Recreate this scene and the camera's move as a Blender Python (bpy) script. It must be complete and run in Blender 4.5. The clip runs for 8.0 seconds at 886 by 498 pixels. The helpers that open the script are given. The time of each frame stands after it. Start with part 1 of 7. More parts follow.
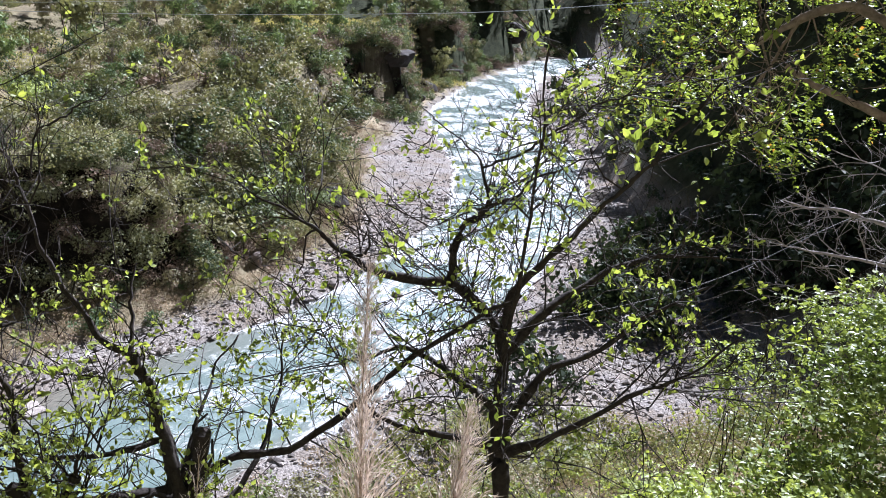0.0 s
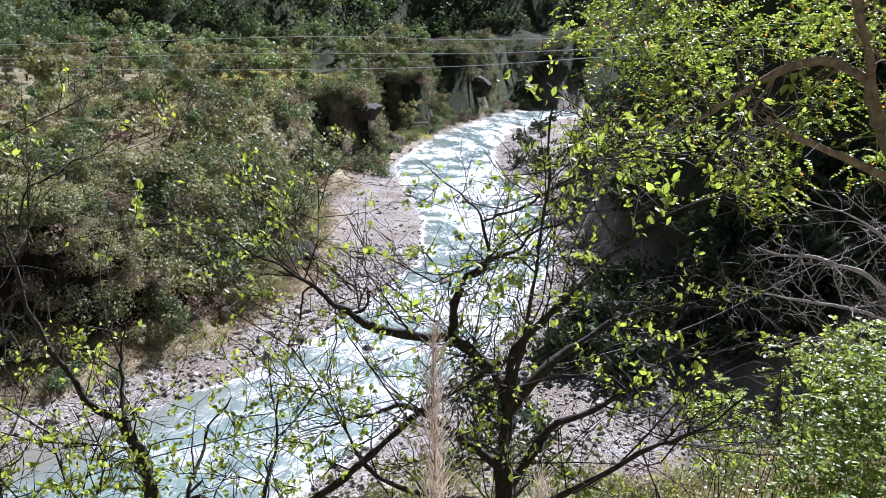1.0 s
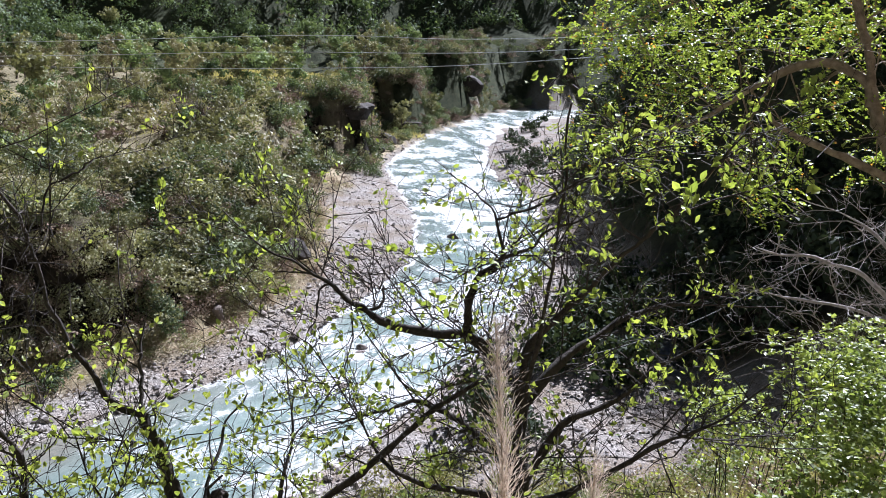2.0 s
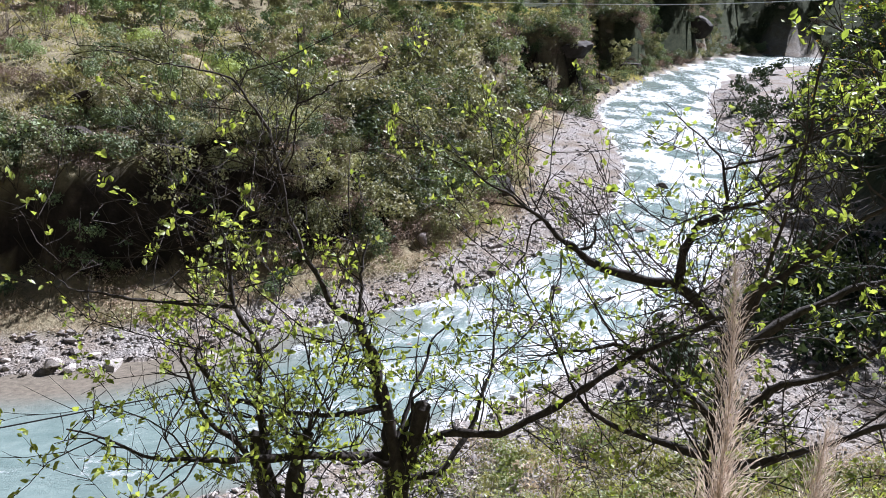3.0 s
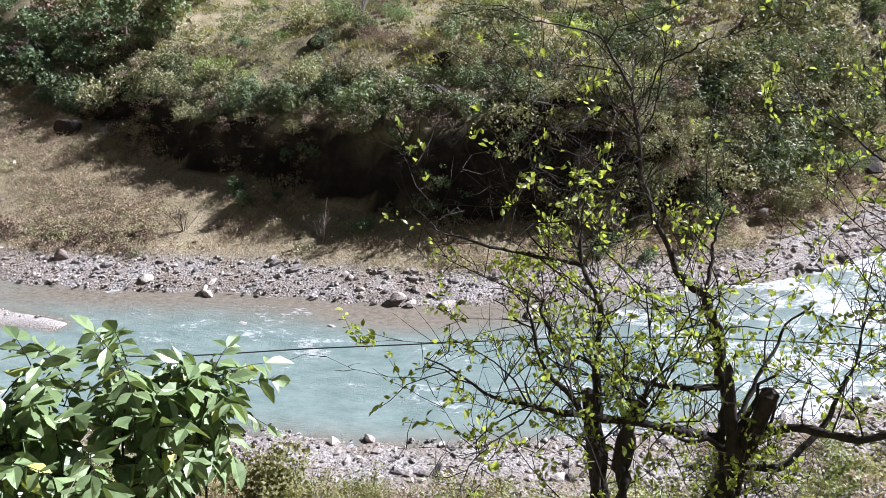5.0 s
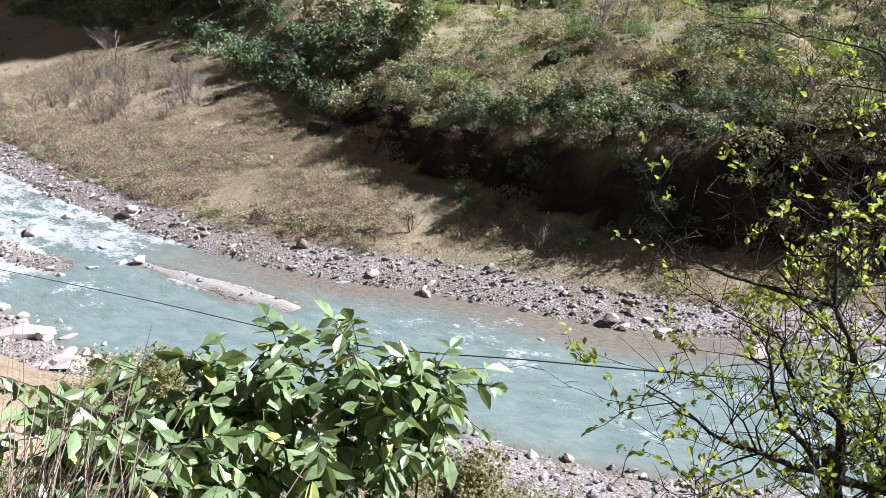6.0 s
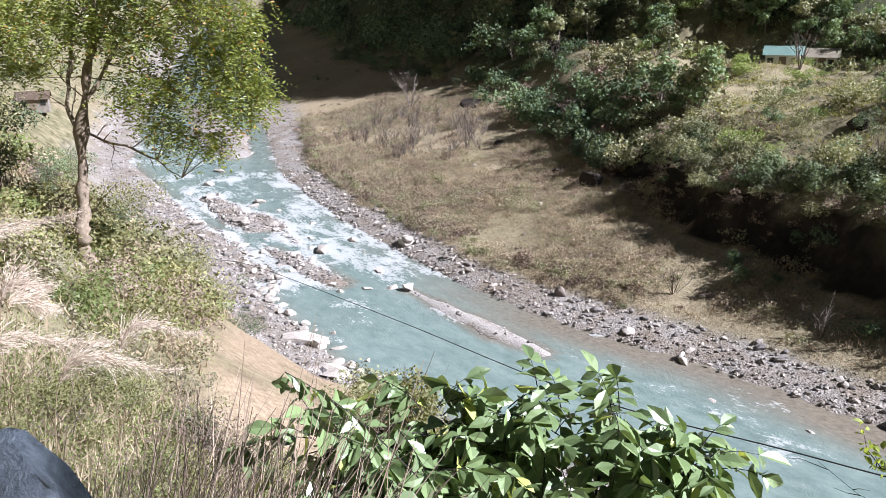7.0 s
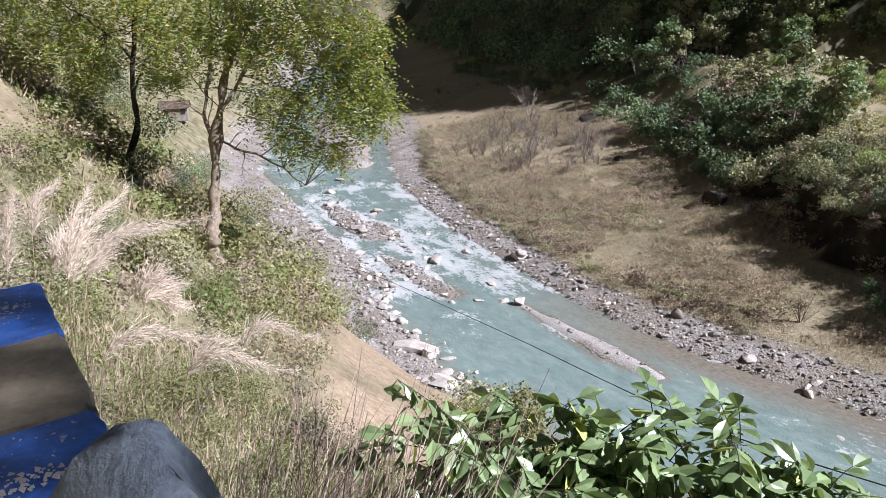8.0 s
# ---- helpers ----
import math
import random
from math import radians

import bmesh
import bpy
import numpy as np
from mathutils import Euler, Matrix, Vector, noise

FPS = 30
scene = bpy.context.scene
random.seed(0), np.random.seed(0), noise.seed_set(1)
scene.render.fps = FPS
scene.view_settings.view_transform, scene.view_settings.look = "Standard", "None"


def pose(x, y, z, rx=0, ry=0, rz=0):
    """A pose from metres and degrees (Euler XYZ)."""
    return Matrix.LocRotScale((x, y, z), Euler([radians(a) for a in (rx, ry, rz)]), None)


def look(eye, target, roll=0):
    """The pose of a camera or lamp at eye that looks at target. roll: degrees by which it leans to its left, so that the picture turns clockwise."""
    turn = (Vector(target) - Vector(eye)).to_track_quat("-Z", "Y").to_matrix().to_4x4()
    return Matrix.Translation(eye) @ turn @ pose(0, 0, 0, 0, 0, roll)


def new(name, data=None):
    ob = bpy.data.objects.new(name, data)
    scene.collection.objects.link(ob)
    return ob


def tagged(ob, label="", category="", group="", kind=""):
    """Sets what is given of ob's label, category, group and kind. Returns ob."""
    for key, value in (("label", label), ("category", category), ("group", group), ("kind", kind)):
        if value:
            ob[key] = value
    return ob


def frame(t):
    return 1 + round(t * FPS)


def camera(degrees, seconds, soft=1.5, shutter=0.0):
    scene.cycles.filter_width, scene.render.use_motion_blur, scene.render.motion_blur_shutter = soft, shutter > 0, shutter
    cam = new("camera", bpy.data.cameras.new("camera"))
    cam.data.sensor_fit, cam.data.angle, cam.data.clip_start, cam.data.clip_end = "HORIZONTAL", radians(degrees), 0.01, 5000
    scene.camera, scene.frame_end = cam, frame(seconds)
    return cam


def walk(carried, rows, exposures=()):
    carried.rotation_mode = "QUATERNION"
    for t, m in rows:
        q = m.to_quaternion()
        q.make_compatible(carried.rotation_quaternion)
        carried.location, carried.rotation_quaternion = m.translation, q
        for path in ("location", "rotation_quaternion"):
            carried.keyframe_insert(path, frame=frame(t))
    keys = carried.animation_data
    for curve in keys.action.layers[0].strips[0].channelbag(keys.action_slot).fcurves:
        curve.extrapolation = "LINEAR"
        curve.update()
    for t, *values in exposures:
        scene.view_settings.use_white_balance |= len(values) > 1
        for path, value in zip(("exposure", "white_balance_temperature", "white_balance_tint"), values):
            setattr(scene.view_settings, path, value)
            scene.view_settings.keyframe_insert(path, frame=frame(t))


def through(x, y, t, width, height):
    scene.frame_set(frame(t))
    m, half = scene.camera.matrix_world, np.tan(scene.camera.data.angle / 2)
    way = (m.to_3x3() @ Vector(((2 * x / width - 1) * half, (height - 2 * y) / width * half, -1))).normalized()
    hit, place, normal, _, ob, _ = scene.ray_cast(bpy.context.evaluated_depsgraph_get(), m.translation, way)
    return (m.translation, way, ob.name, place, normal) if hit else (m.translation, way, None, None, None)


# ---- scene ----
cam = camera(59.16, 8.0, 0.6)
PATH = [
    (0.0, look((0.483, -0.089, 20.043), (13.335, 45.407, 3.766), 2.75)),
    (0.5, look((0.389, -0.065, 20.032), (11.227, 46.458, 5.261), 3.47)),
    (1.0, look((0.311, 0.033, 20.037), (15.264, 45.918, 6.962), 2.58)),
    (1.2, look((0.280, 0.041, 20.044), (17.279, 45.308, 7.321), 2.16)),
    (2.3, look((0.104, 0.002, 20.038), (13.177, 46.282, 6.353), 3.88)),
    (2.5, look((0.080, 0.000, 20.037), (9.889, 46.728, 5.195), 4.97)),
    (3.0, look((0.064, -0.015, 20.023), (3.084, 46.755, 2.604), 3.74)),
    (3.5, look((0.040, -0.013, 20.016), (-1.295, 46.460, 1.616), 3.05)),
    (4.0, look((-0.000, 0.000, 20.000), (-6.573, 45.444, 0.210), 2.63)),
    (4.2, look((-0.012, -0.002, 19.996), (-8.473, 44.973, -0.147), 2.19)),
    (5.3, look((-0.102, 0.007, 19.983), (-20.850, 40.884, 0.019), -1.19)),
    (5.5, look((-0.117, 0.011, 19.976), (-23.614, 39.434, 0.133), -1.61)),
    (6.0, look((-0.159, 0.012, 19.961), (-29.062, 36.052, 0.838), -1.57)),
    (6.5, look((-0.195, -0.001, 19.950), (-34.817, 31.381, 2.159), -1.39)),
    (7.0, look((-0.243, -0.008, 19.938), (-40.799, 24.632, 4.188), -1.44)),
    (7.5, look((-0.247, -0.015, 19.939), (-43.847, 19.357, 4.978), -1.88)),
    (8.0, look((-0.258, -0.015, 19.936), (-44.355, 18.362, 5.180), -1.77)),
]
walk(cam, PATH, [(0.0, 1.57, 5470, 18), (3.0, 1.5, 5600, 17), (6.0, 1.52, 5720, 17), (7.0, 1.45, 5720, 16), (7.5, 1.5, 5720, 17), (8.0, 1.19, 5720, 17)])

# ---- world, sun, exposure ----
SUN_AZ, SUN_EL = radians(43), radians(38)      # azimuth clockwise from +y
world = bpy.data.worlds.new("sky")
scene.world = world
world.use_nodes = True
wn = world.node_tree.nodes
sky = wn.new("ShaderNodeTexSky")
sky.sky_type, sky.sun_disc = "NISHITA", False
sky.sun_elevation, sky.sun_rotation = SUN_EL, SUN_AZ
world.node_tree.links.new(sky.outputs[0], wn["Background"].inputs[0])
sky.ozone_density, sky.dust_density = 3.0, 0.4
wn["Background"].inputs[1].default_value = 0.0095
sun = new("sun", bpy.data.lights.new("sun", "SUN"))
sun.data.energy, sun.data.angle, sun.data.color = 5.0, radians(0.5), (1.0, 0.96, 0.9)
sun_way = Vector((math.sin(SUN_AZ) * math.cos(SUN_EL), math.cos(SUN_AZ) * math.cos(SUN_EL), math.sin(SUN_EL)))
sun.matrix_world = look(sun_way * 100, (0, 0, 0))


# ---- materials ----
def material(name):
    m = bpy.data.materials.new(name)
    m.use_nodes = True
    return m, m.node_tree, m.node_tree.nodes["Principled BSDF"]


def node(nt, kind, **values):
    n = nt.nodes.new(kind)
    for key, value in values.items():
        n.inputs[key.replace("_", " ")].default_value = value
    return n


def noise_tex(nt, scale, detail=4, rough=0.6, coords=None):
    n = node(nt, "ShaderNodeTexNoise", Scale=scale, Detail=detail, Roughness=rough)
    if coords is None:
        coords = nt.nodes.new("ShaderNodeNewGeometry").outputs["Position"]
    nt.links.new(coords, n.inputs["Vector"])
    return n.outputs["Fac"]


def ramp(nt, fac, stops):
    r = nt.nodes.new("ShaderNodeValToRGB")
    els = r.color_ramp.elements
    while len(els) < len(stops):
        els.new(0.5)
    for e, (at, col) in zip(els, stops):
        e.position, e.color = at, (*col, 1) if len(col) == 3 else col
    nt.links.new(fac, r.inputs[0])
    return r.outputs[0]


def mix(nt, fac, a, b, blend="MIX"):
    n = nt.nodes.new("ShaderNodeMix")
    n.data_type, n.blend_type = "RGBA", blend
    for sock, v in ((n.inputs[0], fac), (n.inputs[6], a), (n.inputs[7], b)):
        if isinstance(v, bpy.types.NodeSocket):
            nt.links.new(v, sock)
        elif sock == n.inputs[0]:
            sock.default_value = v
        else:
            sock.default_value = (*v, 1)
    return n.outputs[2]


def math_node(nt, op, a, b=0.0, clamp=False):
    n = nt.nodes.new("ShaderNodeMath")
    n.operation, n.use_clamp = op, clamp
    for sock, v in zip(n.inputs, (a, b)):
        if isinstance(v, bpy.types.NodeSocket):
            nt.links.new(v, sock)
        else:
            sock.default_value = v
    return n.outputs[0]


def bump(nt, bsdf, height, strength=0.5, distance=0.1):
    b = node(nt, "ShaderNodeBump", Strength=strength, Distance=distance)
    nt.links.new(height, b.inputs["Height"])
    nt.links.new(b.outputs[0], bsdf.inputs["Normal"])


def attribute(nt, name):
    n = nt.nodes.new("ShaderNodeAttribute")
    n.attribute_name = name
    return n


def leaf_material(name, dark, light, gloss=0.5, through=0.35, tint=None, shine=(1.25, 1.2, 0.55), weathered=None):
    """Leaves: tone varies leaf by leaf and plant by plant; light shines through the blade."""
    m, nt, b = material(name)
    geo = nt.nodes.new("ShaderNodeNewGeometry")
    info = nt.nodes.new("ShaderNodeObjectInfo")
    plant_tone = math_node(nt, "FRACT", math_node(nt, "ADD", info.outputs["Random"], attribute(nt, "tone").outputs["Fac"]))
    t = math_node(nt, "ADD", math_node(nt, "MULTIPLY", geo.outputs["Random Per Island"], 0.45), math_node(nt, "MULTIPLY", plant_tone, 0.55))
    mid = [0.5 * (p + q) for p, q in zip(dark, light)]
    col = ramp(nt, t, [(0.0, dark), (0.55, mid), (1.0, light)])
    if weathered:
        odd = math_node(nt, "FRACT", math_node(nt, "MULTIPLY", plant_tone, 7.3))
        col = mix(nt, ramp(nt, odd, [(0.66, (0, 0, 0)), (0.9, (0.7, 0.7, 0.7))]), col, weathered)
    if tint:
        far = math_node(nt, "GREATER_THAN", math_node(nt, "FRACT", math_node(nt, "MULTIPLY", geo.outputs["Random Per Island"], 17.0)), tint[1])
        col = mix(nt, far, col, tint[0])
    nt.links.new(col, b.inputs["Base Color"])
    b.inputs["Roughness"].default_value = gloss
    b.inputs["Specular IOR Level"].default_value = 0.8 if gloss < 0.38 else 0.4 if gloss < 0.5 else 0.12
    if through:
        tr = nt.nodes.new("ShaderNodeBsdfTranslucent")
        nt.links.new(mix(nt, 1.0, col, shine, "MULTIPLY"), tr.inputs[0])
        mx = nt.nodes.new("ShaderNodeMixShader")
        mx.inputs[0].default_value = through
        nt.links.new(b.outputs[0], mx.inputs[1])
        nt.links.new(tr.outputs[0], mx.inputs[2])
        nt.links.new(mx.outputs[0], nt.nodes["Material Output"].inputs[0])
    return m


def bark_material(name, dark, light, scale=14.0):
    m, nt, b = material(name)
    co = nt.nodes.new("ShaderNodeTexCoord").outputs["Object"]
    fine = noise_tex(nt, scale, 6, 0.65, co)
    big = noise_tex(nt, scale * 0.12, 3, 0.6, co)
    col = ramp(nt, fine, [(0.3, dark), (0.7, light)])
    col = mix(nt, math_node(nt, "MULTIPLY", big, 0.6), col, [0.7 * v + 0.02 for v in dark])
    nt.links.new(col, b.inputs["Base Color"])
    b.inputs["Roughness"].default_value = 0.85
    b.inputs["Specular IOR Level"].default_value = 0.2
    bump(nt, b, fine, 0.6, 0.02)
    return m


def rock_material(name, dark, light, scale=1.6):
    m, nt, b = material(name)
    co = nt.nodes.new("ShaderNodeNewGeometry").outputs["Position"]
    info = nt.nodes.new("ShaderNodeNewGeometry").outputs["Random Per Island"]
    big, fine = noise_tex(nt, scale, 5, 0.6, co), noise_tex(nt, scale * 11, 5, 0.7, co)
    col = ramp(nt, big, [(0.28, dark), (0.72, light)])
    col = mix(nt, 0.35, col, ramp(nt, fine, [(0.35, [0.4 * v for v in dark]), (0.65, light)]))
    tone = ramp(nt, info, [(0.0, (0.42, 0.42, 0.45)), (0.5, (0.95, 0.92, 0.89)), (1.0, (1.55, 1.5, 1.45))])
    nt.links.new(mix(nt, 1.0, col, tone, "MULTIPLY"), b.inputs["Base Color"])
    b.inputs["Roughness"].default_value = 0.8
    b.inputs["Specular IOR Level"].default_value = 0.15
    bump(nt, b, fine, 0.6, 0.05)
    return m


STONE = rock_material("river_stone", (0.15, 0.138, 0.13), (0.45, 0.42, 0.4))
PALE_STONE = rock_material("pale_boulder", (0.2, 0.19, 0.18), (0.42, 0.395, 0.375))
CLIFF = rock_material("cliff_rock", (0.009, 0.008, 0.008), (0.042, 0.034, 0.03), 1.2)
DARK_ROCK = rock_material("dark_boulder", (0.07, 0.065, 0.06), (0.2, 0.17, 0.16), 0.9)
BUSH = leaf_material("bush_leaf", (0.017, 0.03, 0.02), (0.26, 0.32, 0.18), 0.55, 0.16, weathered=(0.17, 0.16, 0.1))
OLIVE = leaf_material("olive_leaf", (0.065, 0.075, 0.042), (0.45, 0.45, 0.27), 0.6, 0.18, weathered=(0.28, 0.245, 0.19))
BROWN = leaf_material("withered_leaf", (0.085, 0.062, 0.05), (0.38, 0.3, 0.235), 0.8, 0.16, None, (1.05, 0.95, 0.85))
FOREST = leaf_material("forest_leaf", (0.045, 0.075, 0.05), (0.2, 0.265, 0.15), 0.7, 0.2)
# Thicket leaf kept far below FOREST, so the spur's shade sits in its colour.
SHADE = leaf_material("shaded_thicket_leaf", (0.012, 0.021, 0.015), (0.065, 0.09, 0.055), 0.7, 0.15)
GROVE = leaf_material("grove_leaf", (0.045, 0.08, 0.048), (0.33, 0.42, 0.22), 0.6, 0.2)
HERB = leaf_material("weed_leaf", (0.06, 0.085, 0.025), (0.34, 0.39, 0.16), 0.55, 0.35)
SHRUB = leaf_material("undergrowth_leaf", (0.115, 0.12, 0.05), (0.37, 0.36, 0.19), 0.55, 0.35)
DRY = leaf_material("dry_grass", (0.28, 0.23, 0.16), (0.53, 0.445, 0.325), 0.8, 0.3, None, (1.05, 0.97, 0.88))
TURF = leaf_material("terrace_turf", (0.18, 0.18, 0.085), (0.5, 0.46, 0.26), 0.7, 0.3)
YOUNG = leaf_material("young_leaf", (0.15, 0.22, 0.045), (0.54, 0.6, 0.19), 0.42, 0.5)
AUTUMN = leaf_material("yellow_green_leaf", (0.07, 0.12, 0.025), (0.36, 0.45, 0.1), 0.4, 0.5, ((0.42, 0.22, 0.06), 0.96))
GLOSSY = leaf_material("glossy_leaf", (0.03, 0.06, 0.025), (0.25, 0.34, 0.15), 0.37, 0.2, ((0.48, 0.54, 0.15), 0.955))
PLUME = leaf_material("grass_plume", (0.48, 0.4, 0.335), (0.8, 0.7, 0.6), 0.8, 0.3, None, (1.0, 0.94, 0.9))
GOLDEN = leaf_material("golden_green_leaf", (0.1, 0.14, 0.03), (0.5, 0.53, 0.15), 0.4, 0.45, ((0.45, 0.26, 0.07), 0.96))
HEATH = leaf_material("meadow_heath", (0.25, 0.2, 0.13), (0.58, 0.485, 0.345), 0.8, 0.2, None, (1.05, 0.95, 0.85))
REED = leaf_material("reed_stem", (0.17, 0.125, 0.095), (0.42, 0.34, 0.27), 0.8, 0.1, None, (1.0, 0.95, 0.9))
STRAW = leaf_material("straw", (0.2, 0.155, 0.1), (0.5, 0.41, 0.28), 0.8, 0.2, None, (1.05, 0.97, 0.85))
BARK = bark_material("dark_bark", (0.014, 0.011, 0.01), (0.075, 0.062, 0.053), 22)
PALE_BARK = bark_material("pale_bark", (0.12, 0.09, 0.065), (0.38, 0.31, 0.24), 12)
GREY_BARK = bark_material("grey_bark", (0.22, 0.2, 0.2), (0.5, 0.46, 0.45), 18)
TWIG = bark_material("far_twig", (0.09, 0.07, 0.06), (0.26, 0.22, 0.2))


# ---- plan of the valley ----
def wave(x, y, seed):
    """Smooth value noise on a unit lattice, 0 to 1."""
    xi, yi = np.floor(x), np.floor(y)
    fx, fy = x - xi, y - yi
    fx, fy = fx * fx * (3 - 2 * fx), fy * fy * (3 - 2 * fy)

    def corner(i, j):
        v = np.sin((xi + i) * 127.1 + (yi + j) * 311.7 + seed * 74.7) * 43758.5453
        return v - np.floor(v)
    return (corner(0, 0) * (1 - fx) + corner(1, 0) * fx) * (1 - fy) + (corner(0, 1) * (1 - fx) + corner(1, 1) * fx) * fy


def rough(x, y, size, seed, octaves=3):
    out, amp, tot = 0, 1.0, 0.0
    for o in range(octaves):
        out = out + amp * (wave(x / size * 2 ** o, y / size * 2 ** o, seed + o) - 0.5)
        tot, amp = tot + amp, amp * 0.5
    return 2 * out / tot


FAR_SHORE = [(-520, 175), (-400, 128), (-300, 96), (-220, 68), (-149, 47), (-116, 39), (-99, 33.8), (-85, 29.9), (-64, 27.9), (-53, 27.7),
             (-41, 28.3), (-34, 29.5), (-26, 32), (-16, 34), (-9, 37.2), (2.7, 44.4), (7.5, 49.3), (13, 56.5), (19.6, 66), (25, 83), (30, 118),
             (33, 126), (48, 156), (79, 202), (100, 222), (150, 235), (300, 242)]
NEAR_SHORE = [(-520, 140), (-400, 104), (-300, 74), (-220, 49), (-134, 24.8), (-105, 17.5), (-82, 17), (-72, 17), (-66, 18), (-57, 16.6), (-47, 15.6), (-35, 15.8), (-26, 18.5),
              (-16.5, 22.3), (-12, 23.2), (-6.5, 25.5), (-2, 27.8), (8, 34.5), (20, 47), (33, 65), (42, 88), (45, 102), (47, 118), (56, 142), (81, 182),
              (100, 200), (150, 212), (300, 218)]
BANK_FOOT = [(-520, 132), (-400, 94), (-300, 64), (-220, 42), (-134, 20), (-105, 12.5), (-82, 11.2), (-57, 11.5), (-47, 12), (-35, 12.5), (-26, 15), (-16, 18.5),
             (-6, 21), (3, 23.5), (14, 26), (22, 27), (29, 37), (34, 52), (40, 74), (49, 97), (62, 118), (86, 165), (106, 192), (150, 204), (300, 208)]
BARS = [(-45, 24.3, -32, 25.8, 1.4, 0.16), (-60, 19.4, -49, 20.8, 2.1, 0.1), (-80, 20.0, -66, 20.4, 2.3, 0.12), (-71, 22.4, -60, 22.0, 1.5, 0.06), (-66, 17.4, -52, 17.0, 2.0, 0.08),
        (-150, 38, -100, 29.5, 4.2, 0.6), (47, 106, 74, 172, 5.0, 0.5)]


def dense(line, step=0.8):
    pts = [np.array(line[0], float)[None]]
    for a, b in zip(line, line[1:]):
        n = max(2, int(math.dist(a, b) / step))
        pts.append(np.linspace(a, b, n + 1)[1:])
    return np.concatenate(pts)


FAR_D, NEAR_D, FOOT_D = dense(FAR_SHORE), dense(NEAR_SHORE), dense(BANK_FOOT)
FAR_LEN = np.r_[0, np.cumsum(np.linalg.norm(np.diff(FAR_D, axis=0), axis=1))]
FAR_LEN = FAR_LEN - FAR_LEN[np.argmin(np.abs(FAR_D[:, 0] - 2.7))]


def nearest(x, y, line):
    dist, idx = np.empty(x.shape), np.empty(x.shape, int)
    for s in range(0, x.size, 4000):
        d = (x[s:s + 4000, None] - line[:, 0]) ** 2 + (y[s:s + 4000, None] - line[:, 1]) ** 2
        idx[s:s + 4000] = d.argmin(1)
        dist[s:s + 4000] = np.sqrt(d.min(1))
    return dist, idx


#            along  beach meadow  z   cliff width rise-starts
FAR_BANK = [(-480, 6, 18, 3, 14, 24, 26), (-220, 7, 22, 4, 9, 20, 32), (-150, 6, 27, 5, 8, 16, 38), (-120, 4.5, 31, 5.2, 7, 14, 43), (-90, 3.2, 29, 5, 6, 13, 54), (-75, 3.1, 26, 4.5, 5.5, 12, 66), (-60, 3.0, 23, 4.0, 5, 10, 84)]
FAR_BANK += [(-44, 3.0, 16.5, 3.0, 4.0, 2.8, 108), (-34, 3.0, 13.0, 2.4, 4.2, 2.4, 128), (-20, 3.0, 8.8, 1.8, 6.8, 2.4, 130), (-6, 3.2, 6.6, 1.6, 7.8, 4.2, 132), (4, 3.8, 7.5, 1.6, 7, 9.5, 132), (16, 4.5, 9, 1.8, 5.6, 6, 135), (30, 7, 12, 2.4, 5.6, 6, 135),
            (46, 8, 13, 3.2, 6, 7, 130), (70, 5, 10, 2.2, 7, 5, 115), (76, 4, 9, 2, 7.5, 4.5, 112), (81, 0.8, 1.6, 0.6, 8.5, 4, 105), (122, 0.6, 1.5, 0.6, 10, 4.5, 85), (180, 0.5, 1, 0.5, 14, 6, 50), (400, 0.5, 1, 0.5, 40, 20, 25)]
NEAR_BANK = [(-520, 0.5), (-120, 0.75), (-60, 1.1), (-40, 1.2), (-28, 1.12), (-18, 0.9), (-8, 0.72), (12, 0.7), (24, 0.8), (34, 1.2), (45, 1.6), (60, 1.95), (70, 1.9), (120, 1.4), (300, 1.0)]


def smooth(a, b, v):
    t = np.clip((v - a) / (b - a), 0, 1)
    return t * t * (3 - 2 * t)


#          x    y  half-length half-width: open grass between the woods
CLEARINGS = [(22, 168, 20, 7), (34, 152, 12, 6), (-53, 75, 12, 10), (-61, 79, 9, 8), (4, 92, 14, 5), (-50, 68, 18, 7), (-28, 72, 15, 7), (-60, 84, 14, 7), (14, 160, 14, 8), (-10, 78, 10, 5), (-75, 72, 9, 5), (-40, 84, 14, 5)]


def clear(x, y, grow=1.0):
    out = np.zeros(np.shape(x), bool)
    for cx, cy, a, b in CLEARINGS:
        out |= ((x - cx) / (a * grow)) ** 2 + ((y - cy) / (b * grow)) ** 2 < 1
    return out


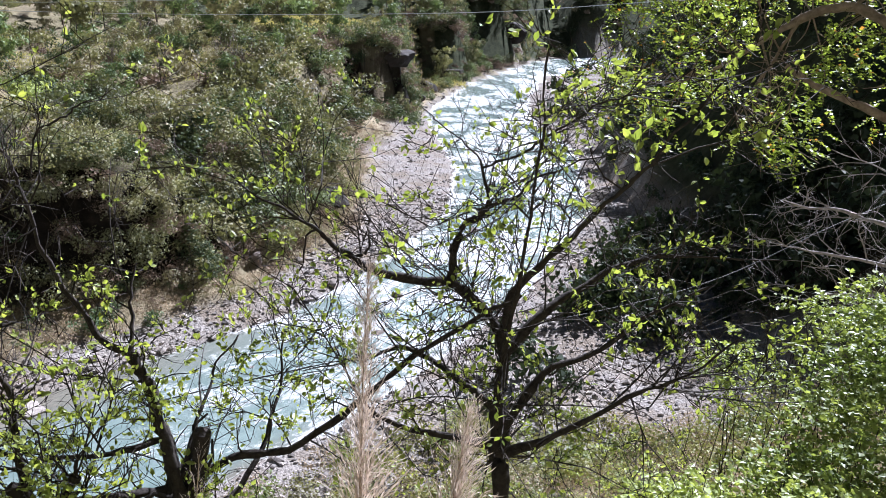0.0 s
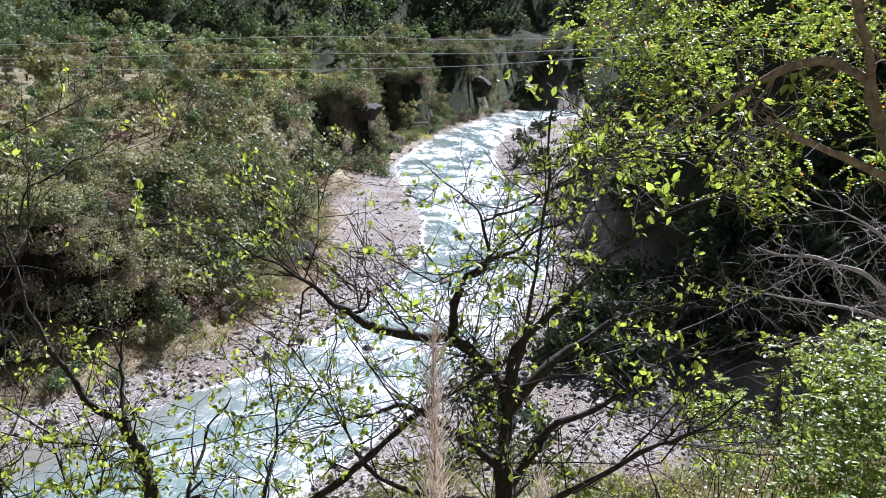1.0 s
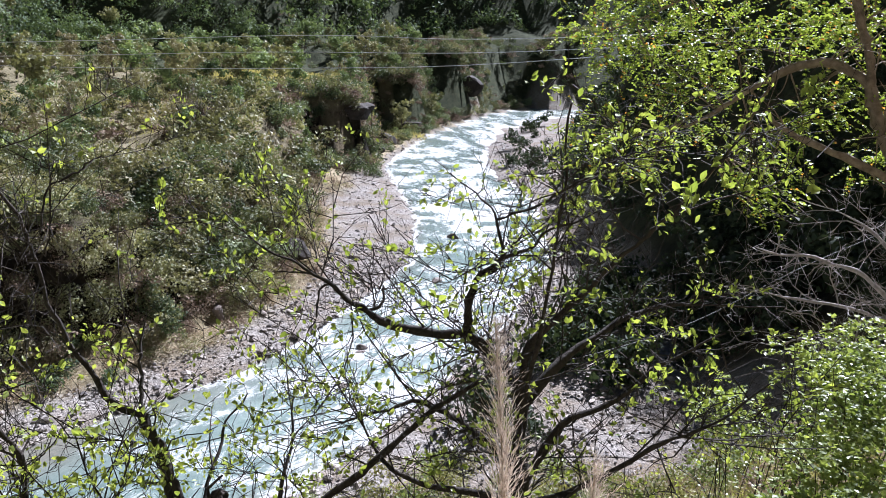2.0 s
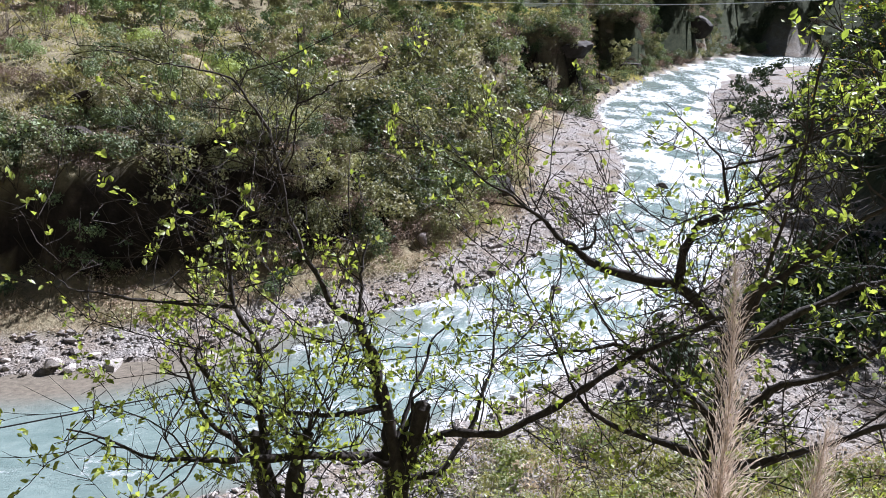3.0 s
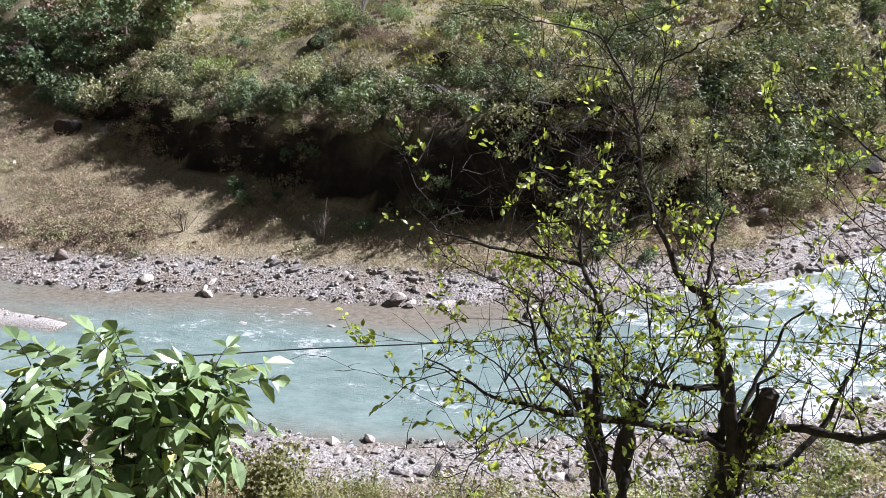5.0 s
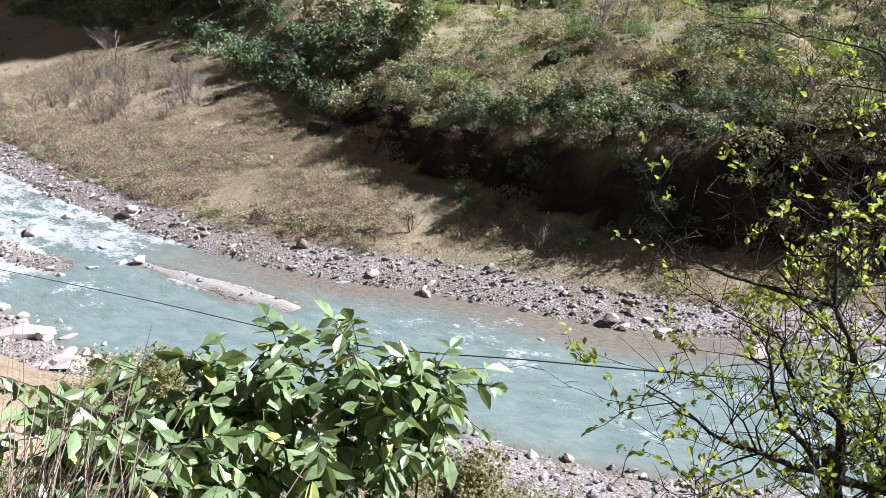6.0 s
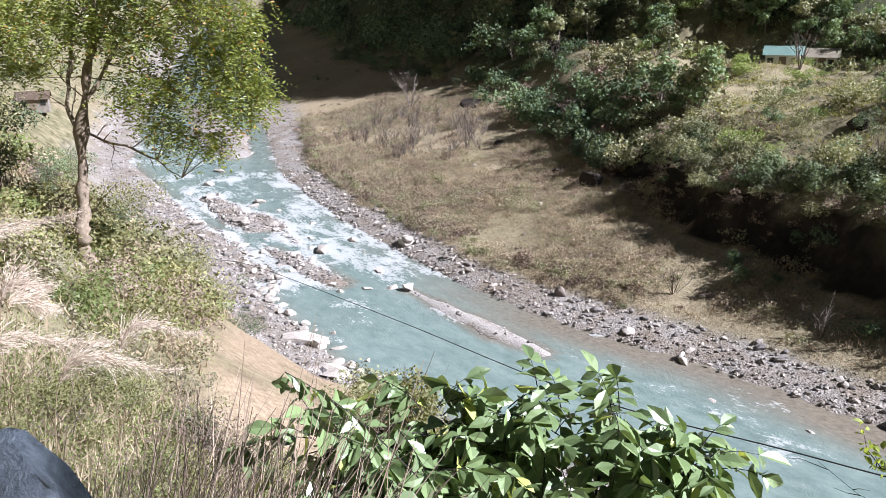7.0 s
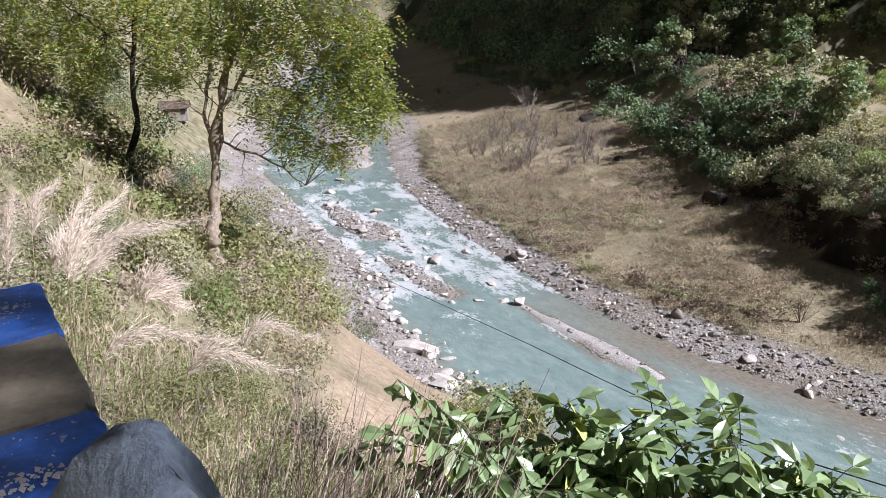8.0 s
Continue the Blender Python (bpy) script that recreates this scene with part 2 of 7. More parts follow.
def terrain(x, y):
    """Height of the ground, and the share of gravel, dry grass and bare earth on it."""
    shape = np.shape(x)
    x, y = np.ravel(np.asarray(x, float)), np.ravel(np.asarray(y, float))
    dF, iF = nearest(x, y, FAR_D)
    dN, _ = nearest(x, y, NEAR_D)
    dB, _ = nearest(x, y, FOOT_D)
    far = y > np.interp(x, *np.array(FAR_SHORE).T)
    near = y < np.interp(x, *np.array(NEAR_SHORE).T)
    up = y < np.interp(x, *np.array(BANK_FOOT).T)
    n1, n2, n3 = rough(x, y, 22, 3), rough(x, y, 6, 11), rough(x, y, 1.6, 23, 2)
    tab = np.array(FAR_BANK).T
    beach, mead, zm, cl, cw, rise = (np.interp(FAR_LEN[iF], tab[0], r) for r in tab[1:])
    beach = beach * (1.05 + 0.45 * n2 + 0.35 * n1)
    mead = np.maximum(mead * (1 + 0.16 * n1) + 1.2 * n2 * smooth(2, 8, mead), beach + 0.3)
    mead = mead + np.interp(FAR_LEN[iF], [81, 126, 130, 165, 169, 215, 219, 260], [0, 9, 0, 9, 0, 10, 0, 6])      # receding spurs
    zf = 0.6 * np.clip(dF / beach, 0, 1) ** 0.8
    zf = zf + (zm - 0.5) * np.clip((dF - beach) / (mead - beach), 0, 1) ** 1.15
    zf = zf + cl * (1 + 0.25 * n1) * smooth(0, 1, (dF - mead) / cw) * (1 + 0.12 * n2)
    back = np.maximum(dF - mead - cw, 0)
    zf = zf + 0.02 * np.minimum(back, 130) + smooth(0, 20, back) * (0.9 * n1 + 0.35 * n2)
    zf = zf + np.interp(FAR_LEN[iF], [-58, -44, -34, -20, -8], [0, 2.8, 3.4, 2.6, 0]) * smooth(-1, 15, back)
    hill = np.maximum(dF - rise * (1 + 0.12 * n1), 0)
    tall = np.interp(FAR_LEN[iF], [-300, -100, -60, -40], [90, 75, 70, 65])
    zf = zf + tall * np.tanh(np.interp(FAR_LEN[iF], [-300, -125, -98, -60, -20, 20], [1.3, 1.5, 0.95, 0.8, 0.85, 1.0]) * hill / tall) + 7 * rough(x, y, 60, 41) * smooth(0, 60, hill)
    zf = zf + 1.3 * rough(x, y, 3.2, 29, 3) * smooth(-0.1, 0.3, (dF - mead) / cw) * smooth(1.4, 0.9, (dF - mead) / cw) * smooth(-80, -55, FAR_LEN[iF])
    zf = zf + 0.12 * n3 * smooth(1, 5, dF) + 0.25 * n2 * smooth(6, 14, dF)
    slope = np.interp(x, *np.array(NEAR_BANK).T)
    zn = np.minimum(0.12 * dN, 1.0)
    zb = 0.6 + slope * dB * (1 + 0.08 * n1) + (0.5 * n2 + 0.12 * n3) * smooth(0, 4, dB)
    shelf = 18.45 + 0.8 * np.maximum(-8 - y, 0) + 1.3 * np.maximum(np.abs(x - 4) - 24, 0)
    rim = np.interp(x, [-40, -20, -6, -2.6, -1.4, 30], [-9, -5.5, -1.8, -0.6, 0.6, 1.0])
    edge = smooth(rim + 1.6, rim, y) * smooth(26, 18, np.abs(x - 4))
    zb = np.where(y < 12, np.minimum(zb, shelf) * (1 - edge) + shelf * edge, np.minimum(zb, shelf + 2 * np.maximum(y - 12, 0)))
    zn = np.where(up, np.maximum(zb, 0.6), zn) + 0.1 * n3 * (dN > 0.5) * (1 - edge)
    z = np.where(far, zf, np.where(near, zn, -0.25 - 0.45 * np.clip(np.minimum(dF, dN) / 3, 0, 1)))
    bar = np.zeros_like(x)
    for ax, ay, bx, by, w, h in BARS:
        t = np.clip(((x - ax) * (bx - ax) + (y - ay) * (by - ay)) / ((bx - ax) ** 2 + (by - ay) ** 2), 0, 1)
        d = np.hypot(x - ax - t * (bx - ax), y - ay - t * (by - ay)) / w
        ww = 0.55 + 0.45 * np.sin(np.pi * (0.12 + 0.8 * t))
        b = smooth(1.35, 0.3, d / ww + 0.45 * n2 + 0.2 * n3)
        bar = np.maximum(bar, b)
        z = np.where(far | up, z, np.maximum(z, -0.7 + (0.7 + h) * b))
    gravel = np.where(far, smooth(1.35, 0.8, dF / beach + 0.2 * n2), np.where(near & ~up, 1.0, np.where(up, 0, 1.0)))
    gravel = np.where(up, smooth(3.0, 0.5, dB + n2), gravel)
    gravel = np.maximum(gravel, smooth(1.3, 0.7, np.hypot((x - 25) / 4.5, (y - 30) / 5.5) + 0.3 * n2))
    meadow = np.where(far, smooth(0.8, 1.2, dF / beach) * (0.35 + 0.65 * smooth(1.3, 0.95, dF / mead)) * (0.75 + 0.5 * n1), 0)
    bare = np.clip(smooth(0.25, 0.6, n1 + 0.6 * n2), 0, 1)
    # The near spur takes the cliff share too, which paints its shade dark.
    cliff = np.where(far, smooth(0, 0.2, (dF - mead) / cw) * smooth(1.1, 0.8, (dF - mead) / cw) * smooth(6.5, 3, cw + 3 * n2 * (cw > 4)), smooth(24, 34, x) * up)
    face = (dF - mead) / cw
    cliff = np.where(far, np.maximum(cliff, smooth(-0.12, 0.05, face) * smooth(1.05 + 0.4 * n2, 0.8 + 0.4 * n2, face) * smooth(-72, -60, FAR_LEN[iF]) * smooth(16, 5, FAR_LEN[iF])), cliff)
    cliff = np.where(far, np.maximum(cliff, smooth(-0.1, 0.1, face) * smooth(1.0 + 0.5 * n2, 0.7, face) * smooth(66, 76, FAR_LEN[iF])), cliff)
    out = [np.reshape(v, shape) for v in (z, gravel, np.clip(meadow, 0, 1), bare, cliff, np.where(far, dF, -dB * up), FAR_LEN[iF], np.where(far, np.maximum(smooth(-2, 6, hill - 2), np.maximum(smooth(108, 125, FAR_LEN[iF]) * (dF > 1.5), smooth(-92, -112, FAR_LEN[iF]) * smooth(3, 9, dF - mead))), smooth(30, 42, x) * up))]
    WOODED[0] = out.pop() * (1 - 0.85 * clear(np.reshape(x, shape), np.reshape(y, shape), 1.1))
    return out


WOODED = [None]      # share of woodland floor at the last places asked for


def ground_z(x, y):
    return terrain(np.array([x], float), np.array([y], float))[0][0]


def sandy(x, y):
    """Bare sandy scar down the near bank, and the cut above the road."""
    ax, ay, bx, by = -12.5, 3.7, -29.0, 10.0
    t = np.clip(((x - ax) * (bx - ax) + (y - ay) * (by - ay)) / ((bx - ax) ** 2 + (by - ay) ** 2), 0, 1)
    d = np.hypot(x - ax - t * (bx - ax), y - ay - t * (by - ay)) / (1.0 + 1.3 * t)
    return np.maximum(smooth(1.5, 0.7, d), smooth(1.3, 0.7, np.hypot((x + 22) / 2.3, (y + 3.2) / 1.4)))


# ---- mesh builders ----
def mesh_np(name, verts, faces, mat=None, smooth_faces=False):
    """A mesh from an array of places and one array of triangles or quads."""
    verts, faces = np.asarray(verts, np.float32), np.asarray(faces, np.int32)
    me = bpy.data.meshes.new(name)
    n, k = faces.shape
    me.vertices.add(len(verts))
    me.vertices.foreach_set("co", verts.ravel())
    me.loops.add(n * k)
    me.loops.foreach_set("vertex_index", faces.ravel())
    me.polygons.add(n)
    me.polygons.foreach_set("loop_start", np.arange(0, n * k, k, dtype=np.int32))
    me.polygons.foreach_set("use_smooth", np.full(n, smooth_faces))
    me.update(calc_edges=True)
    me.validate()
    if mat:
        me.materials.append(mat)
    return me


def part(name, me, parent, label=""):
    ob = new(name, me)
    ob.parent = parent
    return tagged(ob, label)


def thing(name, label, category, m=None, group="", kind="", me=None):
    ob = new(name, me)
    if m is not None:
        ob.matrix_basis = m
    return tagged(ob, label, category, group, kind)


def joined(pieces):
    """(verts, faces) pairs as one pair."""
    v, f, off = [], [], 0
    for a, b in pieces:
        v.append(a)
        f.append(np.asarray(b) + off)
        off += len(a)
    return np.concatenate(v), np.concatenate(f)


def tube(points, radii, sides=5):
    """A tapered tube through the points, as quads."""
    p = np.asarray(points, float)
    r = np.asarray(radii, float)
    t = np.gradient(p, axis=0)
    t /= np.linalg.norm(t, axis=1, keepdims=True) + 1e-9
    ref = np.array([0.31, 0.17, 0.93]) if abs(t[0] @ [0.31, 0.17, 0.93]) < 0.85 else np.array([0.93, 0.2, 0.1])
    a = np.cross(t, ref)
    a /= np.linalg.norm(a, axis=1, keepdims=True) + 1e-9
    b = np.cross(t, a)
    w = np.linspace(0, 2 * np.pi, sides, endpoint=False)
    ring = p[:, None] + r[:, None, None] * (np.cos(w)[None, :, None] * a[:, None] + np.sin(w)[None, :, None] * b[:, None])
    n = len(p)
    i = np.arange(n - 1)[:, None] * sides + np.arange(sides)
    j = np.arange(n - 1)[:, None] * sides + (np.arange(sides) + 1) % sides
    quads = np.stack([i, j, j + sides, i + sides], -1).reshape(-1, 4)
    return ring.reshape(-1, 3), quads


def spline(points, per=6):
    """A smooth line (Catmull-Rom) through control points; any number of columns."""
    p = np.asarray(points, float)
    q = np.vstack([2 * p[0] - p[1], p, 2 * p[-1] - p[-2]])
    out = []
    for i in range(len(p) - 1):
        a, b, c, d = q[i:i + 4]
        for t in np.linspace(0, 1, per, endpoint=False):
            out.append(0.5 * (2 * b + (c - a) * t + (2 * a - 5 * b + 4 * c - d) * t * t + (3 * b - a - 3 * c + d) * t ** 3))
    return np.array(out + [p[-1]])


RHOMB = (np.array([(0, 0, 0), (0.3, 0.5, 0.06), (0, 1, -0.06), (-0.3, 0.45, 0.06)]), np.array([(0, 1, 2, 3)]))
TRI = (np.array([(-0.34, 0.1, 0), (0.36, 0.25, 0.05), (0, 1, 0)]), np.array([(0, 1, 2)]))
BLADE = (np.array([(0, 0, 0), (0.2, 0.28, 0.07), (0.26, 0.55, 0.09), (0.12, 0.85, 0.0), (0, 1.02, -0.08), (-0.12, 0.85, 0.0), (-0.26, 0.55, 0.09), (-0.2, 0.28, 0.07), (0, 0.4, 0.0), (0, 0.75, -0.02)]),
         np.array([(0, 1, 2, 8), (8, 2, 3, 9), (9, 3, 4, 5), (9, 5, 6, 8), (8, 6, 7, 0)]))


def unit(v):
    return v / (np.linalg.norm(v, axis=-1, keepdims=True) + 1e-9)


def leaves(places, along, size, shape=RHOMB, rng=None, up=None, wide=1.0):
    """One blade at each place, pointing along, its face turned roughly upwards or at random."""
    n = len(places)
    along = unit(np.asarray(along, float))
    nrm = rng.normal(size=(n, 3)) + (0 if up is None else up)
    side = unit(np.cross(along, nrm))
    nrm = np.cross(side, along)
    size = np.broadcast_to(size, n)[:, None, None]
    tv, tf = shape
    v = np.asarray(places)[:, None] + size * (wide * tv[None, :, :1] * side[:, None] + tv[None, :, 1:2] * along[:, None] + tv[None, :, 2:] * nrm[:, None])
    f = tf[None] + (np.arange(n) * len(tv))[:, None, None]
    return v.reshape(-1, 3), f.reshape(-1, tf.shape[1])


def rock(rng, detail=2, flat=0.6, jag=0.35):
    """A worn stone about 1 m across: verts and triangles."""
    bm = bmesh.new()
    bmesh.ops.create_icosphere(bm, subdivisions=detail, radius=0.5)
    v = np.array([q.co for q in bm.verts])
    f = np.array([[q.index for q in t.verts] for t in bm.faces])
    bm.free()
    for _ in range(13):
        d = unit(rng.normal(size=3))
        cut = rng.uniform(0.17, 0.4)
        over = np.maximum(v @ d - cut, 0)
        v = v - over[:, None] * d * rng.uniform(0.85, 1.0)
    v = v * (1 + jag * 0.3 * rough(v[:, 0] * 5 + v[:, 2] * 3, v[:, 1] * 5 - v[:, 2] * 2, 1.0, rng.integers(99), 3))[:, None]
    return v * [1.3, 1.0, flat * 1.15], f


# ---- ground and water ----
def spread(lo, hi, step, a, b, grow=1.09):
    """Grid lines: even between lo and hi, wider and wider out to a and b."""
    mid = list(np.arange(lo, hi, step))
    s, v, left = step, lo, []
    while v > a:
        s *= grow
        v -= s
        left.append(v)
    s, v, right = step, mid[-1], []
    while v < b:
        s *= grow
        v += s
        right.append(v)
    return np.array(left[::-1] + mid + right)


def point_attribute(me, name, values):
    me.attributes.new(name, "FLOAT", "POINT").data.foreach_set("value", np.asarray(values, np.float32).ravel())


gx, gy = spread(-100, 62, 0.75, -900, 700), spread(-4, 100, 0.75, -350, 900)
X, Y = np.meshgrid(gx, gy)
Z, GRAVEL, MEADOW, BARE, CLIFFS, _, _ = terrain(X, Y)
WOOD_FLOOR = WOODED[0]
nx, ny = len(gx), len(gy)
idx = np.arange(nx * ny).reshape(ny, nx)
quads = np.stack([idx[:-1, :-1], idx[:-1, 1:], idx[1:, 1:], idx[1:, :-1]], -1).reshape(-1, 4)


def ground_material():
    m, nt, b = material("valley_ground")
    geo = nt.nodes.new("ShaderNodeNewGeometry")
    pos = geo.outputs["Position"]
    big, mid, fine, grit = noise_tex(nt, 0.12, 4, 0.6, pos), noise_tex(nt, 0.9, 5, 0.65, pos), noise_tex(nt, 5.0, 5, 0.7, pos), noise_tex(nt, 16.0, 3, 0.7, pos)
    soil = ramp(nt, mid, [(0.3, (0.07, 0.064, 0.038)), (0.5, (0.17, 0.155, 0.095)), (0.72, (0.31, 0.27, 0.185))])
    grass = ramp(nt, fine, [(0.28, (0.13, 0.105, 0.072)), (0.47, (0.29, 0.24, 0.165)), (0.7, (0.46, 0.385, 0.27))])
    grass = mix(nt, ramp(nt, big, [(0.45, (0, 0, 0)), (0.65, (0.35, 0.35, 0.35))]), grass, (0.2, 0.19, 0.1))
    vor = node(nt, "ShaderNodeTexVoronoi", Scale=7.0)
    nt.links.new(pos, vor.inputs["Vector"])
    peb = ramp(nt, vor.outputs["Color"], [(0.0, (0.1, 0.095, 0.09)), (0.5, (0.24, 0.225, 0.21)), (1.0, (0.5, 0.47, 0.45))])
    peb = mix(nt, 0.4, peb, ramp(nt, grit, [(0.35, (0.1, 0.09, 0.09)), (0.65, (0.5, 0.46, 0.43))]))
    peb = mix(nt, ramp(nt, noise_tex(nt, 0.35, 5, 0.65, pos), [(0.42, (0, 0, 0)), (0.62, (0.75, 0.75, 0.75))]), peb, ramp(nt, fine, [(0.3, (0.1, 0.08, 0.06)), (0.7, (0.27, 0.215, 0.165))]))
    earth = ramp(nt, fine, [(0.3, (0.2, 0.15, 0.105)), (0.7, (0.42, 0.33, 0.235))])
    # Rock layers in near-black: the deep shade of the faces is in the colour.
    shaded_strata = ramp(nt, noise_tex(nt, 0.6, 7, 0.7, pos), [(0.3, (0.01, 0.0095, 0.0095)), (0.55, (0.025, 0.021, 0.019)), (0.75, (0.062, 0.05, 0.041))])
    col = mix(nt, attribute(nt, "meadow").outputs["Fac"], soil, grass)
    col = mix(nt, math_node(nt, "MULTIPLY", attribute(nt, "bare").outputs["Fac"], 0.3), col, earth)
    col = mix(nt, attribute(nt, "cliff").outputs["Fac"], col, shaded_strata)
    # Woodland floor, its dark tone also holding the shade under the trees.
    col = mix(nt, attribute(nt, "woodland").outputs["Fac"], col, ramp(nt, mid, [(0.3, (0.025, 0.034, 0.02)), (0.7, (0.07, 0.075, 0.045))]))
    col = mix(nt, attribute(nt, "gravel").outputs["Fac"], col, peb)
    col = mix(nt, attribute(nt, "cut").outputs["Fac"], col, earth)
    col = mix(nt, attribute(nt, "silt").outputs["Fac"], col, ramp(nt, grit, [(0.35, (0.15, 0.14, 0.13)), (0.5, (0.3, 0.28, 0.265)), (0.65, (0.46, 0.435, 0.415))]))
    nt.links.new(col, b.inputs["Base Color"])
    b.inputs["Roughness"].default_value = 0.95
    b.inputs["Specular IOR Level"].default_value = 0.03
    h = math_node(nt, "ADD", math_node(nt, "MULTIPLY", fine, 0.7), math_node(nt, "MULTIPLY", math_node(nt, "MULTIPLY", vor.outputs["Distance"], -0.35), attribute(nt, "gravel").outputs["Fac"]))
    h = math_node(nt, "MULTIPLY", h, math_node(nt, "SUBTRACT", 1.0, math_node(nt, "MULTIPLY", attribute(nt, "silt").outputs["Fac"], 0.85)))
    bump(nt, b, h, 0.9, 0.2)
    return m


ground_mesh = mesh_np("ground", np.stack([X, Y, Z], -1).reshape(-1, 3), quads, ground_material(), True)
CUT = np.maximum(sandy(X, Y), 0.75 * smooth(0.3, -0.6, Y - np.interp(X, [-40, -20, -6, -2.6, -1.4, 30], [-9, -5.5, -1.8, -0.6, 0.6, 1.0])) * (Y > -9) * (np.abs(X - 4) < 25))
SILT = smooth(1.2, 0.8, np.hypot((X + 38.5) / 8.5, (Y - 25 - 0.115 * (X + 38.5)) / 2.0)) * (Z > 0.1)
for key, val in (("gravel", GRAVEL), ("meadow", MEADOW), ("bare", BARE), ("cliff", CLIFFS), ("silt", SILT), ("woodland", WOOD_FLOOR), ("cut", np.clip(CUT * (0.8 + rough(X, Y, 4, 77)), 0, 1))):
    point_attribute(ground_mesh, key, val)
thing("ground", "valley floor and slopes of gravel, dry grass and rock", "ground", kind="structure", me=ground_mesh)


def water_material():
    m, nt, b = material("river_water")
    foam_glitter, shallow = attribute(nt, "foam_glitter").outputs["Fac"], attribute(nt, "shallow").outputs["Fac"]
    flow = nt.nodes.new("ShaderNodeCombineXYZ")
    nt.links.new(math_node(nt, "MULTIPLY", attribute(nt, "along").outputs["Fac"], 0.55), flow.inputs[0])
    nt.links.new(attribute(nt, "across").outputs["Fac"], flow.inputs[1])
    flow = flow.outputs[0]
    pos = nt.nodes.new("ShaderNodeNewGeometry").outputs["Position"]
    n0, n1, n2, n3 = noise_tex(nt, 0.35, 4, 0.6, flow), noise_tex(nt, 1.15, 7, 0.72, flow), noise_tex(nt, 4.5, 6, 0.75, flow), noise_tex(nt, 9.0, 4, 0.7, pos)
    froth = math_node(nt, "ADD", math_node(nt, "MULTIPLY", n1, 0.5), math_node(nt, "MULTIPLY", n2, 0.5))
    froth = math_node(nt, "ADD", froth, math_node(nt, "MULTIPLY", n0, 0.25))
    froth = math_node(nt, "ADD", froth, math_node(nt, "MULTIPLY", foam_glitter, 0.4))
    # White covers real froth and painted sun glitter alike.
    white = ramp(nt, froth, [(0.845, (0, 0, 0)), (0.88, (0.45, 0.45, 0.45)), (0.94, (1, 1, 1))])
    teal = ramp(nt, n1, [(0.3, (0.115, 0.163, 0.155)), (0.7, (0.21, 0.265, 0.25))])
    col = mix(nt, shallow, teal, ramp(nt, n2, [(0.35, (0.12, 0.105, 0.085)), (0.7, (0.23, 0.2, 0.16))]))
    col = mix(nt, white, col, mix(nt, n3, (0.32, 0.34, 0.35), (0.5, 0.51, 0.515)))
    nt.links.new(col, b.inputs["Base Color"])
    nt.links.new(ramp(nt, white, [(0, (0.14, 0.14, 0.14)), (1, (0.7, 0.7, 0.7))]), b.inputs["Roughness"])
    b.inputs["IOR"].default_value = 1.33
    rip = noise_tex(nt, 3.6, 6, 0.7, flow)
    waves = math_node(nt, "ADD", rip, math_node(nt, "MULTIPLY", n3, 0.5))
    calm = math_node(nt, "MULTIPLY", noise_tex(nt, 1.1, 4, 0.6, flow), 0.5)
    bump(nt, b, math_node(nt, "ADD", calm, math_node(nt, "MULTIPLY", waves, math_node(nt, "ADD", foam_glitter, 0.16))), 0.7, 0.17)
    return m


def flow_places(x, y):
    """Distance along the river and across it, for places on the water."""
    k = 25
    pad = np.concatenate([np.repeat(FAR_D[:1], k, 0), FAR_D, np.repeat(FAR_D[-1:], k, 0)])
    c = np.stack([np.convolve(pad[:, i], np.ones(2 * k + 1) / (2 * k + 1), "valid") for i in (0, 1)], -1)
    t = unit(np.gradient(c, axis=0))
    run = np.r_[0, np.cumsum(np.linalg.norm(np.diff(c, axis=0), axis=1))]
    _, i = nearest(x, y, c)
    dx, dy = x - c[i, 0], y - c[i, 1]
    return run[i] + dx * t[i, 0] + dy * t[i, 1], dy * t[i, 0] - dx * t[i, 1]


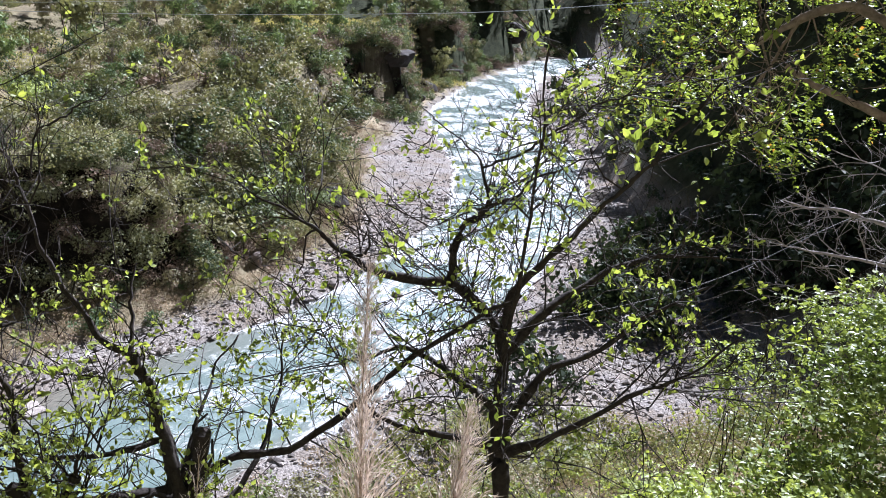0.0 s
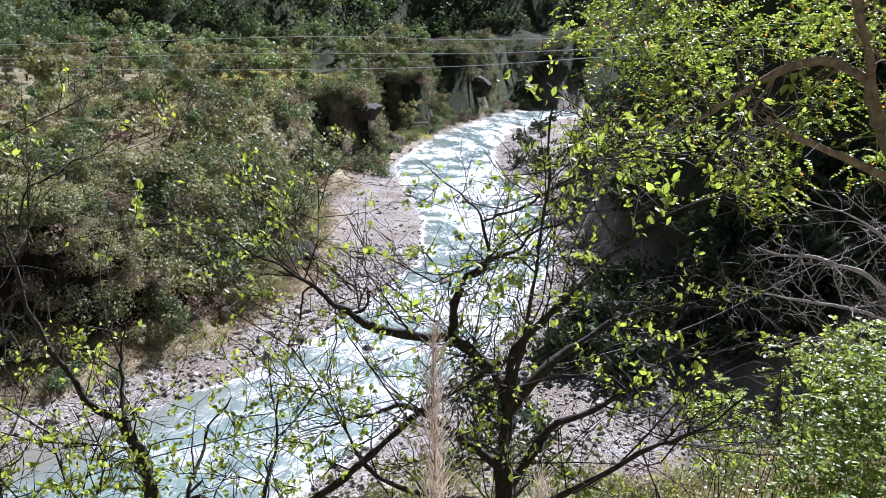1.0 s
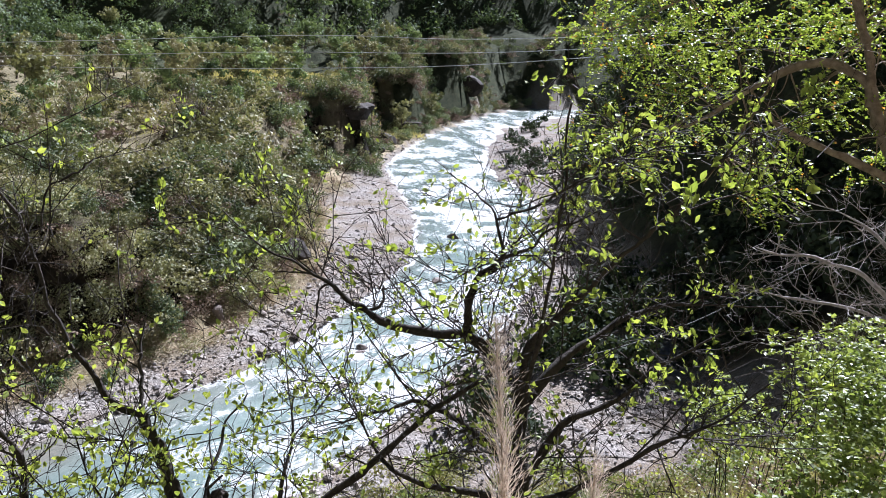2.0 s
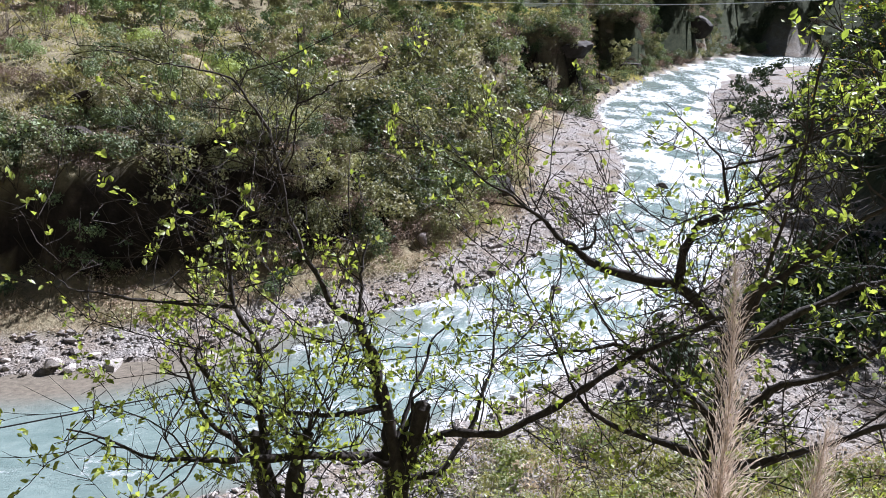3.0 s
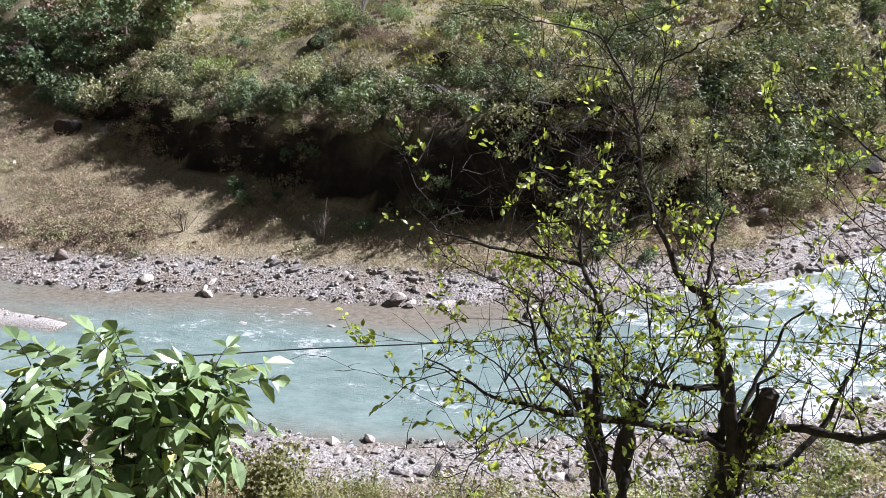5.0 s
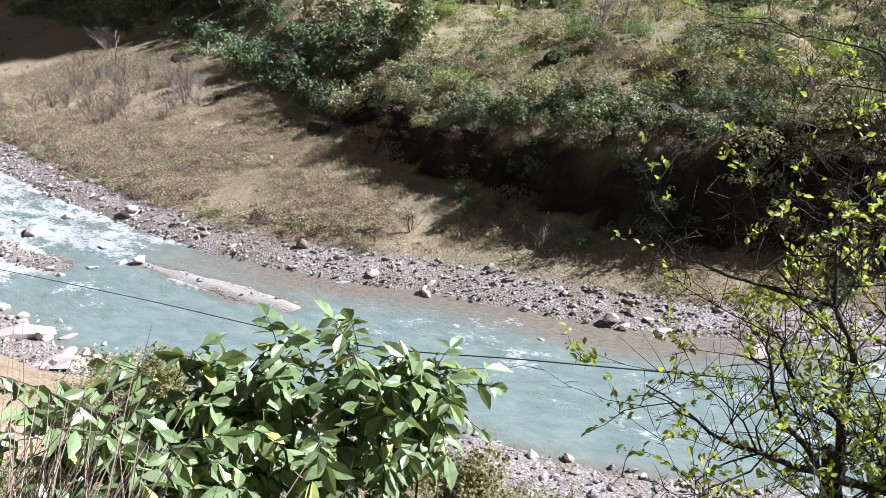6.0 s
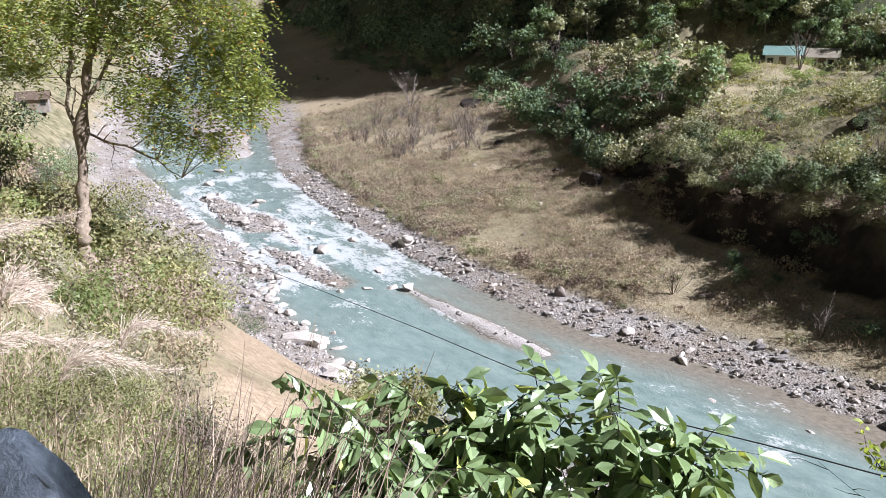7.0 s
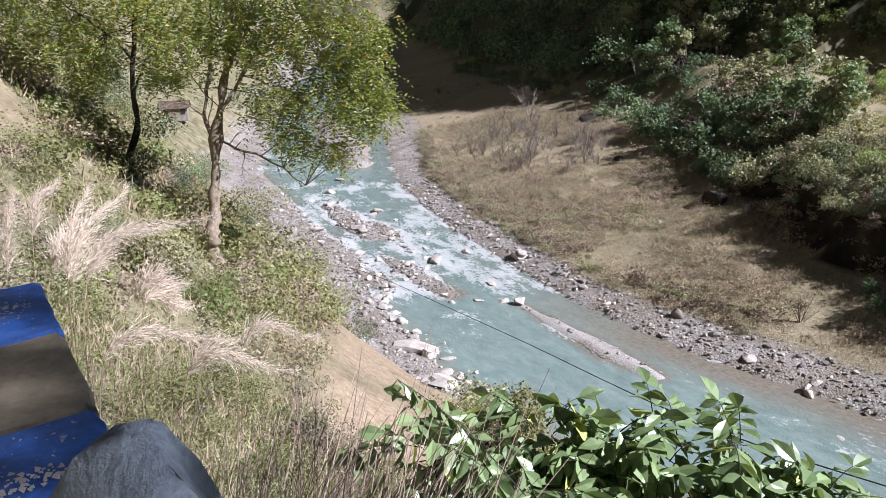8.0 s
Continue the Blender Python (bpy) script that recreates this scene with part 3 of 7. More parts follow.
def build_water():
    wx, wy = spread(-95, 50, 0.55, -560, 320, 1.08), spread(11, 90, 0.55, 8, 250, 1.08)
    x, y = np.meshgrid(wx, wy)
    z, gravel, _, _, _, _, along = terrain(x, y)
    # Around the bend (x > -5) the extra white stands for sun glitter.
    fast = np.interp(x, [-150, -95, -82, -50, -44, -36, -20, -8, 0, 10], [0.4, 0.55, 0.74, 0.68, 0.46, 0.3, 0.42, 0.52, 0.68, 0.78])
    lump = rough(x * 0.6, y, 2.2, 61, 3)
    h = 0.05 * fast * lump + 0.22 * fast * np.maximum(rough(x * 0.7, y, 3.4, 67, 3) - 0.1, 0)
    keep = z < 0.3
    wet = keep[:-1, :-1] | keep[1:, :-1] | keep[:-1, 1:] | keep[1:, 1:]
    i = np.arange(x.size).reshape(x.shape)
    q = np.stack([i[:-1, :-1], i[:-1, 1:], i[1:, 1:], i[1:, :-1]], -1)[wet]
    used, inv = np.unique(q, return_inverse=True)
    v = np.stack([x, y, h], -1).reshape(-1, 3)[used]
    me = mesh_np("water", v, inv.reshape(q.shape), water_material(), True)
    foam_glitter = np.clip(fast + 0.5 * lump - 0.2 + 0.4 * (z > -0.3) * fast, 0, 1.2)
    dF, _ = nearest(x.ravel(), y.ravel(), FAR_D)
    shallow = smooth(4.5, 0.8, dF.reshape(x.shape) + 1.2 * lump) * np.interp(x, [-60, -48, -35, -12, -2, 6], [0.15, 0.3, 1, 1, 0.5, 0.1])
    shallow = np.maximum(shallow, 0.8 * smooth(-0.5, -0.1, z))
    along_v, across_v = flow_places(x.ravel()[used], y.ravel()[used])
    point_attribute(me, "along", along_v)
    point_attribute(me, "across", across_v)
    point_attribute(me, "foam_glitter", foam_glitter.ravel()[used])
    point_attribute(me, "shallow", np.clip(shallow, 0, 1).ravel()[used])
    thing("water", "turquoise mountain river with white rapids", "river", kind="structure", me=me)


build_water()


# ---- far bank: bushes, trees, stones ----
rng = np.random.default_rng(5)


def bush_mesh(rng, wide=1.0, high=1.0, count=520, leaf=0.13, mat=BUSH, droop=0.0, shape=RHOMB, wide_leaf=1.3):
    """Crown of a bush about 1 m across: leaves on several uneven lumps."""
    k = rng.integers(9, 14)
    c = rng.normal(size=(k, 3)) * [0.25 * wide, 0.25 * wide, 0.19 * high] + [0, 0, 0.42 * high]
    r = rng.uniform(0.09, 0.26, k)
    pick = rng.choice(k, count, p=r ** 2 / (r ** 2).sum())
    d = unit(rng.normal(size=(count, 3)))
    p = c[pick] + d * (r[pick] * rng.uniform(0.6, 1.15, count))[:, None] * [wide, wide, high]
    face = (1.3 * d + 0.7 * unit(p - [0, 0, 0.25 * high]) + [0, 0, 0.3])[p[:, 2] > 0.02]
    p = p[p[:, 2] > 0.02]
    v, f = leaves(p, rng.normal(size=p.shape) + [0, 0, -droop], leaf * rng.uniform(0.6, 1.35, len(p)), shape, rng, up=face, wide=wide_leaf)
    return mesh_np("crown", v, f, mat)


def stems_mesh(rng, n=6, high=0.8, spread_out=0.35, thick=0.012, mat=TWIG, forks=3, sides=3):
    pieces = []
    for _ in range(n):
        tip = np.array([*rng.normal(size=2) * spread_out, high * rng.uniform(0.6, 1.1)])
        mid = tip * [0.35, 0.35, 0.5] + rng.normal(size=3) * 0.04
        line = spline([(0, 0, -0.05), mid, tip], 3)
        pieces.append(tube(line, np.linspace(thick, thick * 0.25, len(line)), sides))
        for _ in range(forks):
            a = line[rng.integers(2, len(line) - 1)]
            b = a + rng.normal(size=3) * [0.13, 0.13, 0.06] + [0, 0, 0.16]
            pieces.append(tube(np.array([a, 0.5 * (a + b) + rng.normal(size=3) * 0.015, b]), [thick * 0.5, thick * 0.35, thick * 0.15], sides))
    v, f = joined(pieces)
    return mesh_np("stems", v, f, mat)


def tree_meshes(rng, mat, count=700, leaf=0.09, high=1.0, open_crown=0.3):
    """Trunk and crown of a tree 1 m high."""
    pieces, tips = [], []
    top = np.array([rng.normal() * 0.06, rng.normal() * 0.06, 0.85 * high])
    line = spline([(0, 0, -0.03), (rng.normal() * 0.03, rng.normal() * 0.03, 0.4), top], 5)
    pieces.append(tube(line, np.linspace(0.022, 0.004, len(line)), 5))
    for _ in range(9):
        i = rng.integers(3, len(line) - 1)
        a = line[i]
        w = rng.uniform(0, 6.283)
        b = a + np.array([math.cos(w), math.sin(w), 0.55]) * rng.uniform(0.14, 0.3)
        ln = spline([a, 0.5 * (a + b) + rng.normal(size=3) * 0.02, b], 2)
        pieces.append(tube(ln, np.linspace(0.009, 0.003, len(ln)), 3))
        tips += [b, 0.5 * (a + b)]
    tips += [top, line[-3]]
    tips = np.array(tips)
    pick = rng.integers(0, len(tips), count)
    d = unit(rng.normal(size=(count, 3)))
    p = tips[pick] + d * (rng.uniform(0.5, 1.0, (count, 1)) * rng.uniform(0.07, 0.15, len(tips))[pick][:, None]) * [1, 1, 0.75]
    v, f = leaves(p, rng.normal(size=p.shape) + [0, 0, -0.1], leaf * rng.uniform(0.6, 1.3, count), TRI, rng, up=1.3 * d + 0.7 * unit(p - [0, 0, 0.5]) + [0, 0, 0.3], wide=1.5)
    tv, tf = joined(pieces)
    return mesh_np("trunk", tv, tf, TWIG), mesh_np("crown", v, f, mat)


def plant(name, label, category, meshes, m, group):
    root = thing(name, label, category, m, group)
    for key, me in meshes:
        part(key, me, root)
    return root


BUSH_KINDS = [
    ("dense dark green bush on the stony slope", [bush_mesh(rng, 1.1, 0.95, 1500, 0.058, BUSH, 0, TRI) for _ in range(5)], [bush_mesh(rng, 1.1, 0.95, 400, 0.098, BUSH, 0, TRI) for _ in range(4)]),
    ("olive green bush with thin foliage", [bush_mesh(rng, 1.2, 1.0, 1400, 0.055, OLIVE, 0, TRI) for _ in range(5)], [bush_mesh(rng, 1.2, 1.0, 380, 0.096, OLIVE, 0, TRI) for _ in range(4)]),
    ("withered brown scrub among dry grass", [bush_mesh(rng, 1.3, 0.7, 1100, 0.052, BROWN, 0, TRI) for _ in range(4)], [bush_mesh(rng, 1.3, 0.7, 200, 0.13, BROWN, 0, TRI) for _ in range(3)]),
]
STEMS = [stems_mesh(rng, 5, forks=1) for _ in range(3)]
BARE_STEMS = [stems_mesh(rng, 10, 1.0, 0.4, 0.011, TWIG, 6) for _ in range(3)]
TREES = [tree_meshes(rng, m, 880, 0.053) for m in (GROVE, GROVE, OLIVE, OLIVE, GROVE)]


def scatter(n, xr, yr, rng, keep):
    x, y = rng.uniform(*xr, n), rng.uniform(*yr, n)
    z, gravel, meadow, bare, cliff, d, along = terrain(x, y)
    ok = keep(x, y, z, gravel, meadow, cliff, d, along)
    return np.stack([x, y, z], -1)[ok], along[ok], d[ok], cliff[ok], meadow[ok]


def mesh_arrays(me, sides):
    co, vi = np.empty(len(me.vertices) * 3, np.float32), np.empty(len(me.loops), np.int32)
    me.vertices.foreach_get("co", co)
    me.loops.foreach_get("vertex_index", vi)
    return co.reshape(-1, 3), vi.reshape(-1, sides)


def far_bushes():
    tab = np.array(FAR_BANK).T

    def keep(x, y, z, gravel, meadow, cliff, d, along):
        edge, rise = np.interp(along, tab[0], tab[2]), np.interp(along, tab[0], tab[6])
        flat = d > edge + np.interp(along, tab[0], tab[5]) + 5
        dens = np.where(d > edge - 0.8, np.where(flat & (along < 60), 0.42, 0.8), np.where(rough(x, y, 9, 55, 2) > 0.1, 0.5, 0.08)) * (d < rise + 12)
        dens = dens * np.where((along > 2) & (along < 70), np.where(d > edge + 30, 0.6, 1.25), 1.0)
        dens = dens * np.where((along > -50) & (along < 4) & (cliff > 0.25), 0.12, 1.0)
        dens = dens * np.where((along > 70) & (d < edge + 14), 0.6, 1.0)
        dens = dens * np.where(flat & (rough(x, y, 18, 91, 2) > 0.15), 0.45, 1.0)
        return (d > np.where(along > 78, 0.2, 2.0)) & ((gravel < 0.4) | (along > 78)) & ~clear(x, y) & (rng.uniform(size=len(x)) < dens)
    found = [scatter(n, xr, yr, rng, keep) for n, xr, yr in ((3000, (-75, 45), (34, 100)), (700, (-14, 30), (50, 100)), (1700, (8, 130), (98, 250)), (1400, (-190, -70), (40, 150)), (500, (-75, 45), (100, 180)))]
    p, along, d, cliff = (np.concatenate([q[k] for q in found]) for k in range(4))
    low = d < np.interp(along, tab[0], tab[2]) - 0.8
    over = d - np.interp(along, tab[0], tab[2]) - np.interp(along, tab[0], tab[5])
    brow = (over > 0) & (over < 14) & (along < 30)
    order = np.argsort(np.hypot(p[:, 0], p[:, 1]) + 60 * low)
    pieces = {0: [], 1: [], 2: [], 3: []}
    for n, i in enumerate(order):
        q = p[i]
        u = rng.uniform()
        tone = 0.5 * rough(q[0], q[1], 14, 95, 2)
        kind = 0 if u < 0.36 + tone + 0.15 * (along[i] > 110) else 1 if u < 0.7 + 0.5 * tone else 2
        if low[i]:
            kind = 2 if u < 0.7 else 1
        label, fine, coarse = BUSH_KINDS[kind]
        s = rng.uniform(1.5, 4.2) * (1.1 if cliff[i] > 0.3 else 1.0) * (0.65 if kind == 2 else 1) * (1.2 if q[1] > 100 else 1) * (1.0 if 2 < along[i] < 70 and over[i] < 14 else 0.75 if 2 < along[i] < 70 else 1) * (rng.uniform(0.2, 0.5) if low[i] else 1) * (0.75 if brow[i] and along[i] < 4 else 1) * (0.55 if along[i] > 72 else 1)
        m = pose(q[0], q[1], q[2] - 0.15, 0, 0, rng.uniform(0, 360)) @ Matrix.Diagonal((s, s, s * rng.uniform(0.7, 1.1), 1))
        if n < 85:
            plant("bush", label, "bush", [("crown", fine[rng.integers(len(fine))]), ("branchwork", STEMS[rng.integers(3)])], m, "bushes on the far bank")
        else:
            near_view = n < 400
            co, f = mesh_arrays((fine if near_view else coarse)[rng.integers(3)], 3)
            mm = np.array(m)
            # Upstream scrub swaps to the FOREST leaf, putting its slope's shade into the colour.
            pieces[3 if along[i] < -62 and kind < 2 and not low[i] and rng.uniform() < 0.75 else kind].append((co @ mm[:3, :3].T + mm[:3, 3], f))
    extra = np.flatnonzero((FAR_LEN > 74) & (FAR_LEN < 260))
    for i in rng.choice(extra, 900):
        q = FAR_D[i] + rng.normal(size=2) * 1.5 + np.array([-0.6, 0.8]) * rng.uniform(0.5, 22)
        z, _, _, _, _, dd, _ = (v[0] for v in terrain(q[:1], q[1:]))
        if dd > 1.5 and not clear(*q):
            k = rng.choice([0, 0, 1, 2])
            co, f = mesh_arrays(BUSH_KINDS[k][2][rng.integers(3)], 3)
            pieces[k].append((co * rng.uniform(1.5, 3.3) + [q[0], q[1], z - 0.2], f))
    def on_spur(x, y, z, gravel, meadow, cliff, d, along):
        return (along > 70) & (along < 235) & (d > 0.8) & (d < 15) & (z > 1.2)
    for q in scatter(9000, (12, 110), (98, 230), rng, on_spur)[0][:900]:
        k = rng.choice([0, 0, 1, 2])
        co, f = mesh_arrays(BUSH_KINDS[k][2][rng.integers(3)], 3)
        pieces[k].append((co * rng.uniform(1.3, 2.9) + q - [0, 0, 0.4], f))
    rim_line = np.flatnonzero((FAR_LEN > -125) & (FAR_LEN < -38))
    for i in rng.choice(rim_line, 190):
        w = unit(np.array([-(FAR_D[i + 3] - FAR_D[i - 3])[1], (FAR_D[i + 3] - FAR_D[i - 3])[0]]))
        q = FAR_D[i] + w * (np.interp(FAR_LEN[i], tab[0], tab[1]) * rng.uniform(1.0, 1.35) + rng.uniform(0, 1.6))
        k = rng.choice([1, 2, 2])
        co, f = mesh_arrays(BUSH_KINDS[k][2][rng.integers(3)], 3)
        pieces[k].append((co * rng.uniform(0.5, 1.3) + [q[0], q[1], ground_z(q[0], q[1]) - 0.1], f))
    skirt = np.flatnonzero((FAR_LEN > -4) & (FAR_LEN < 24))
    for i in rng.choice(skirt, 30):
        w = unit(np.array([-(FAR_D[i + 3] - FAR_D[i - 3])[1], (FAR_D[i + 3] - FAR_D[i - 3])[0]]))
        q = FAR_D[i] + w * (np.interp(FAR_LEN[i], tab[0], tab[2]) + rng.uniform(-1.6, 2.2))
        k = rng.choice([0, 1, 1, 2])
        co, f = mesh_arrays(BUSH_KINDS[k][1][rng.integers(3)], 3)
        pieces[k].append((co * rng.uniform(1.8, 3.3) + [q[0], q[1], ground_z(q[0], q[1]) - 0.2], f))
    nose = np.flatnonzero((FAR_LEN > 70) & (FAR_LEN < 88))
    for i in rng.choice(nose, 34):
        w = unit(np.array([-(FAR_D[i + 3] - FAR_D[i - 3])[1], (FAR_D[i + 3] - FAR_D[i - 3])[0]]))
        q = FAR_D[i] + w * rng.uniform(1.5, 11)
        k = rng.choice([0, 0, 1, 2])
        co, f = mesh_arrays(BUSH_KINDS[k][2][rng.integers(3)], 3)
        pieces[k].append((co * rng.uniform(1.8, 3.4) + [q[0], q[1], ground_z(q[0], q[1]) - 0.4], f))
    brow_line = np.flatnonzero((FAR_LEN > -64) & (FAR_LEN < 12))
    for n, i in enumerate(rng.choice(brow_line, 90)):
        w = unit(np.array([-(FAR_D[i + 3] - FAR_D[i - 3])[1], (FAR_D[i + 3] - FAR_D[i - 3])[0]]))
        at = np.interp(FAR_LEN[i], tab[0], tab[5])
        q = FAR_D[i] + w * (np.interp(FAR_LEN[i], tab[0], tab[2]) + (at * rng.uniform(0.65, 1.0) + rng.uniform(0, 2.2) if n % 7 else at * rng.uniform(0.3, 0.7)))
        label, fine, _ = BUSH_KINDS[rng.choice([0, 0, 1, 1, 2])]
        s = rng.uniform(1.6, 3.3) * (1.0 if n % 7 else 0.7)
        m = pose(q[0], q[1], ground_z(q[0], q[1]) - 0.2 * s, 0, 0, rng.uniform(0, 360)) @ Matrix.Diagonal((s, s, s * rng.uniform(0.7, 1.05), 1))
        plant("bush", label.replace("on the stony slope", "on the brow of the cliff"), "bush", [("crown", fine[rng.integers(len(fine))]), ("branchwork", STEMS[rng.integers(3)])], m, "bushes on the brow of the cliff")
    face = np.flatnonzero((FAR_LEN > -12) & (FAR_LEN < 16))
    for i in rng.choice(face, 80):
        w = unit(np.array([-(FAR_D[i + 3] - FAR_D[i - 3])[1], (FAR_D[i + 3] - FAR_D[i - 3])[0]]))
        q = FAR_D[i] + w * (np.interp(FAR_LEN[i], tab[0], tab[2]) + rng.uniform(-2.2, 1.0) + rng.uniform(0, 0.9) * np.interp(FAR_LEN[i], tab[0], tab[5]))
        k = rng.choice([1, 1, 1, 2, 2])
        co, f = mesh_arrays(BUSH_KINDS[k][1][rng.integers(3)], 3)
        pieces[k].append((co * rng.uniform(1.3, 2.9) + [q[0], q[1], ground_z(q[0], q[1]) - 0.2], f))
    def on_shelf(x, y, z, gravel, meadow, cliff, d, along):
        return (gravel < 0.3) & (d > 12) & (rough(x, y, 18, 91, 2) > -0.25) & ~clear(x, y)
    for q in scatter(900, (-60, 8), (104, 200), rng, on_shelf)[0][:330]:
        k = rng.choice([0, 1, 1])
        co, f = mesh_arrays(BUSH_KINDS[k][2][rng.integers(3)], 3)
        pieces[k].append((co * rng.uniform(1.2, 3.2) + q - [0, 0, 0.2], f))
    # Scrub added along the cliff foot to darken the shade there.
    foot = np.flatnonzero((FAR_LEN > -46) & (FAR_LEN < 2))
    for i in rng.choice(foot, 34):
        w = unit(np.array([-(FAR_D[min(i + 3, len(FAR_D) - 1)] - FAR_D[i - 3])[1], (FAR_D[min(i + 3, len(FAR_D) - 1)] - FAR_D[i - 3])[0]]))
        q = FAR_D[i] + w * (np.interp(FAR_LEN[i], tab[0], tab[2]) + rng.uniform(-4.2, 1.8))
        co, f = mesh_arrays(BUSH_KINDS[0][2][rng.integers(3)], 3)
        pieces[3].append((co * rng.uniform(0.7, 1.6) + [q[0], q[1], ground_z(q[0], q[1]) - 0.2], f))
    for kind, label in ((0, "dark green scrub covering the far slope"), (1, "olive green scrub covering the far slope"), (2, "brown withered scrub on the far slope"), (3, "dark green scrub coloured for the shade at mountain and cliff foot")):
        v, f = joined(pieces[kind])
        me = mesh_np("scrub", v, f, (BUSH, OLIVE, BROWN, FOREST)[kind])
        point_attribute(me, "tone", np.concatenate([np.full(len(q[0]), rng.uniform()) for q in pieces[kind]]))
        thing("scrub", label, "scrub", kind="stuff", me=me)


far_bushes()


def terrace_bushes():
    """Rounded bushes that stand apart on the open grass of the far terrace."""
    rng = np.random.default_rng(19)
    tab = np.array(FAR_BANK).T

    def keep(x, y, z, gravel, meadow, cliff, d, along):
        return (d > np.interp(along, tab[0], tab[2]) + np.interp(along, tab[0], tab[5]) + 2) & (d < 75) & (along < 40)
    crowns = [bush_mesh(rng, 1.1, 1.0, 1300, 0.062, m, 0, TRI) for m in (TERRACE_LEAF, TERRACE_LEAF, TERRACE_LEAF, GROVE)]
    for q in scatter(300, (-85, 12), (50, 104), rng, keep)[0][:55]:
        s = rng.uniform(1.2, 3.2)
        m = pose(q[0], q[1], q[2] - 0.15, 0, 0, rng.uniform(0, 360)) @ Matrix.Diagonal((s, s, s * rng.uniform(0.75, 1.05), 1))
        plant("bush", "rounded light green bush on the grassy terrace", "bush", [("crown", crowns[rng.integers(4)]), ("branchwork", STEMS[rng.integers(3)])], m, "bushes on the far terrace")


TERRACE_LEAF = leaf_material("terrace_bush_leaf", (0.08, 0.125, 0.04), (0.42, 0.5, 0.2), 0.55, 0.25)
terrace_bushes()


def bank_bushes():
    """Big dark bushes on the near bank upstream, below and behind the pale trees."""
    rng = np.random.default_rng(17)
    x, y = rng.uniform(-60, -17, 420), rng.uniform(-9, 10, 420)
    z, gravel, _, _, _, d, _ = terrain(x, y)
    ok = (d < -1) & (gravel < 0.4) & (sandy(x, y) < 0.15) & (z < 24)
    crowns = {0: [bush_mesh(rng, 1.1, 0.95, 2600, 0.036, BUSH, 0, RHOMB, 0.9) for _ in range(3)], 1: [bush_mesh(rng, 1.2, 1.0, 2400, 0.036, SHRUB, 0, RHOMB, 0.9) for _ in range(3)]}
    for q in np.stack([x, y, z], -1)[ok][:66]:
        kind = rng.choice([0, 0, 1])
        label, fine = BUSH_KINDS[kind][0], crowns[kind]
        s = rng.uniform(1.4, 3.2) * np.interp(-q[0], [17, 40], [0.6, 1.0])
        m = pose(q[0], q[1], q[2] - 0.15, 0, 0, rng.uniform(0, 360)) @ Matrix.Diagonal((s, s, s, 1))
        plant("bush", label.replace("on the stony slope", "on the near bank"), "bush", [("crown", fine[rng.integers(len(fine))]), ("branchwork", STEMS[rng.integers(3)])], m, "bushes on the near bank upstream")


bank_bushes()


def far_trees():
    def keep(x, y, z, gravel, meadow, cliff, d, along):
        edge = np.interp(along, np.array(FAR_BANK).T[0], np.array(FAR_BANK).T[2])
        return (d > edge + np.where(along < -50, 7, np.where(along > 10, 2, 12))) & (d < 130) & ~clear(x, y, 1.15) & (rng.uniform(size=len(x)) < 0.6)
    p = np.concatenate([scatter(260, (-125, -45), (52, 112), rng, keep)[0][:70], scatter(400, (-118, -58), (60, 104), rng, keep)[0][:55], scatter(120, (-72, -30), (64, 100), rng, keep)[0][:26], scatter(300, (-12, 34), (60, 112), rng, keep)[0][:22],
                        scatter(400, (-25, 66), (138, 215), rng, keep)[0][:75], scatter(200, (-84, -28), (78, 116), rng, keep)[0][:50], scatter(500, (-150, 95), (60, 220), rng, keep)[0][:70]])
    rest = {}
    for n, q in enumerate(p):
        s = rng.uniform(3.8, 7.5) * (1.25 if q[1] > 112 else 1) * (0.6 if -12 < q[0] < 34 and q[1] < 112 else 1)
        m = pose(q[0], q[1], q[2] - 0.15, 0, 0, rng.uniform(0, 360)) @ Matrix.Diagonal((s * 1.05, s * 1.05, s, 1))
        trunk, crown = TREES[rng.integers(len(TREES))]
        if n < 250:
            plant("tree", "broad-leaved tree on the terrace above the river", "tree", [("trunk", trunk), ("crown", crown)], m, "trees on the far terrace")
            continue
        co, f = mesh_arrays(crown, 3)
        mm = np.array(m)
        rest.setdefault(crown.materials[0].name, []).append((co @ mm[:3, :3].T + mm[:3, 3], f))
    for key, pieces in rest.items():
        v, f = joined(pieces)
        me = mesh_np("grove", v, f, bpy.data.materials[key])
        point_attribute(me, "tone", np.concatenate([np.full(len(q[0]), rng.uniform()) for q in pieces]))
        thing("grove", "far broad-leaved trees on the wooded terrace", "forest", kind="stuff", me=me)


far_trees()


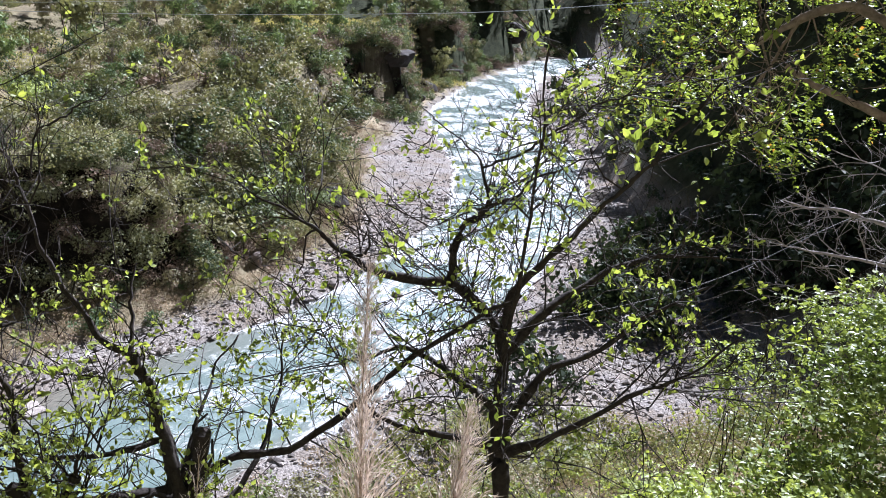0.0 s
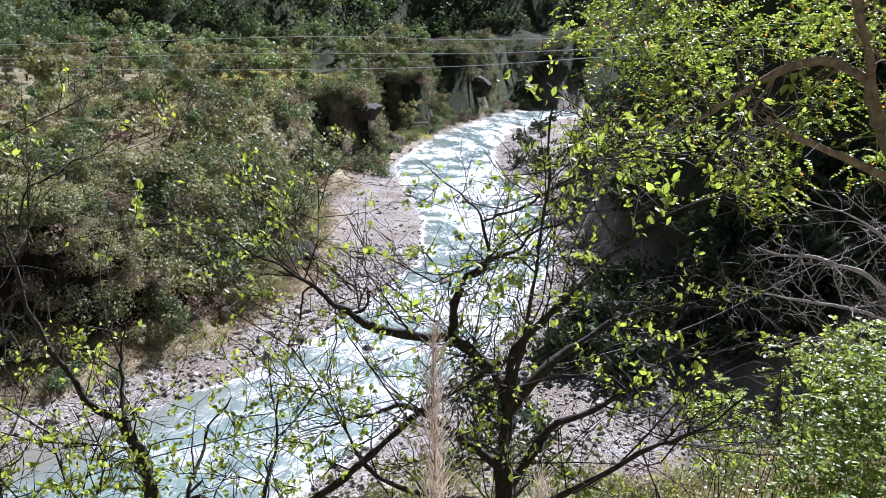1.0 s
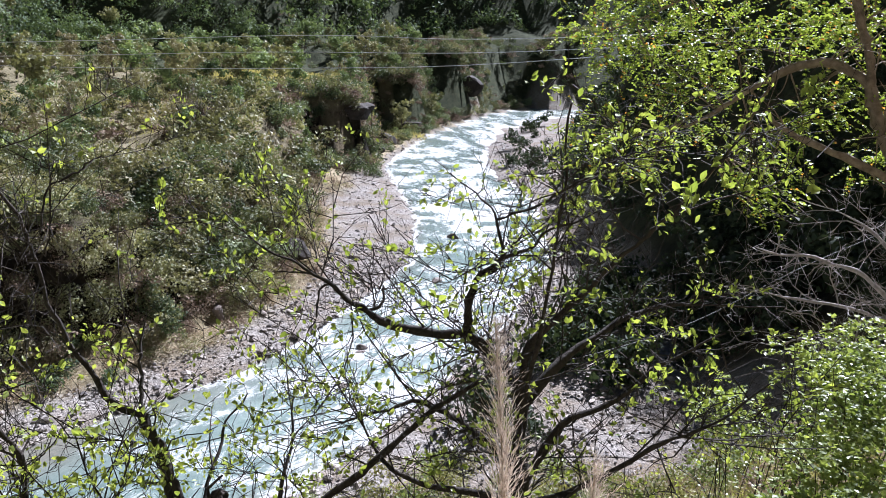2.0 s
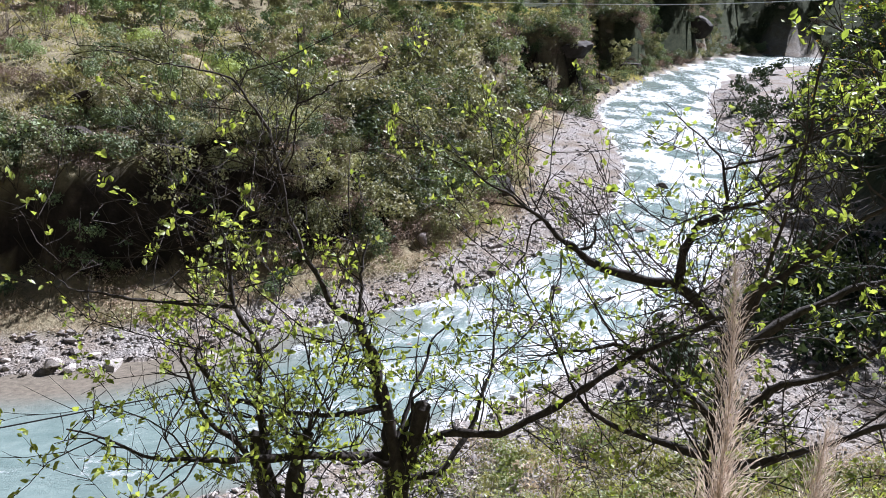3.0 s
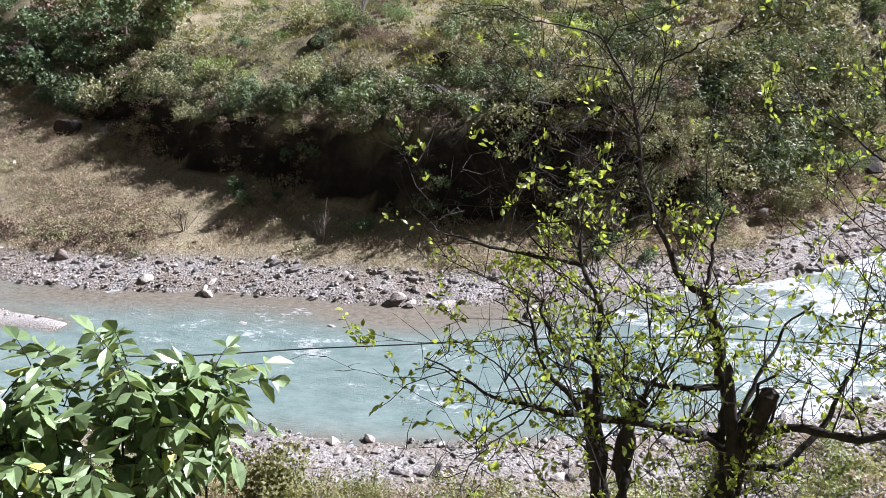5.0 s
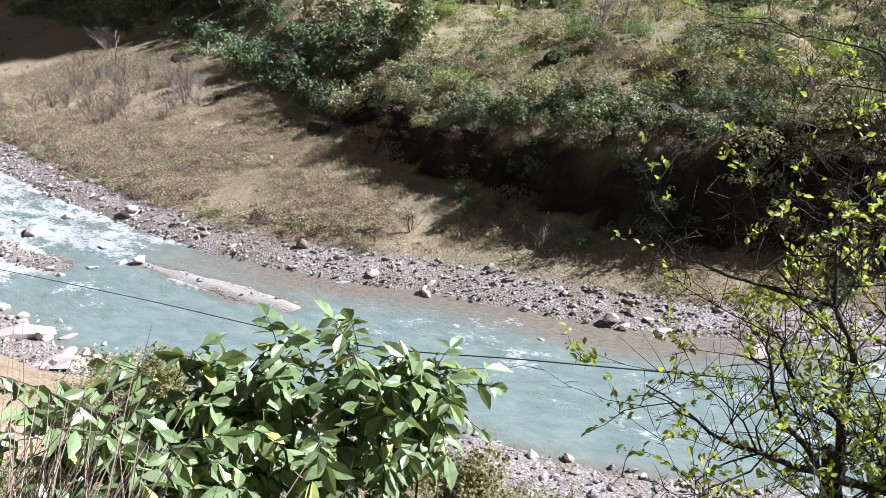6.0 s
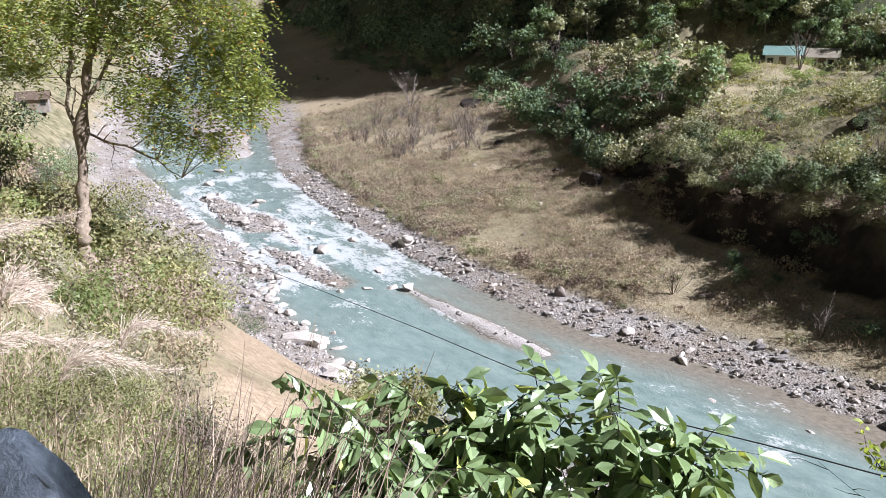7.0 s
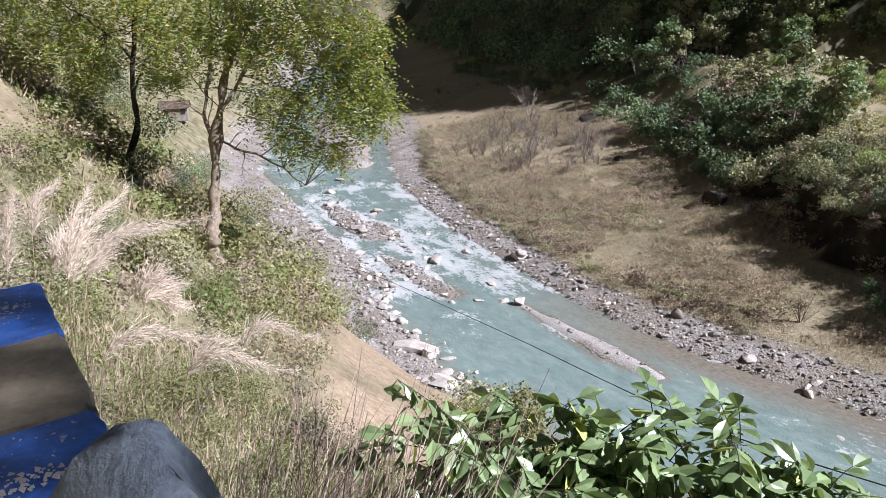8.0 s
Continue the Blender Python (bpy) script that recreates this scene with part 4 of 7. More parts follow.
def forest():
    """Woods of the slopes behind: crowns of clumped leaves, too many to count."""
    def keep(x, y, z, gravel, meadow, cliff, d, along):
        hill = np.interp(along, np.array(FAR_BANK).T[0], np.array(FAR_BANK).T[6])
        edge = np.interp(along, np.array(FAR_BANK).T[0], np.array(FAR_BANK).T[2])
        return ((d > hill * 0.92) & (d < hill + np.where(along < -140, 220, 120))) | ((along < -115) & (d > edge + 2) & (d < edge + 90) & (rng.uniform(size=len(x)) < 0.8)) | ((d < -1) & (x < -58) & (x > -260) & (d > -45) & (rng.uniform(size=len(x)) < 0.9)) | ((d < -10) & (x > 45) & (z < 75)) | ((d < -18) & (x < -55) & (z < 80) & (y > -60))
    p, *_ = scatter(22000, (-560, 330), (-60, 420), rng, keep)
    p = np.concatenate([p[:3200], scatter(4000, (-330, -95), (50, 220), rng, keep)[0][:900], scatter(4000, (-95, 0), (112, 190), rng, keep)[0][:600], scatter(9000, (-90, 130), (110, 330), rng, keep)[0][:1500]])
    s = rng.uniform(5, 10, len(p)) * np.where((p[:, 0] < -58) & (p[:, 1] < 40), 0.5, 1)
    r = np.hypot(p[:, 0], p[:, 1])
    pieces, tones = [], []
    for lo, hi, n, size in ((0, 150, 340, 0.036), (150, 230, 130, 0.06), (230, 2000, 55, 0.1)):
        k = (r >= lo) & (r < hi)
        d = unit(rng.normal(size=(k.sum(), n, 3)))
        d[:, :, 2] = np.abs(d[:, :, 2]) * 1.1 - 0.25
        lump = 1 + 0.35 * np.sin(3.1 * d[..., :1] + 5 * d[..., 2:] + rng.uniform(0, 6.283, (k.sum(), 1, 1))) * np.cos(4.3 * d[..., 1:2] + rng.uniform(0, 6.283, (k.sum(), 1, 1)))
        q = p[k][:, None] + (d * lump * rng.uniform(0.55, 1.0, (k.sum(), n, 1)) * [0.42, 0.42, 0.5] + [0, 0, 0.5]) * s[k][:, None, None]
        pieces.append(leaves(q.reshape(-1, 3), rng.normal(size=(k.sum() * n, 3)), (s[k][:, None] * size * rng.uniform(0.6, 1.5, (k.sum(), n))).ravel(), TRI, rng, up=1.8 * d.reshape(-1, 3) + [0, 0, 0.4], wide=1.5))
        tones.append(np.repeat(rng.uniform(size=k.sum()), n * 3))
    v, f = joined(pieces)
    me = mesh_np("forest", v, f, FOREST)
    point_attribute(me, "tone", np.concatenate(tones))
    thing("forest", "dense dark green forest on the steep mountainsides", "forest", kind="stuff", me=me)


forest()


def beach_stones():
    def keep(x, y, z, gravel, meadow, cliff, d, along):
        bar = (np.abs(x + 38.5) < 8) & (np.abs(y - 25) < 2.6) & (rng.uniform(size=len(x)) < 0.85)
        return (gravel > 0.3) & ~bar & (z > -0.28) & (z < 2.2) & (rng.uniform(size=len(x)) < np.where(x < -92, 0.5, 1))
    p = np.concatenate([scatter(110000, (-85, 40), (11, 72), rng, keep)[0][:17000], scatter(30000, (-150, -60), (11, 60), rng, keep)[0][:3000], scatter(40000, (0, 60), (50, 175), rng, keep)[0][:3500]])
    rng.shuffle(p)
    kinds = [rock(rng, 1, 0.6) for _ in range(8)]
    pieces = []
    for i, (kv, kf) in enumerate(kinds):
        q = p[i::8]
        s = 0.07 + 0.135 * rng.exponential(1.0, len(q)).clip(0, 6)
        w = rng.uniform(0, 6.283, len(q))
        c, sn = np.cos(w), np.sin(w)
        v = kv[None] * s[:, None, None]
        v = np.stack([v[..., 0] * c[:, None] - v[..., 1] * sn[:, None], v[..., 0] * sn[:, None] + v[..., 1] * c[:, None], v[..., 2]], -1) + q[:, None] + [0, 0, 0.04]
        f = kf[None] + (np.arange(len(q)) * len(kv))[:, None, None]
        pieces.append((v.reshape(-1, 3), f.reshape(-1, 3)))
    v, f = joined(pieces)
    thing("river_stones", "grey and pinkish rounded river stones on the shore", "stones", kind="stuff", me=mesh_np("river_stones", v, f, STONE))


beach_stones()


def meadow_grass():
    def keep(x, y, z, gravel, meadow, cliff, d, along):
        return (meadow > 0.3) & (gravel < 0.75) & (d < 95) & (cliff < 0.3) & (rng.uniform(size=len(x)) < 0.5 + 1.0 * rough(x, y, 3.5, 14, 2))
    p = np.concatenate([scatter(70000, (-80, 40), (29, 72), rng, keep)[0][:6000], scatter(70000, (-210, -70), (33, 140), rng, keep)[0][:3600], scatter(30000, (-75, 50), (60, 120), rng, keep)[0][:600]])
    n = 13
    q = np.repeat(p, n, 0) + rng.normal(size=(len(p) * n, 3)) * [0.18, 0.18, 0]
    v, f = leaves(q - [0, 0, 0.05], rng.normal(size=q.shape) * 0.75 + [0, 0, 0.8], rng.uniform(0.15, 0.48, len(q)) * (1 + 0.5 * rough(q[:, 0], q[:, 1], 3, 15, 2)), TRI, rng, wide=0.1)
    thing("dry_grass", "withered straw-coloured grass on the meadow", "grass", kind="stuff", me=mesh_np("dry_grass", v, f, DRY))


meadow_grass()


def terrace_grass():
    """Short green turf on the open terrace, and low brown scrub over the meadow."""
    rng = np.random.default_rng(15)
    tab = np.array(FAR_BANK).T

    def keep(x, y, z, gravel, meadow, cliff, d, along):
        return (d > np.interp(along, tab[0], tab[2]) + np.interp(along, tab[0], tab[5]) - 0.5) & (d < 100) & (rng.uniform(size=len(x)) < 0.6 + 0.8 * rough(x, y, 5, 17, 2))
    p = scatter(52000, (-110, 45), (44, 122), rng, keep)[0][:15000]
    q = np.repeat(p, 7, 0) + rng.normal(size=(len(p) * 7, 3)) * [0.4, 0.4, 0]
    v, f = leaves(q - [0, 0, 0.05], rng.normal(size=q.shape) * 0.7 + [0, 0, 0.8], rng.uniform(0.15, 0.5, len(q)), TRI, rng, wide=0.4)
    thing("turf", "short sunlit green grass on the far terrace", "grass", kind="stuff", me=mesh_np("turf", v, f, TURF))

    def open_ground(x, y, z, gravel, meadow, cliff, d, along):
        flat = d > np.interp(along, tab[0], tab[2]) + np.interp(along, tab[0], tab[5])
        return flat & (d < 100) & (rng.uniform(size=len(x)) < 0.35 + 0.9 * rough(x, y, 9, 27, 2))
    for m, n, label in ((OLIVE, 500, "small olive bushes dotted over the far terrace"), (SHRUB, 800, "bright green low bushes dotted over the far terrace"), (BUSH, 500, "small dark bushes dotted over the far terrace"), (BROWN, 250, "brown withered weeds dotted over the far terrace")):
        kinds = [mesh_arrays(bush_mesh(rng, 1.15, 0.85, 90, 0.15, m, 0, TRI, 0.9), 3) for _ in range(3)]
        pieces = []
        for q in scatter(9000, (-105, 40), (46, 125), rng, open_ground)[0][:n]:
            co, f = kinds[rng.integers(3)]
            w, s = rng.uniform(0, 6.283), 0.35 + rng.exponential(0.42)
            c, sn = math.cos(w), math.sin(w)
            pieces.append((co @ np.array([[c, sn, 0], [-sn, c, 0], [0, 0, 1]]) * s + q - [0, 0, 0.06], f))
        v, f = joined(pieces)
        me = mesh_np("terrace_scrub", v, f, m)
        point_attribute(me, "tone", np.concatenate([np.full(len(q[0]), rng.uniform()) for q in pieces]))
        thing("terrace_scrub", label, "scrub", kind="stuff", me=me)

    def field(x, y, z, gravel, meadow, cliff, d, along):
        return clear(x, y) & (y > 110)
    p = scatter(26000, (-40, 60), (110, 200), rng, field)[0][:1800]
    q = np.repeat(p, 6, 0) + rng.normal(size=(len(p) * 6, 3)) * [0.7, 0.7, 0]
    v, f = leaves(q - [0, 0, 0.05], rng.normal(size=q.shape) * 0.7 + [0, 0, 0.8], rng.uniform(0.4, 1.0, len(q)), TRI, rng, wide=0.5)
    thing("field", "yellow-green grass of the sunny field behind the river bend", "grass", kind="stuff", me=mesh_np("field", v, f, TURF))

    def low(x, y, z, gravel, meadow, cliff, d, along):
        return (meadow > 0.3) & (gravel < 0.5) & (d < np.interp(along, tab[0], tab[2]) + 1) & (rng.uniform(size=len(x)) < 0.5 + 1.2 * rough(x, y, 7, 19, 2))
    kinds = {m.name: [mesh_arrays(bush_mesh(rng, 1.4, 0.6, 150, 0.075, m, 0, TRI), 3) for _ in range(3)] for m in (HEATH, DRY, OLIVE, BROWN)}
    small = {m.name: [mesh_arrays(bush_mesh(rng, 1.3, 0.75, 66, 0.13, m, 0, TRI, 0.8), 3) for _ in range(3)] for m in (HEATH, DRY, OLIVE, BROWN)}
    for m, n, label in ((HEATH, 700, "low brown scrub dotted over the meadow"), (DRY, 420, "pale dry tussocks dotted over the meadow"), (OLIVE, 480, "low olive scrub dotted over the meadow"), (BROWN, 640, "dark brown withered scrub dotted over the meadow")):
        pieces = []
        for q in scatter(9000, (-110, 35), (29, 80), rng, low)[0][:2 * n]:
            co, f = small[m.name][rng.integers(3)]
            w, s = rng.uniform(0, 6.283), rng.uniform(0.35, 1.0)
            c, sn = math.cos(w), math.sin(w)
            pieces.append((co @ np.array([[c, sn, 0], [-sn, c, 0], [0, 0, 1]]) * s + q - [0, 0, 0.05], f))
        for q in np.concatenate([scatter(5000, (-120, 35), (29, 100), rng, low)[0][:n], scatter(5000, (-118, -52), (32, 66), rng, low)[0][:int(0.8 * n)]]):
            co, f = kinds[m.name][rng.integers(3)]
            w, s = rng.uniform(0, 6.283), rng.uniform(0.5, 1.5) * (1.15 if m in (OLIVE, BROWN) else 1.0)
            c, sn = math.cos(w), math.sin(w)
            pieces.append((co @ np.array([[c, sn, 0], [-sn, c, 0], [0, 0, 1]]) * s + q - [0, 0, 0.08], f))
        v, f = joined(pieces)
        thing("low_scrub", label, "scrub", kind="stuff", me=mesh_np("low_scrub", v, f, m))


terrace_grass()


def bare_scrub():
    """Leafless grey thickets and saplings on the far slope and meadow."""
    def keep(x, y, z, gravel, meadow, cliff, d, along):
        return (d > 5) & (gravel < 0.2) & (d < 70)
    p = np.concatenate([scatter(150, (-120, 45), (34, 120), rng, keep)[0][:50], scatter(200, (-98, -70), (41, 53), rng, keep)[0][:55]])
    for k, q in enumerate(p):
        s = rng.uniform(1.2, 3.2) * (1.6 if q[1] > 55 else 1)
        m = pose(q[0], q[1], q[2] - 0.05, 0, 0, rng.uniform(0, 360)) @ Matrix.Diagonal((s, s, s, 1))
        root = thing("bare_bush", "leafless grey bush on the dry slope", "bush", m, "leafless bushes")
        part("branchwork", BARE_STEMS[rng.integers(3)], root)


bare_scrub()


def shady_scrub():
    """Thicket on the steep spur across the gully; its near-black leaves carry the shade."""
    rng = np.random.default_rng(9)
    x, y = rng.uniform(12, 110, 5200), rng.uniform(14, 190, 5200)
    z, gravel, _, _, _, d, _ = terrain(x, y)
    near = (y < np.interp(x, *np.array(NEAR_SHORE).T)) & (z > 0.5) & (z < 60) & ~((x > 18) & (x < 30) & (y > 24) & (y < 36)) & ((d < -0.3) | (rng.uniform(size=len(x)) < 0.5)) & (np.hypot(x, y) > 36)
    p = np.stack([x, y, z], -1)[near]
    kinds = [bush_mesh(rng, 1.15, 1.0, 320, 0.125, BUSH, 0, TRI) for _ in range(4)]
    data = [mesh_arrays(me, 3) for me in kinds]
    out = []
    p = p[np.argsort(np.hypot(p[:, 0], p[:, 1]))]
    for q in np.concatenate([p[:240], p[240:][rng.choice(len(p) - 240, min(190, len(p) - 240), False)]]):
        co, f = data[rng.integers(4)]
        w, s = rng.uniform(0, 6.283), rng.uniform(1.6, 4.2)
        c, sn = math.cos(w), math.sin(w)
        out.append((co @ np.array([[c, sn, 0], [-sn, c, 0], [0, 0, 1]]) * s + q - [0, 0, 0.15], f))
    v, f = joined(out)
    thing("thicket", "green thicket on the mountain spur, its leaves darkened for shade", "scrub", kind="stuff", me=mesh_np("thicket", v, f, SHADE))


shady_scrub()


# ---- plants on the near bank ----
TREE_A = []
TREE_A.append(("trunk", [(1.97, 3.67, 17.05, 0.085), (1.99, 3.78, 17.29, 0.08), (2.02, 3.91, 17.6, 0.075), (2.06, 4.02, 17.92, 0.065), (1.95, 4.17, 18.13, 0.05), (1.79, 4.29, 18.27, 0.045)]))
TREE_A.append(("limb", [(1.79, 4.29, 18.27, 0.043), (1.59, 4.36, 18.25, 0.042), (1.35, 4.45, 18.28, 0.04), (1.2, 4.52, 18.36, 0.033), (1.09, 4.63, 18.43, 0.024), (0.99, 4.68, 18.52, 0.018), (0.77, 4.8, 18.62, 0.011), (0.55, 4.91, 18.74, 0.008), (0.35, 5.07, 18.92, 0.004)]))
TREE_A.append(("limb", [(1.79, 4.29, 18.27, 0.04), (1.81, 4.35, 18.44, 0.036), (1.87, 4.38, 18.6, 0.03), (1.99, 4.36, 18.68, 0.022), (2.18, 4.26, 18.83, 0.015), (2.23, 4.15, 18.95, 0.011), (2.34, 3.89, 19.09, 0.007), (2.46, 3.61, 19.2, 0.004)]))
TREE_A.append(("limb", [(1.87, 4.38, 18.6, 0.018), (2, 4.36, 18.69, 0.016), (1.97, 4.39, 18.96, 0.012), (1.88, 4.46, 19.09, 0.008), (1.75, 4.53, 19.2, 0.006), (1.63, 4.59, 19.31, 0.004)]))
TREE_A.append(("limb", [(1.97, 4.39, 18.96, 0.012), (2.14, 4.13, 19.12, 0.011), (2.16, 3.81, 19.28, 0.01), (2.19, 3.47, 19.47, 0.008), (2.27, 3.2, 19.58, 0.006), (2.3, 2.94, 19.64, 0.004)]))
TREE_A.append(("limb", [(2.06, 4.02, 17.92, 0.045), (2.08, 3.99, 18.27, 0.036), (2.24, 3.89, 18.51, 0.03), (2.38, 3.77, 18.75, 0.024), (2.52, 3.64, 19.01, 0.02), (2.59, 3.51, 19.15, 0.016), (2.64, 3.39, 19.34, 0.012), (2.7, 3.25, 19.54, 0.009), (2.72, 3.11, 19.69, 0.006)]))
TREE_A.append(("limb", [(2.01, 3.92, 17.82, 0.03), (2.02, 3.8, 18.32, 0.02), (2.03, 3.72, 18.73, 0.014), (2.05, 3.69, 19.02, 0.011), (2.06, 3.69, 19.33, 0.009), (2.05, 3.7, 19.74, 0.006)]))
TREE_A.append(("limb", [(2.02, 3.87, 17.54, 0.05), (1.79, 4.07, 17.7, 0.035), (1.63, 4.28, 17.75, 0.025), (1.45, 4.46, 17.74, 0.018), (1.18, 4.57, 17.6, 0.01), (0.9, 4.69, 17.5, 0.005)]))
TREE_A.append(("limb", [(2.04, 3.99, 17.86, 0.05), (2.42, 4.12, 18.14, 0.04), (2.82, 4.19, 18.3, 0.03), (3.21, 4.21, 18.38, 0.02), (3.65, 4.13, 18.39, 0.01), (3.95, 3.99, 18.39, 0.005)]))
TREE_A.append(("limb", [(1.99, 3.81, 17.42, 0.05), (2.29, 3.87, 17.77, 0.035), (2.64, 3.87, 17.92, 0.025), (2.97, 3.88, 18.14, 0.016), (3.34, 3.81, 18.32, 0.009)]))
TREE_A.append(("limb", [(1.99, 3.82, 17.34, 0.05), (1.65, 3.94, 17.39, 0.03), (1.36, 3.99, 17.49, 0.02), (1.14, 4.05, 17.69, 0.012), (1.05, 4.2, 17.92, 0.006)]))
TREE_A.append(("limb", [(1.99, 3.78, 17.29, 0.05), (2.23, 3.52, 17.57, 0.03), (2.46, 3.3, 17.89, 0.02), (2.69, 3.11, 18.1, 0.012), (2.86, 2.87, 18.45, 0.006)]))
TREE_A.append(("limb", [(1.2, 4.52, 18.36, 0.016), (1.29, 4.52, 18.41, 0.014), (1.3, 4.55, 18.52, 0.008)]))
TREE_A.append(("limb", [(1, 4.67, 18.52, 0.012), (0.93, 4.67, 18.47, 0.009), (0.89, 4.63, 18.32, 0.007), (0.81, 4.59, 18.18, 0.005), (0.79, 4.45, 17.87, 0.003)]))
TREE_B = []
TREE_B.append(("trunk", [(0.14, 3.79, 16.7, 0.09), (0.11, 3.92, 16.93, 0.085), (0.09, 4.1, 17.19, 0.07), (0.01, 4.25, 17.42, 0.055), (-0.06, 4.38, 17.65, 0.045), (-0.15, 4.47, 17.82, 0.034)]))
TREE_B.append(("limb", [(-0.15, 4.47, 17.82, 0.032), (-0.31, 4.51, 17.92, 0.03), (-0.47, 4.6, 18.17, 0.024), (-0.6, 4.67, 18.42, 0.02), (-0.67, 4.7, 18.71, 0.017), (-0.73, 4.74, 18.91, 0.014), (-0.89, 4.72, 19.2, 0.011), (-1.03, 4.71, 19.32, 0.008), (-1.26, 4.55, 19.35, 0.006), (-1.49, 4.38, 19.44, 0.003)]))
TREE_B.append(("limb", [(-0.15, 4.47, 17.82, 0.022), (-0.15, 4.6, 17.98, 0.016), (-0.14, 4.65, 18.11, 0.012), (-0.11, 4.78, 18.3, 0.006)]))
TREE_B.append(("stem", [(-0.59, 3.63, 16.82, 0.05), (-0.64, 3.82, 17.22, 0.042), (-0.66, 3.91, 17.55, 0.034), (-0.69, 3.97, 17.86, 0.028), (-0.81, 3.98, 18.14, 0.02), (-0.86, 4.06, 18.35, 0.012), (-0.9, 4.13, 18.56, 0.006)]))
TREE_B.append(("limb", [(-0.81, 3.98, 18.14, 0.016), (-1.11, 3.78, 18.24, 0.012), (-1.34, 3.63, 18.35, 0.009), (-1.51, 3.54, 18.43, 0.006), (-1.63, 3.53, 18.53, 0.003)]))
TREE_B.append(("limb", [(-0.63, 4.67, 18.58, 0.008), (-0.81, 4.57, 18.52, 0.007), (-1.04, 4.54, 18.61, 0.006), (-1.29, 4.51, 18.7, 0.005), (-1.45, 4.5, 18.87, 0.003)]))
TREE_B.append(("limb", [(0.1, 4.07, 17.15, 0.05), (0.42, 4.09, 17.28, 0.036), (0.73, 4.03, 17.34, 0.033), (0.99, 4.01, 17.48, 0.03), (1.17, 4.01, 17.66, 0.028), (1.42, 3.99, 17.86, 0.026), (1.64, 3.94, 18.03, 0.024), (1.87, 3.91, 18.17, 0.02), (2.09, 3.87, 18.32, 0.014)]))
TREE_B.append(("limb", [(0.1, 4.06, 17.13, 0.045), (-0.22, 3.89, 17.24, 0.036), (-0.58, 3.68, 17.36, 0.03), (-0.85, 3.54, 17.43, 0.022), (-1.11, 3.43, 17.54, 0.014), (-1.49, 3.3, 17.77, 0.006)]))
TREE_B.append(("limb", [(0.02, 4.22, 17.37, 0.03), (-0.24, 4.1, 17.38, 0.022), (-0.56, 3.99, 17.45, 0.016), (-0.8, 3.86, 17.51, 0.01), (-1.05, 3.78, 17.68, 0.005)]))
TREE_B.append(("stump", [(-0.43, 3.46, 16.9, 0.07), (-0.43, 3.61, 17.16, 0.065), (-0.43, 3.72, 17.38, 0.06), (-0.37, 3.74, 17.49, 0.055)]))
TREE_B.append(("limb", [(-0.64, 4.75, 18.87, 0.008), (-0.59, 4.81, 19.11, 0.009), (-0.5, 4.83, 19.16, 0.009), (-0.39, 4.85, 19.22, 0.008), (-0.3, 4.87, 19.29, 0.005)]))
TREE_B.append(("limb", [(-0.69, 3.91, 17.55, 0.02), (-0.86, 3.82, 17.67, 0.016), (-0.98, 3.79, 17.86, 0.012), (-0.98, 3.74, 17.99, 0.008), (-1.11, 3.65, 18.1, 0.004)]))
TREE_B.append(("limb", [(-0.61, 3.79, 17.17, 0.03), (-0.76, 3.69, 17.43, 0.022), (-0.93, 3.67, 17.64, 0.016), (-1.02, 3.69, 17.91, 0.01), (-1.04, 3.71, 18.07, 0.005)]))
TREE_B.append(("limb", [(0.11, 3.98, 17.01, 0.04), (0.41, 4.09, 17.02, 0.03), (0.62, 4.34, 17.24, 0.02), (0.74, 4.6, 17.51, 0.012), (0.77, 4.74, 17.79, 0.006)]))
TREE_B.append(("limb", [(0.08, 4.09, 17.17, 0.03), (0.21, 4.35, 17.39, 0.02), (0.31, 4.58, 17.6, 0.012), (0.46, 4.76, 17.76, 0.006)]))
TREE_C = []
# Top two trunk points lie out of view, added to carry the shading clumps.
TREE_C.append(("trunk", [(5.99, 3.92, 15.44, 0.23), (6.18, 4.36, 16.33, 0.2), (6.19, 4.62, 17.19, 0.17), (6.3, 5.1, 18.61, 0.16), (6.23, 5.39, 19.83, 0.15), (6.12, 5.49, 20.54, 0.14), (5.85, 5.55, 21.65, 0.12), (5.3, 5.6, 23.6, 0.09), (4.7, 5.3, 25.6, 0.05)]))
TREE_C.append(("limb", [(6.29, 5.09, 18.5, 0.09), (6.29, 5.36, 18.92, 0.08), (6.31, 5.53, 19.21, 0.075), (6.28, 5.75, 19.52, 0.07), (6.23, 5.83, 19.8, 0.065), (6.07, 6.13, 19.96, 0.06), (5.91, 6.41, 19.93, 0.055), (5.67, 6.74, 19.69, 0.045), (5.38, 7.05, 19.36, 0.03), (5.11, 7.34, 19.15, 0.015)]))
TREE_C.append(("limb", [(6.25, 5.79, 19.6, 0.055), (6.21, 5.85, 20.01, 0.055), (6.12, 5.93, 20.31, 0.05), (6.03, 6, 20.56, 0.045), (5.86, 6.07, 21.23, 0.03)]))
TREE_C.append(("limb", [(6.3, 5.05, 18.41, 0.07), (6.12, 5.25, 18.93, 0.05), (5.77, 5.52, 19.16, 0.045), (5.49, 5.8, 19.31, 0.04), (5.29, 5.99, 19.46, 0.03)]))
TREE_C.append(("limb", [(5.89, 5.59, 21.36, 0.06), (5.82, 6.25, 21.16, 0.045), (5.57, 7.02, 20.9, 0.03), (5.29, 7.74, 20.52, 0.018), (4.88, 8.35, 20.21, 0.008)]))
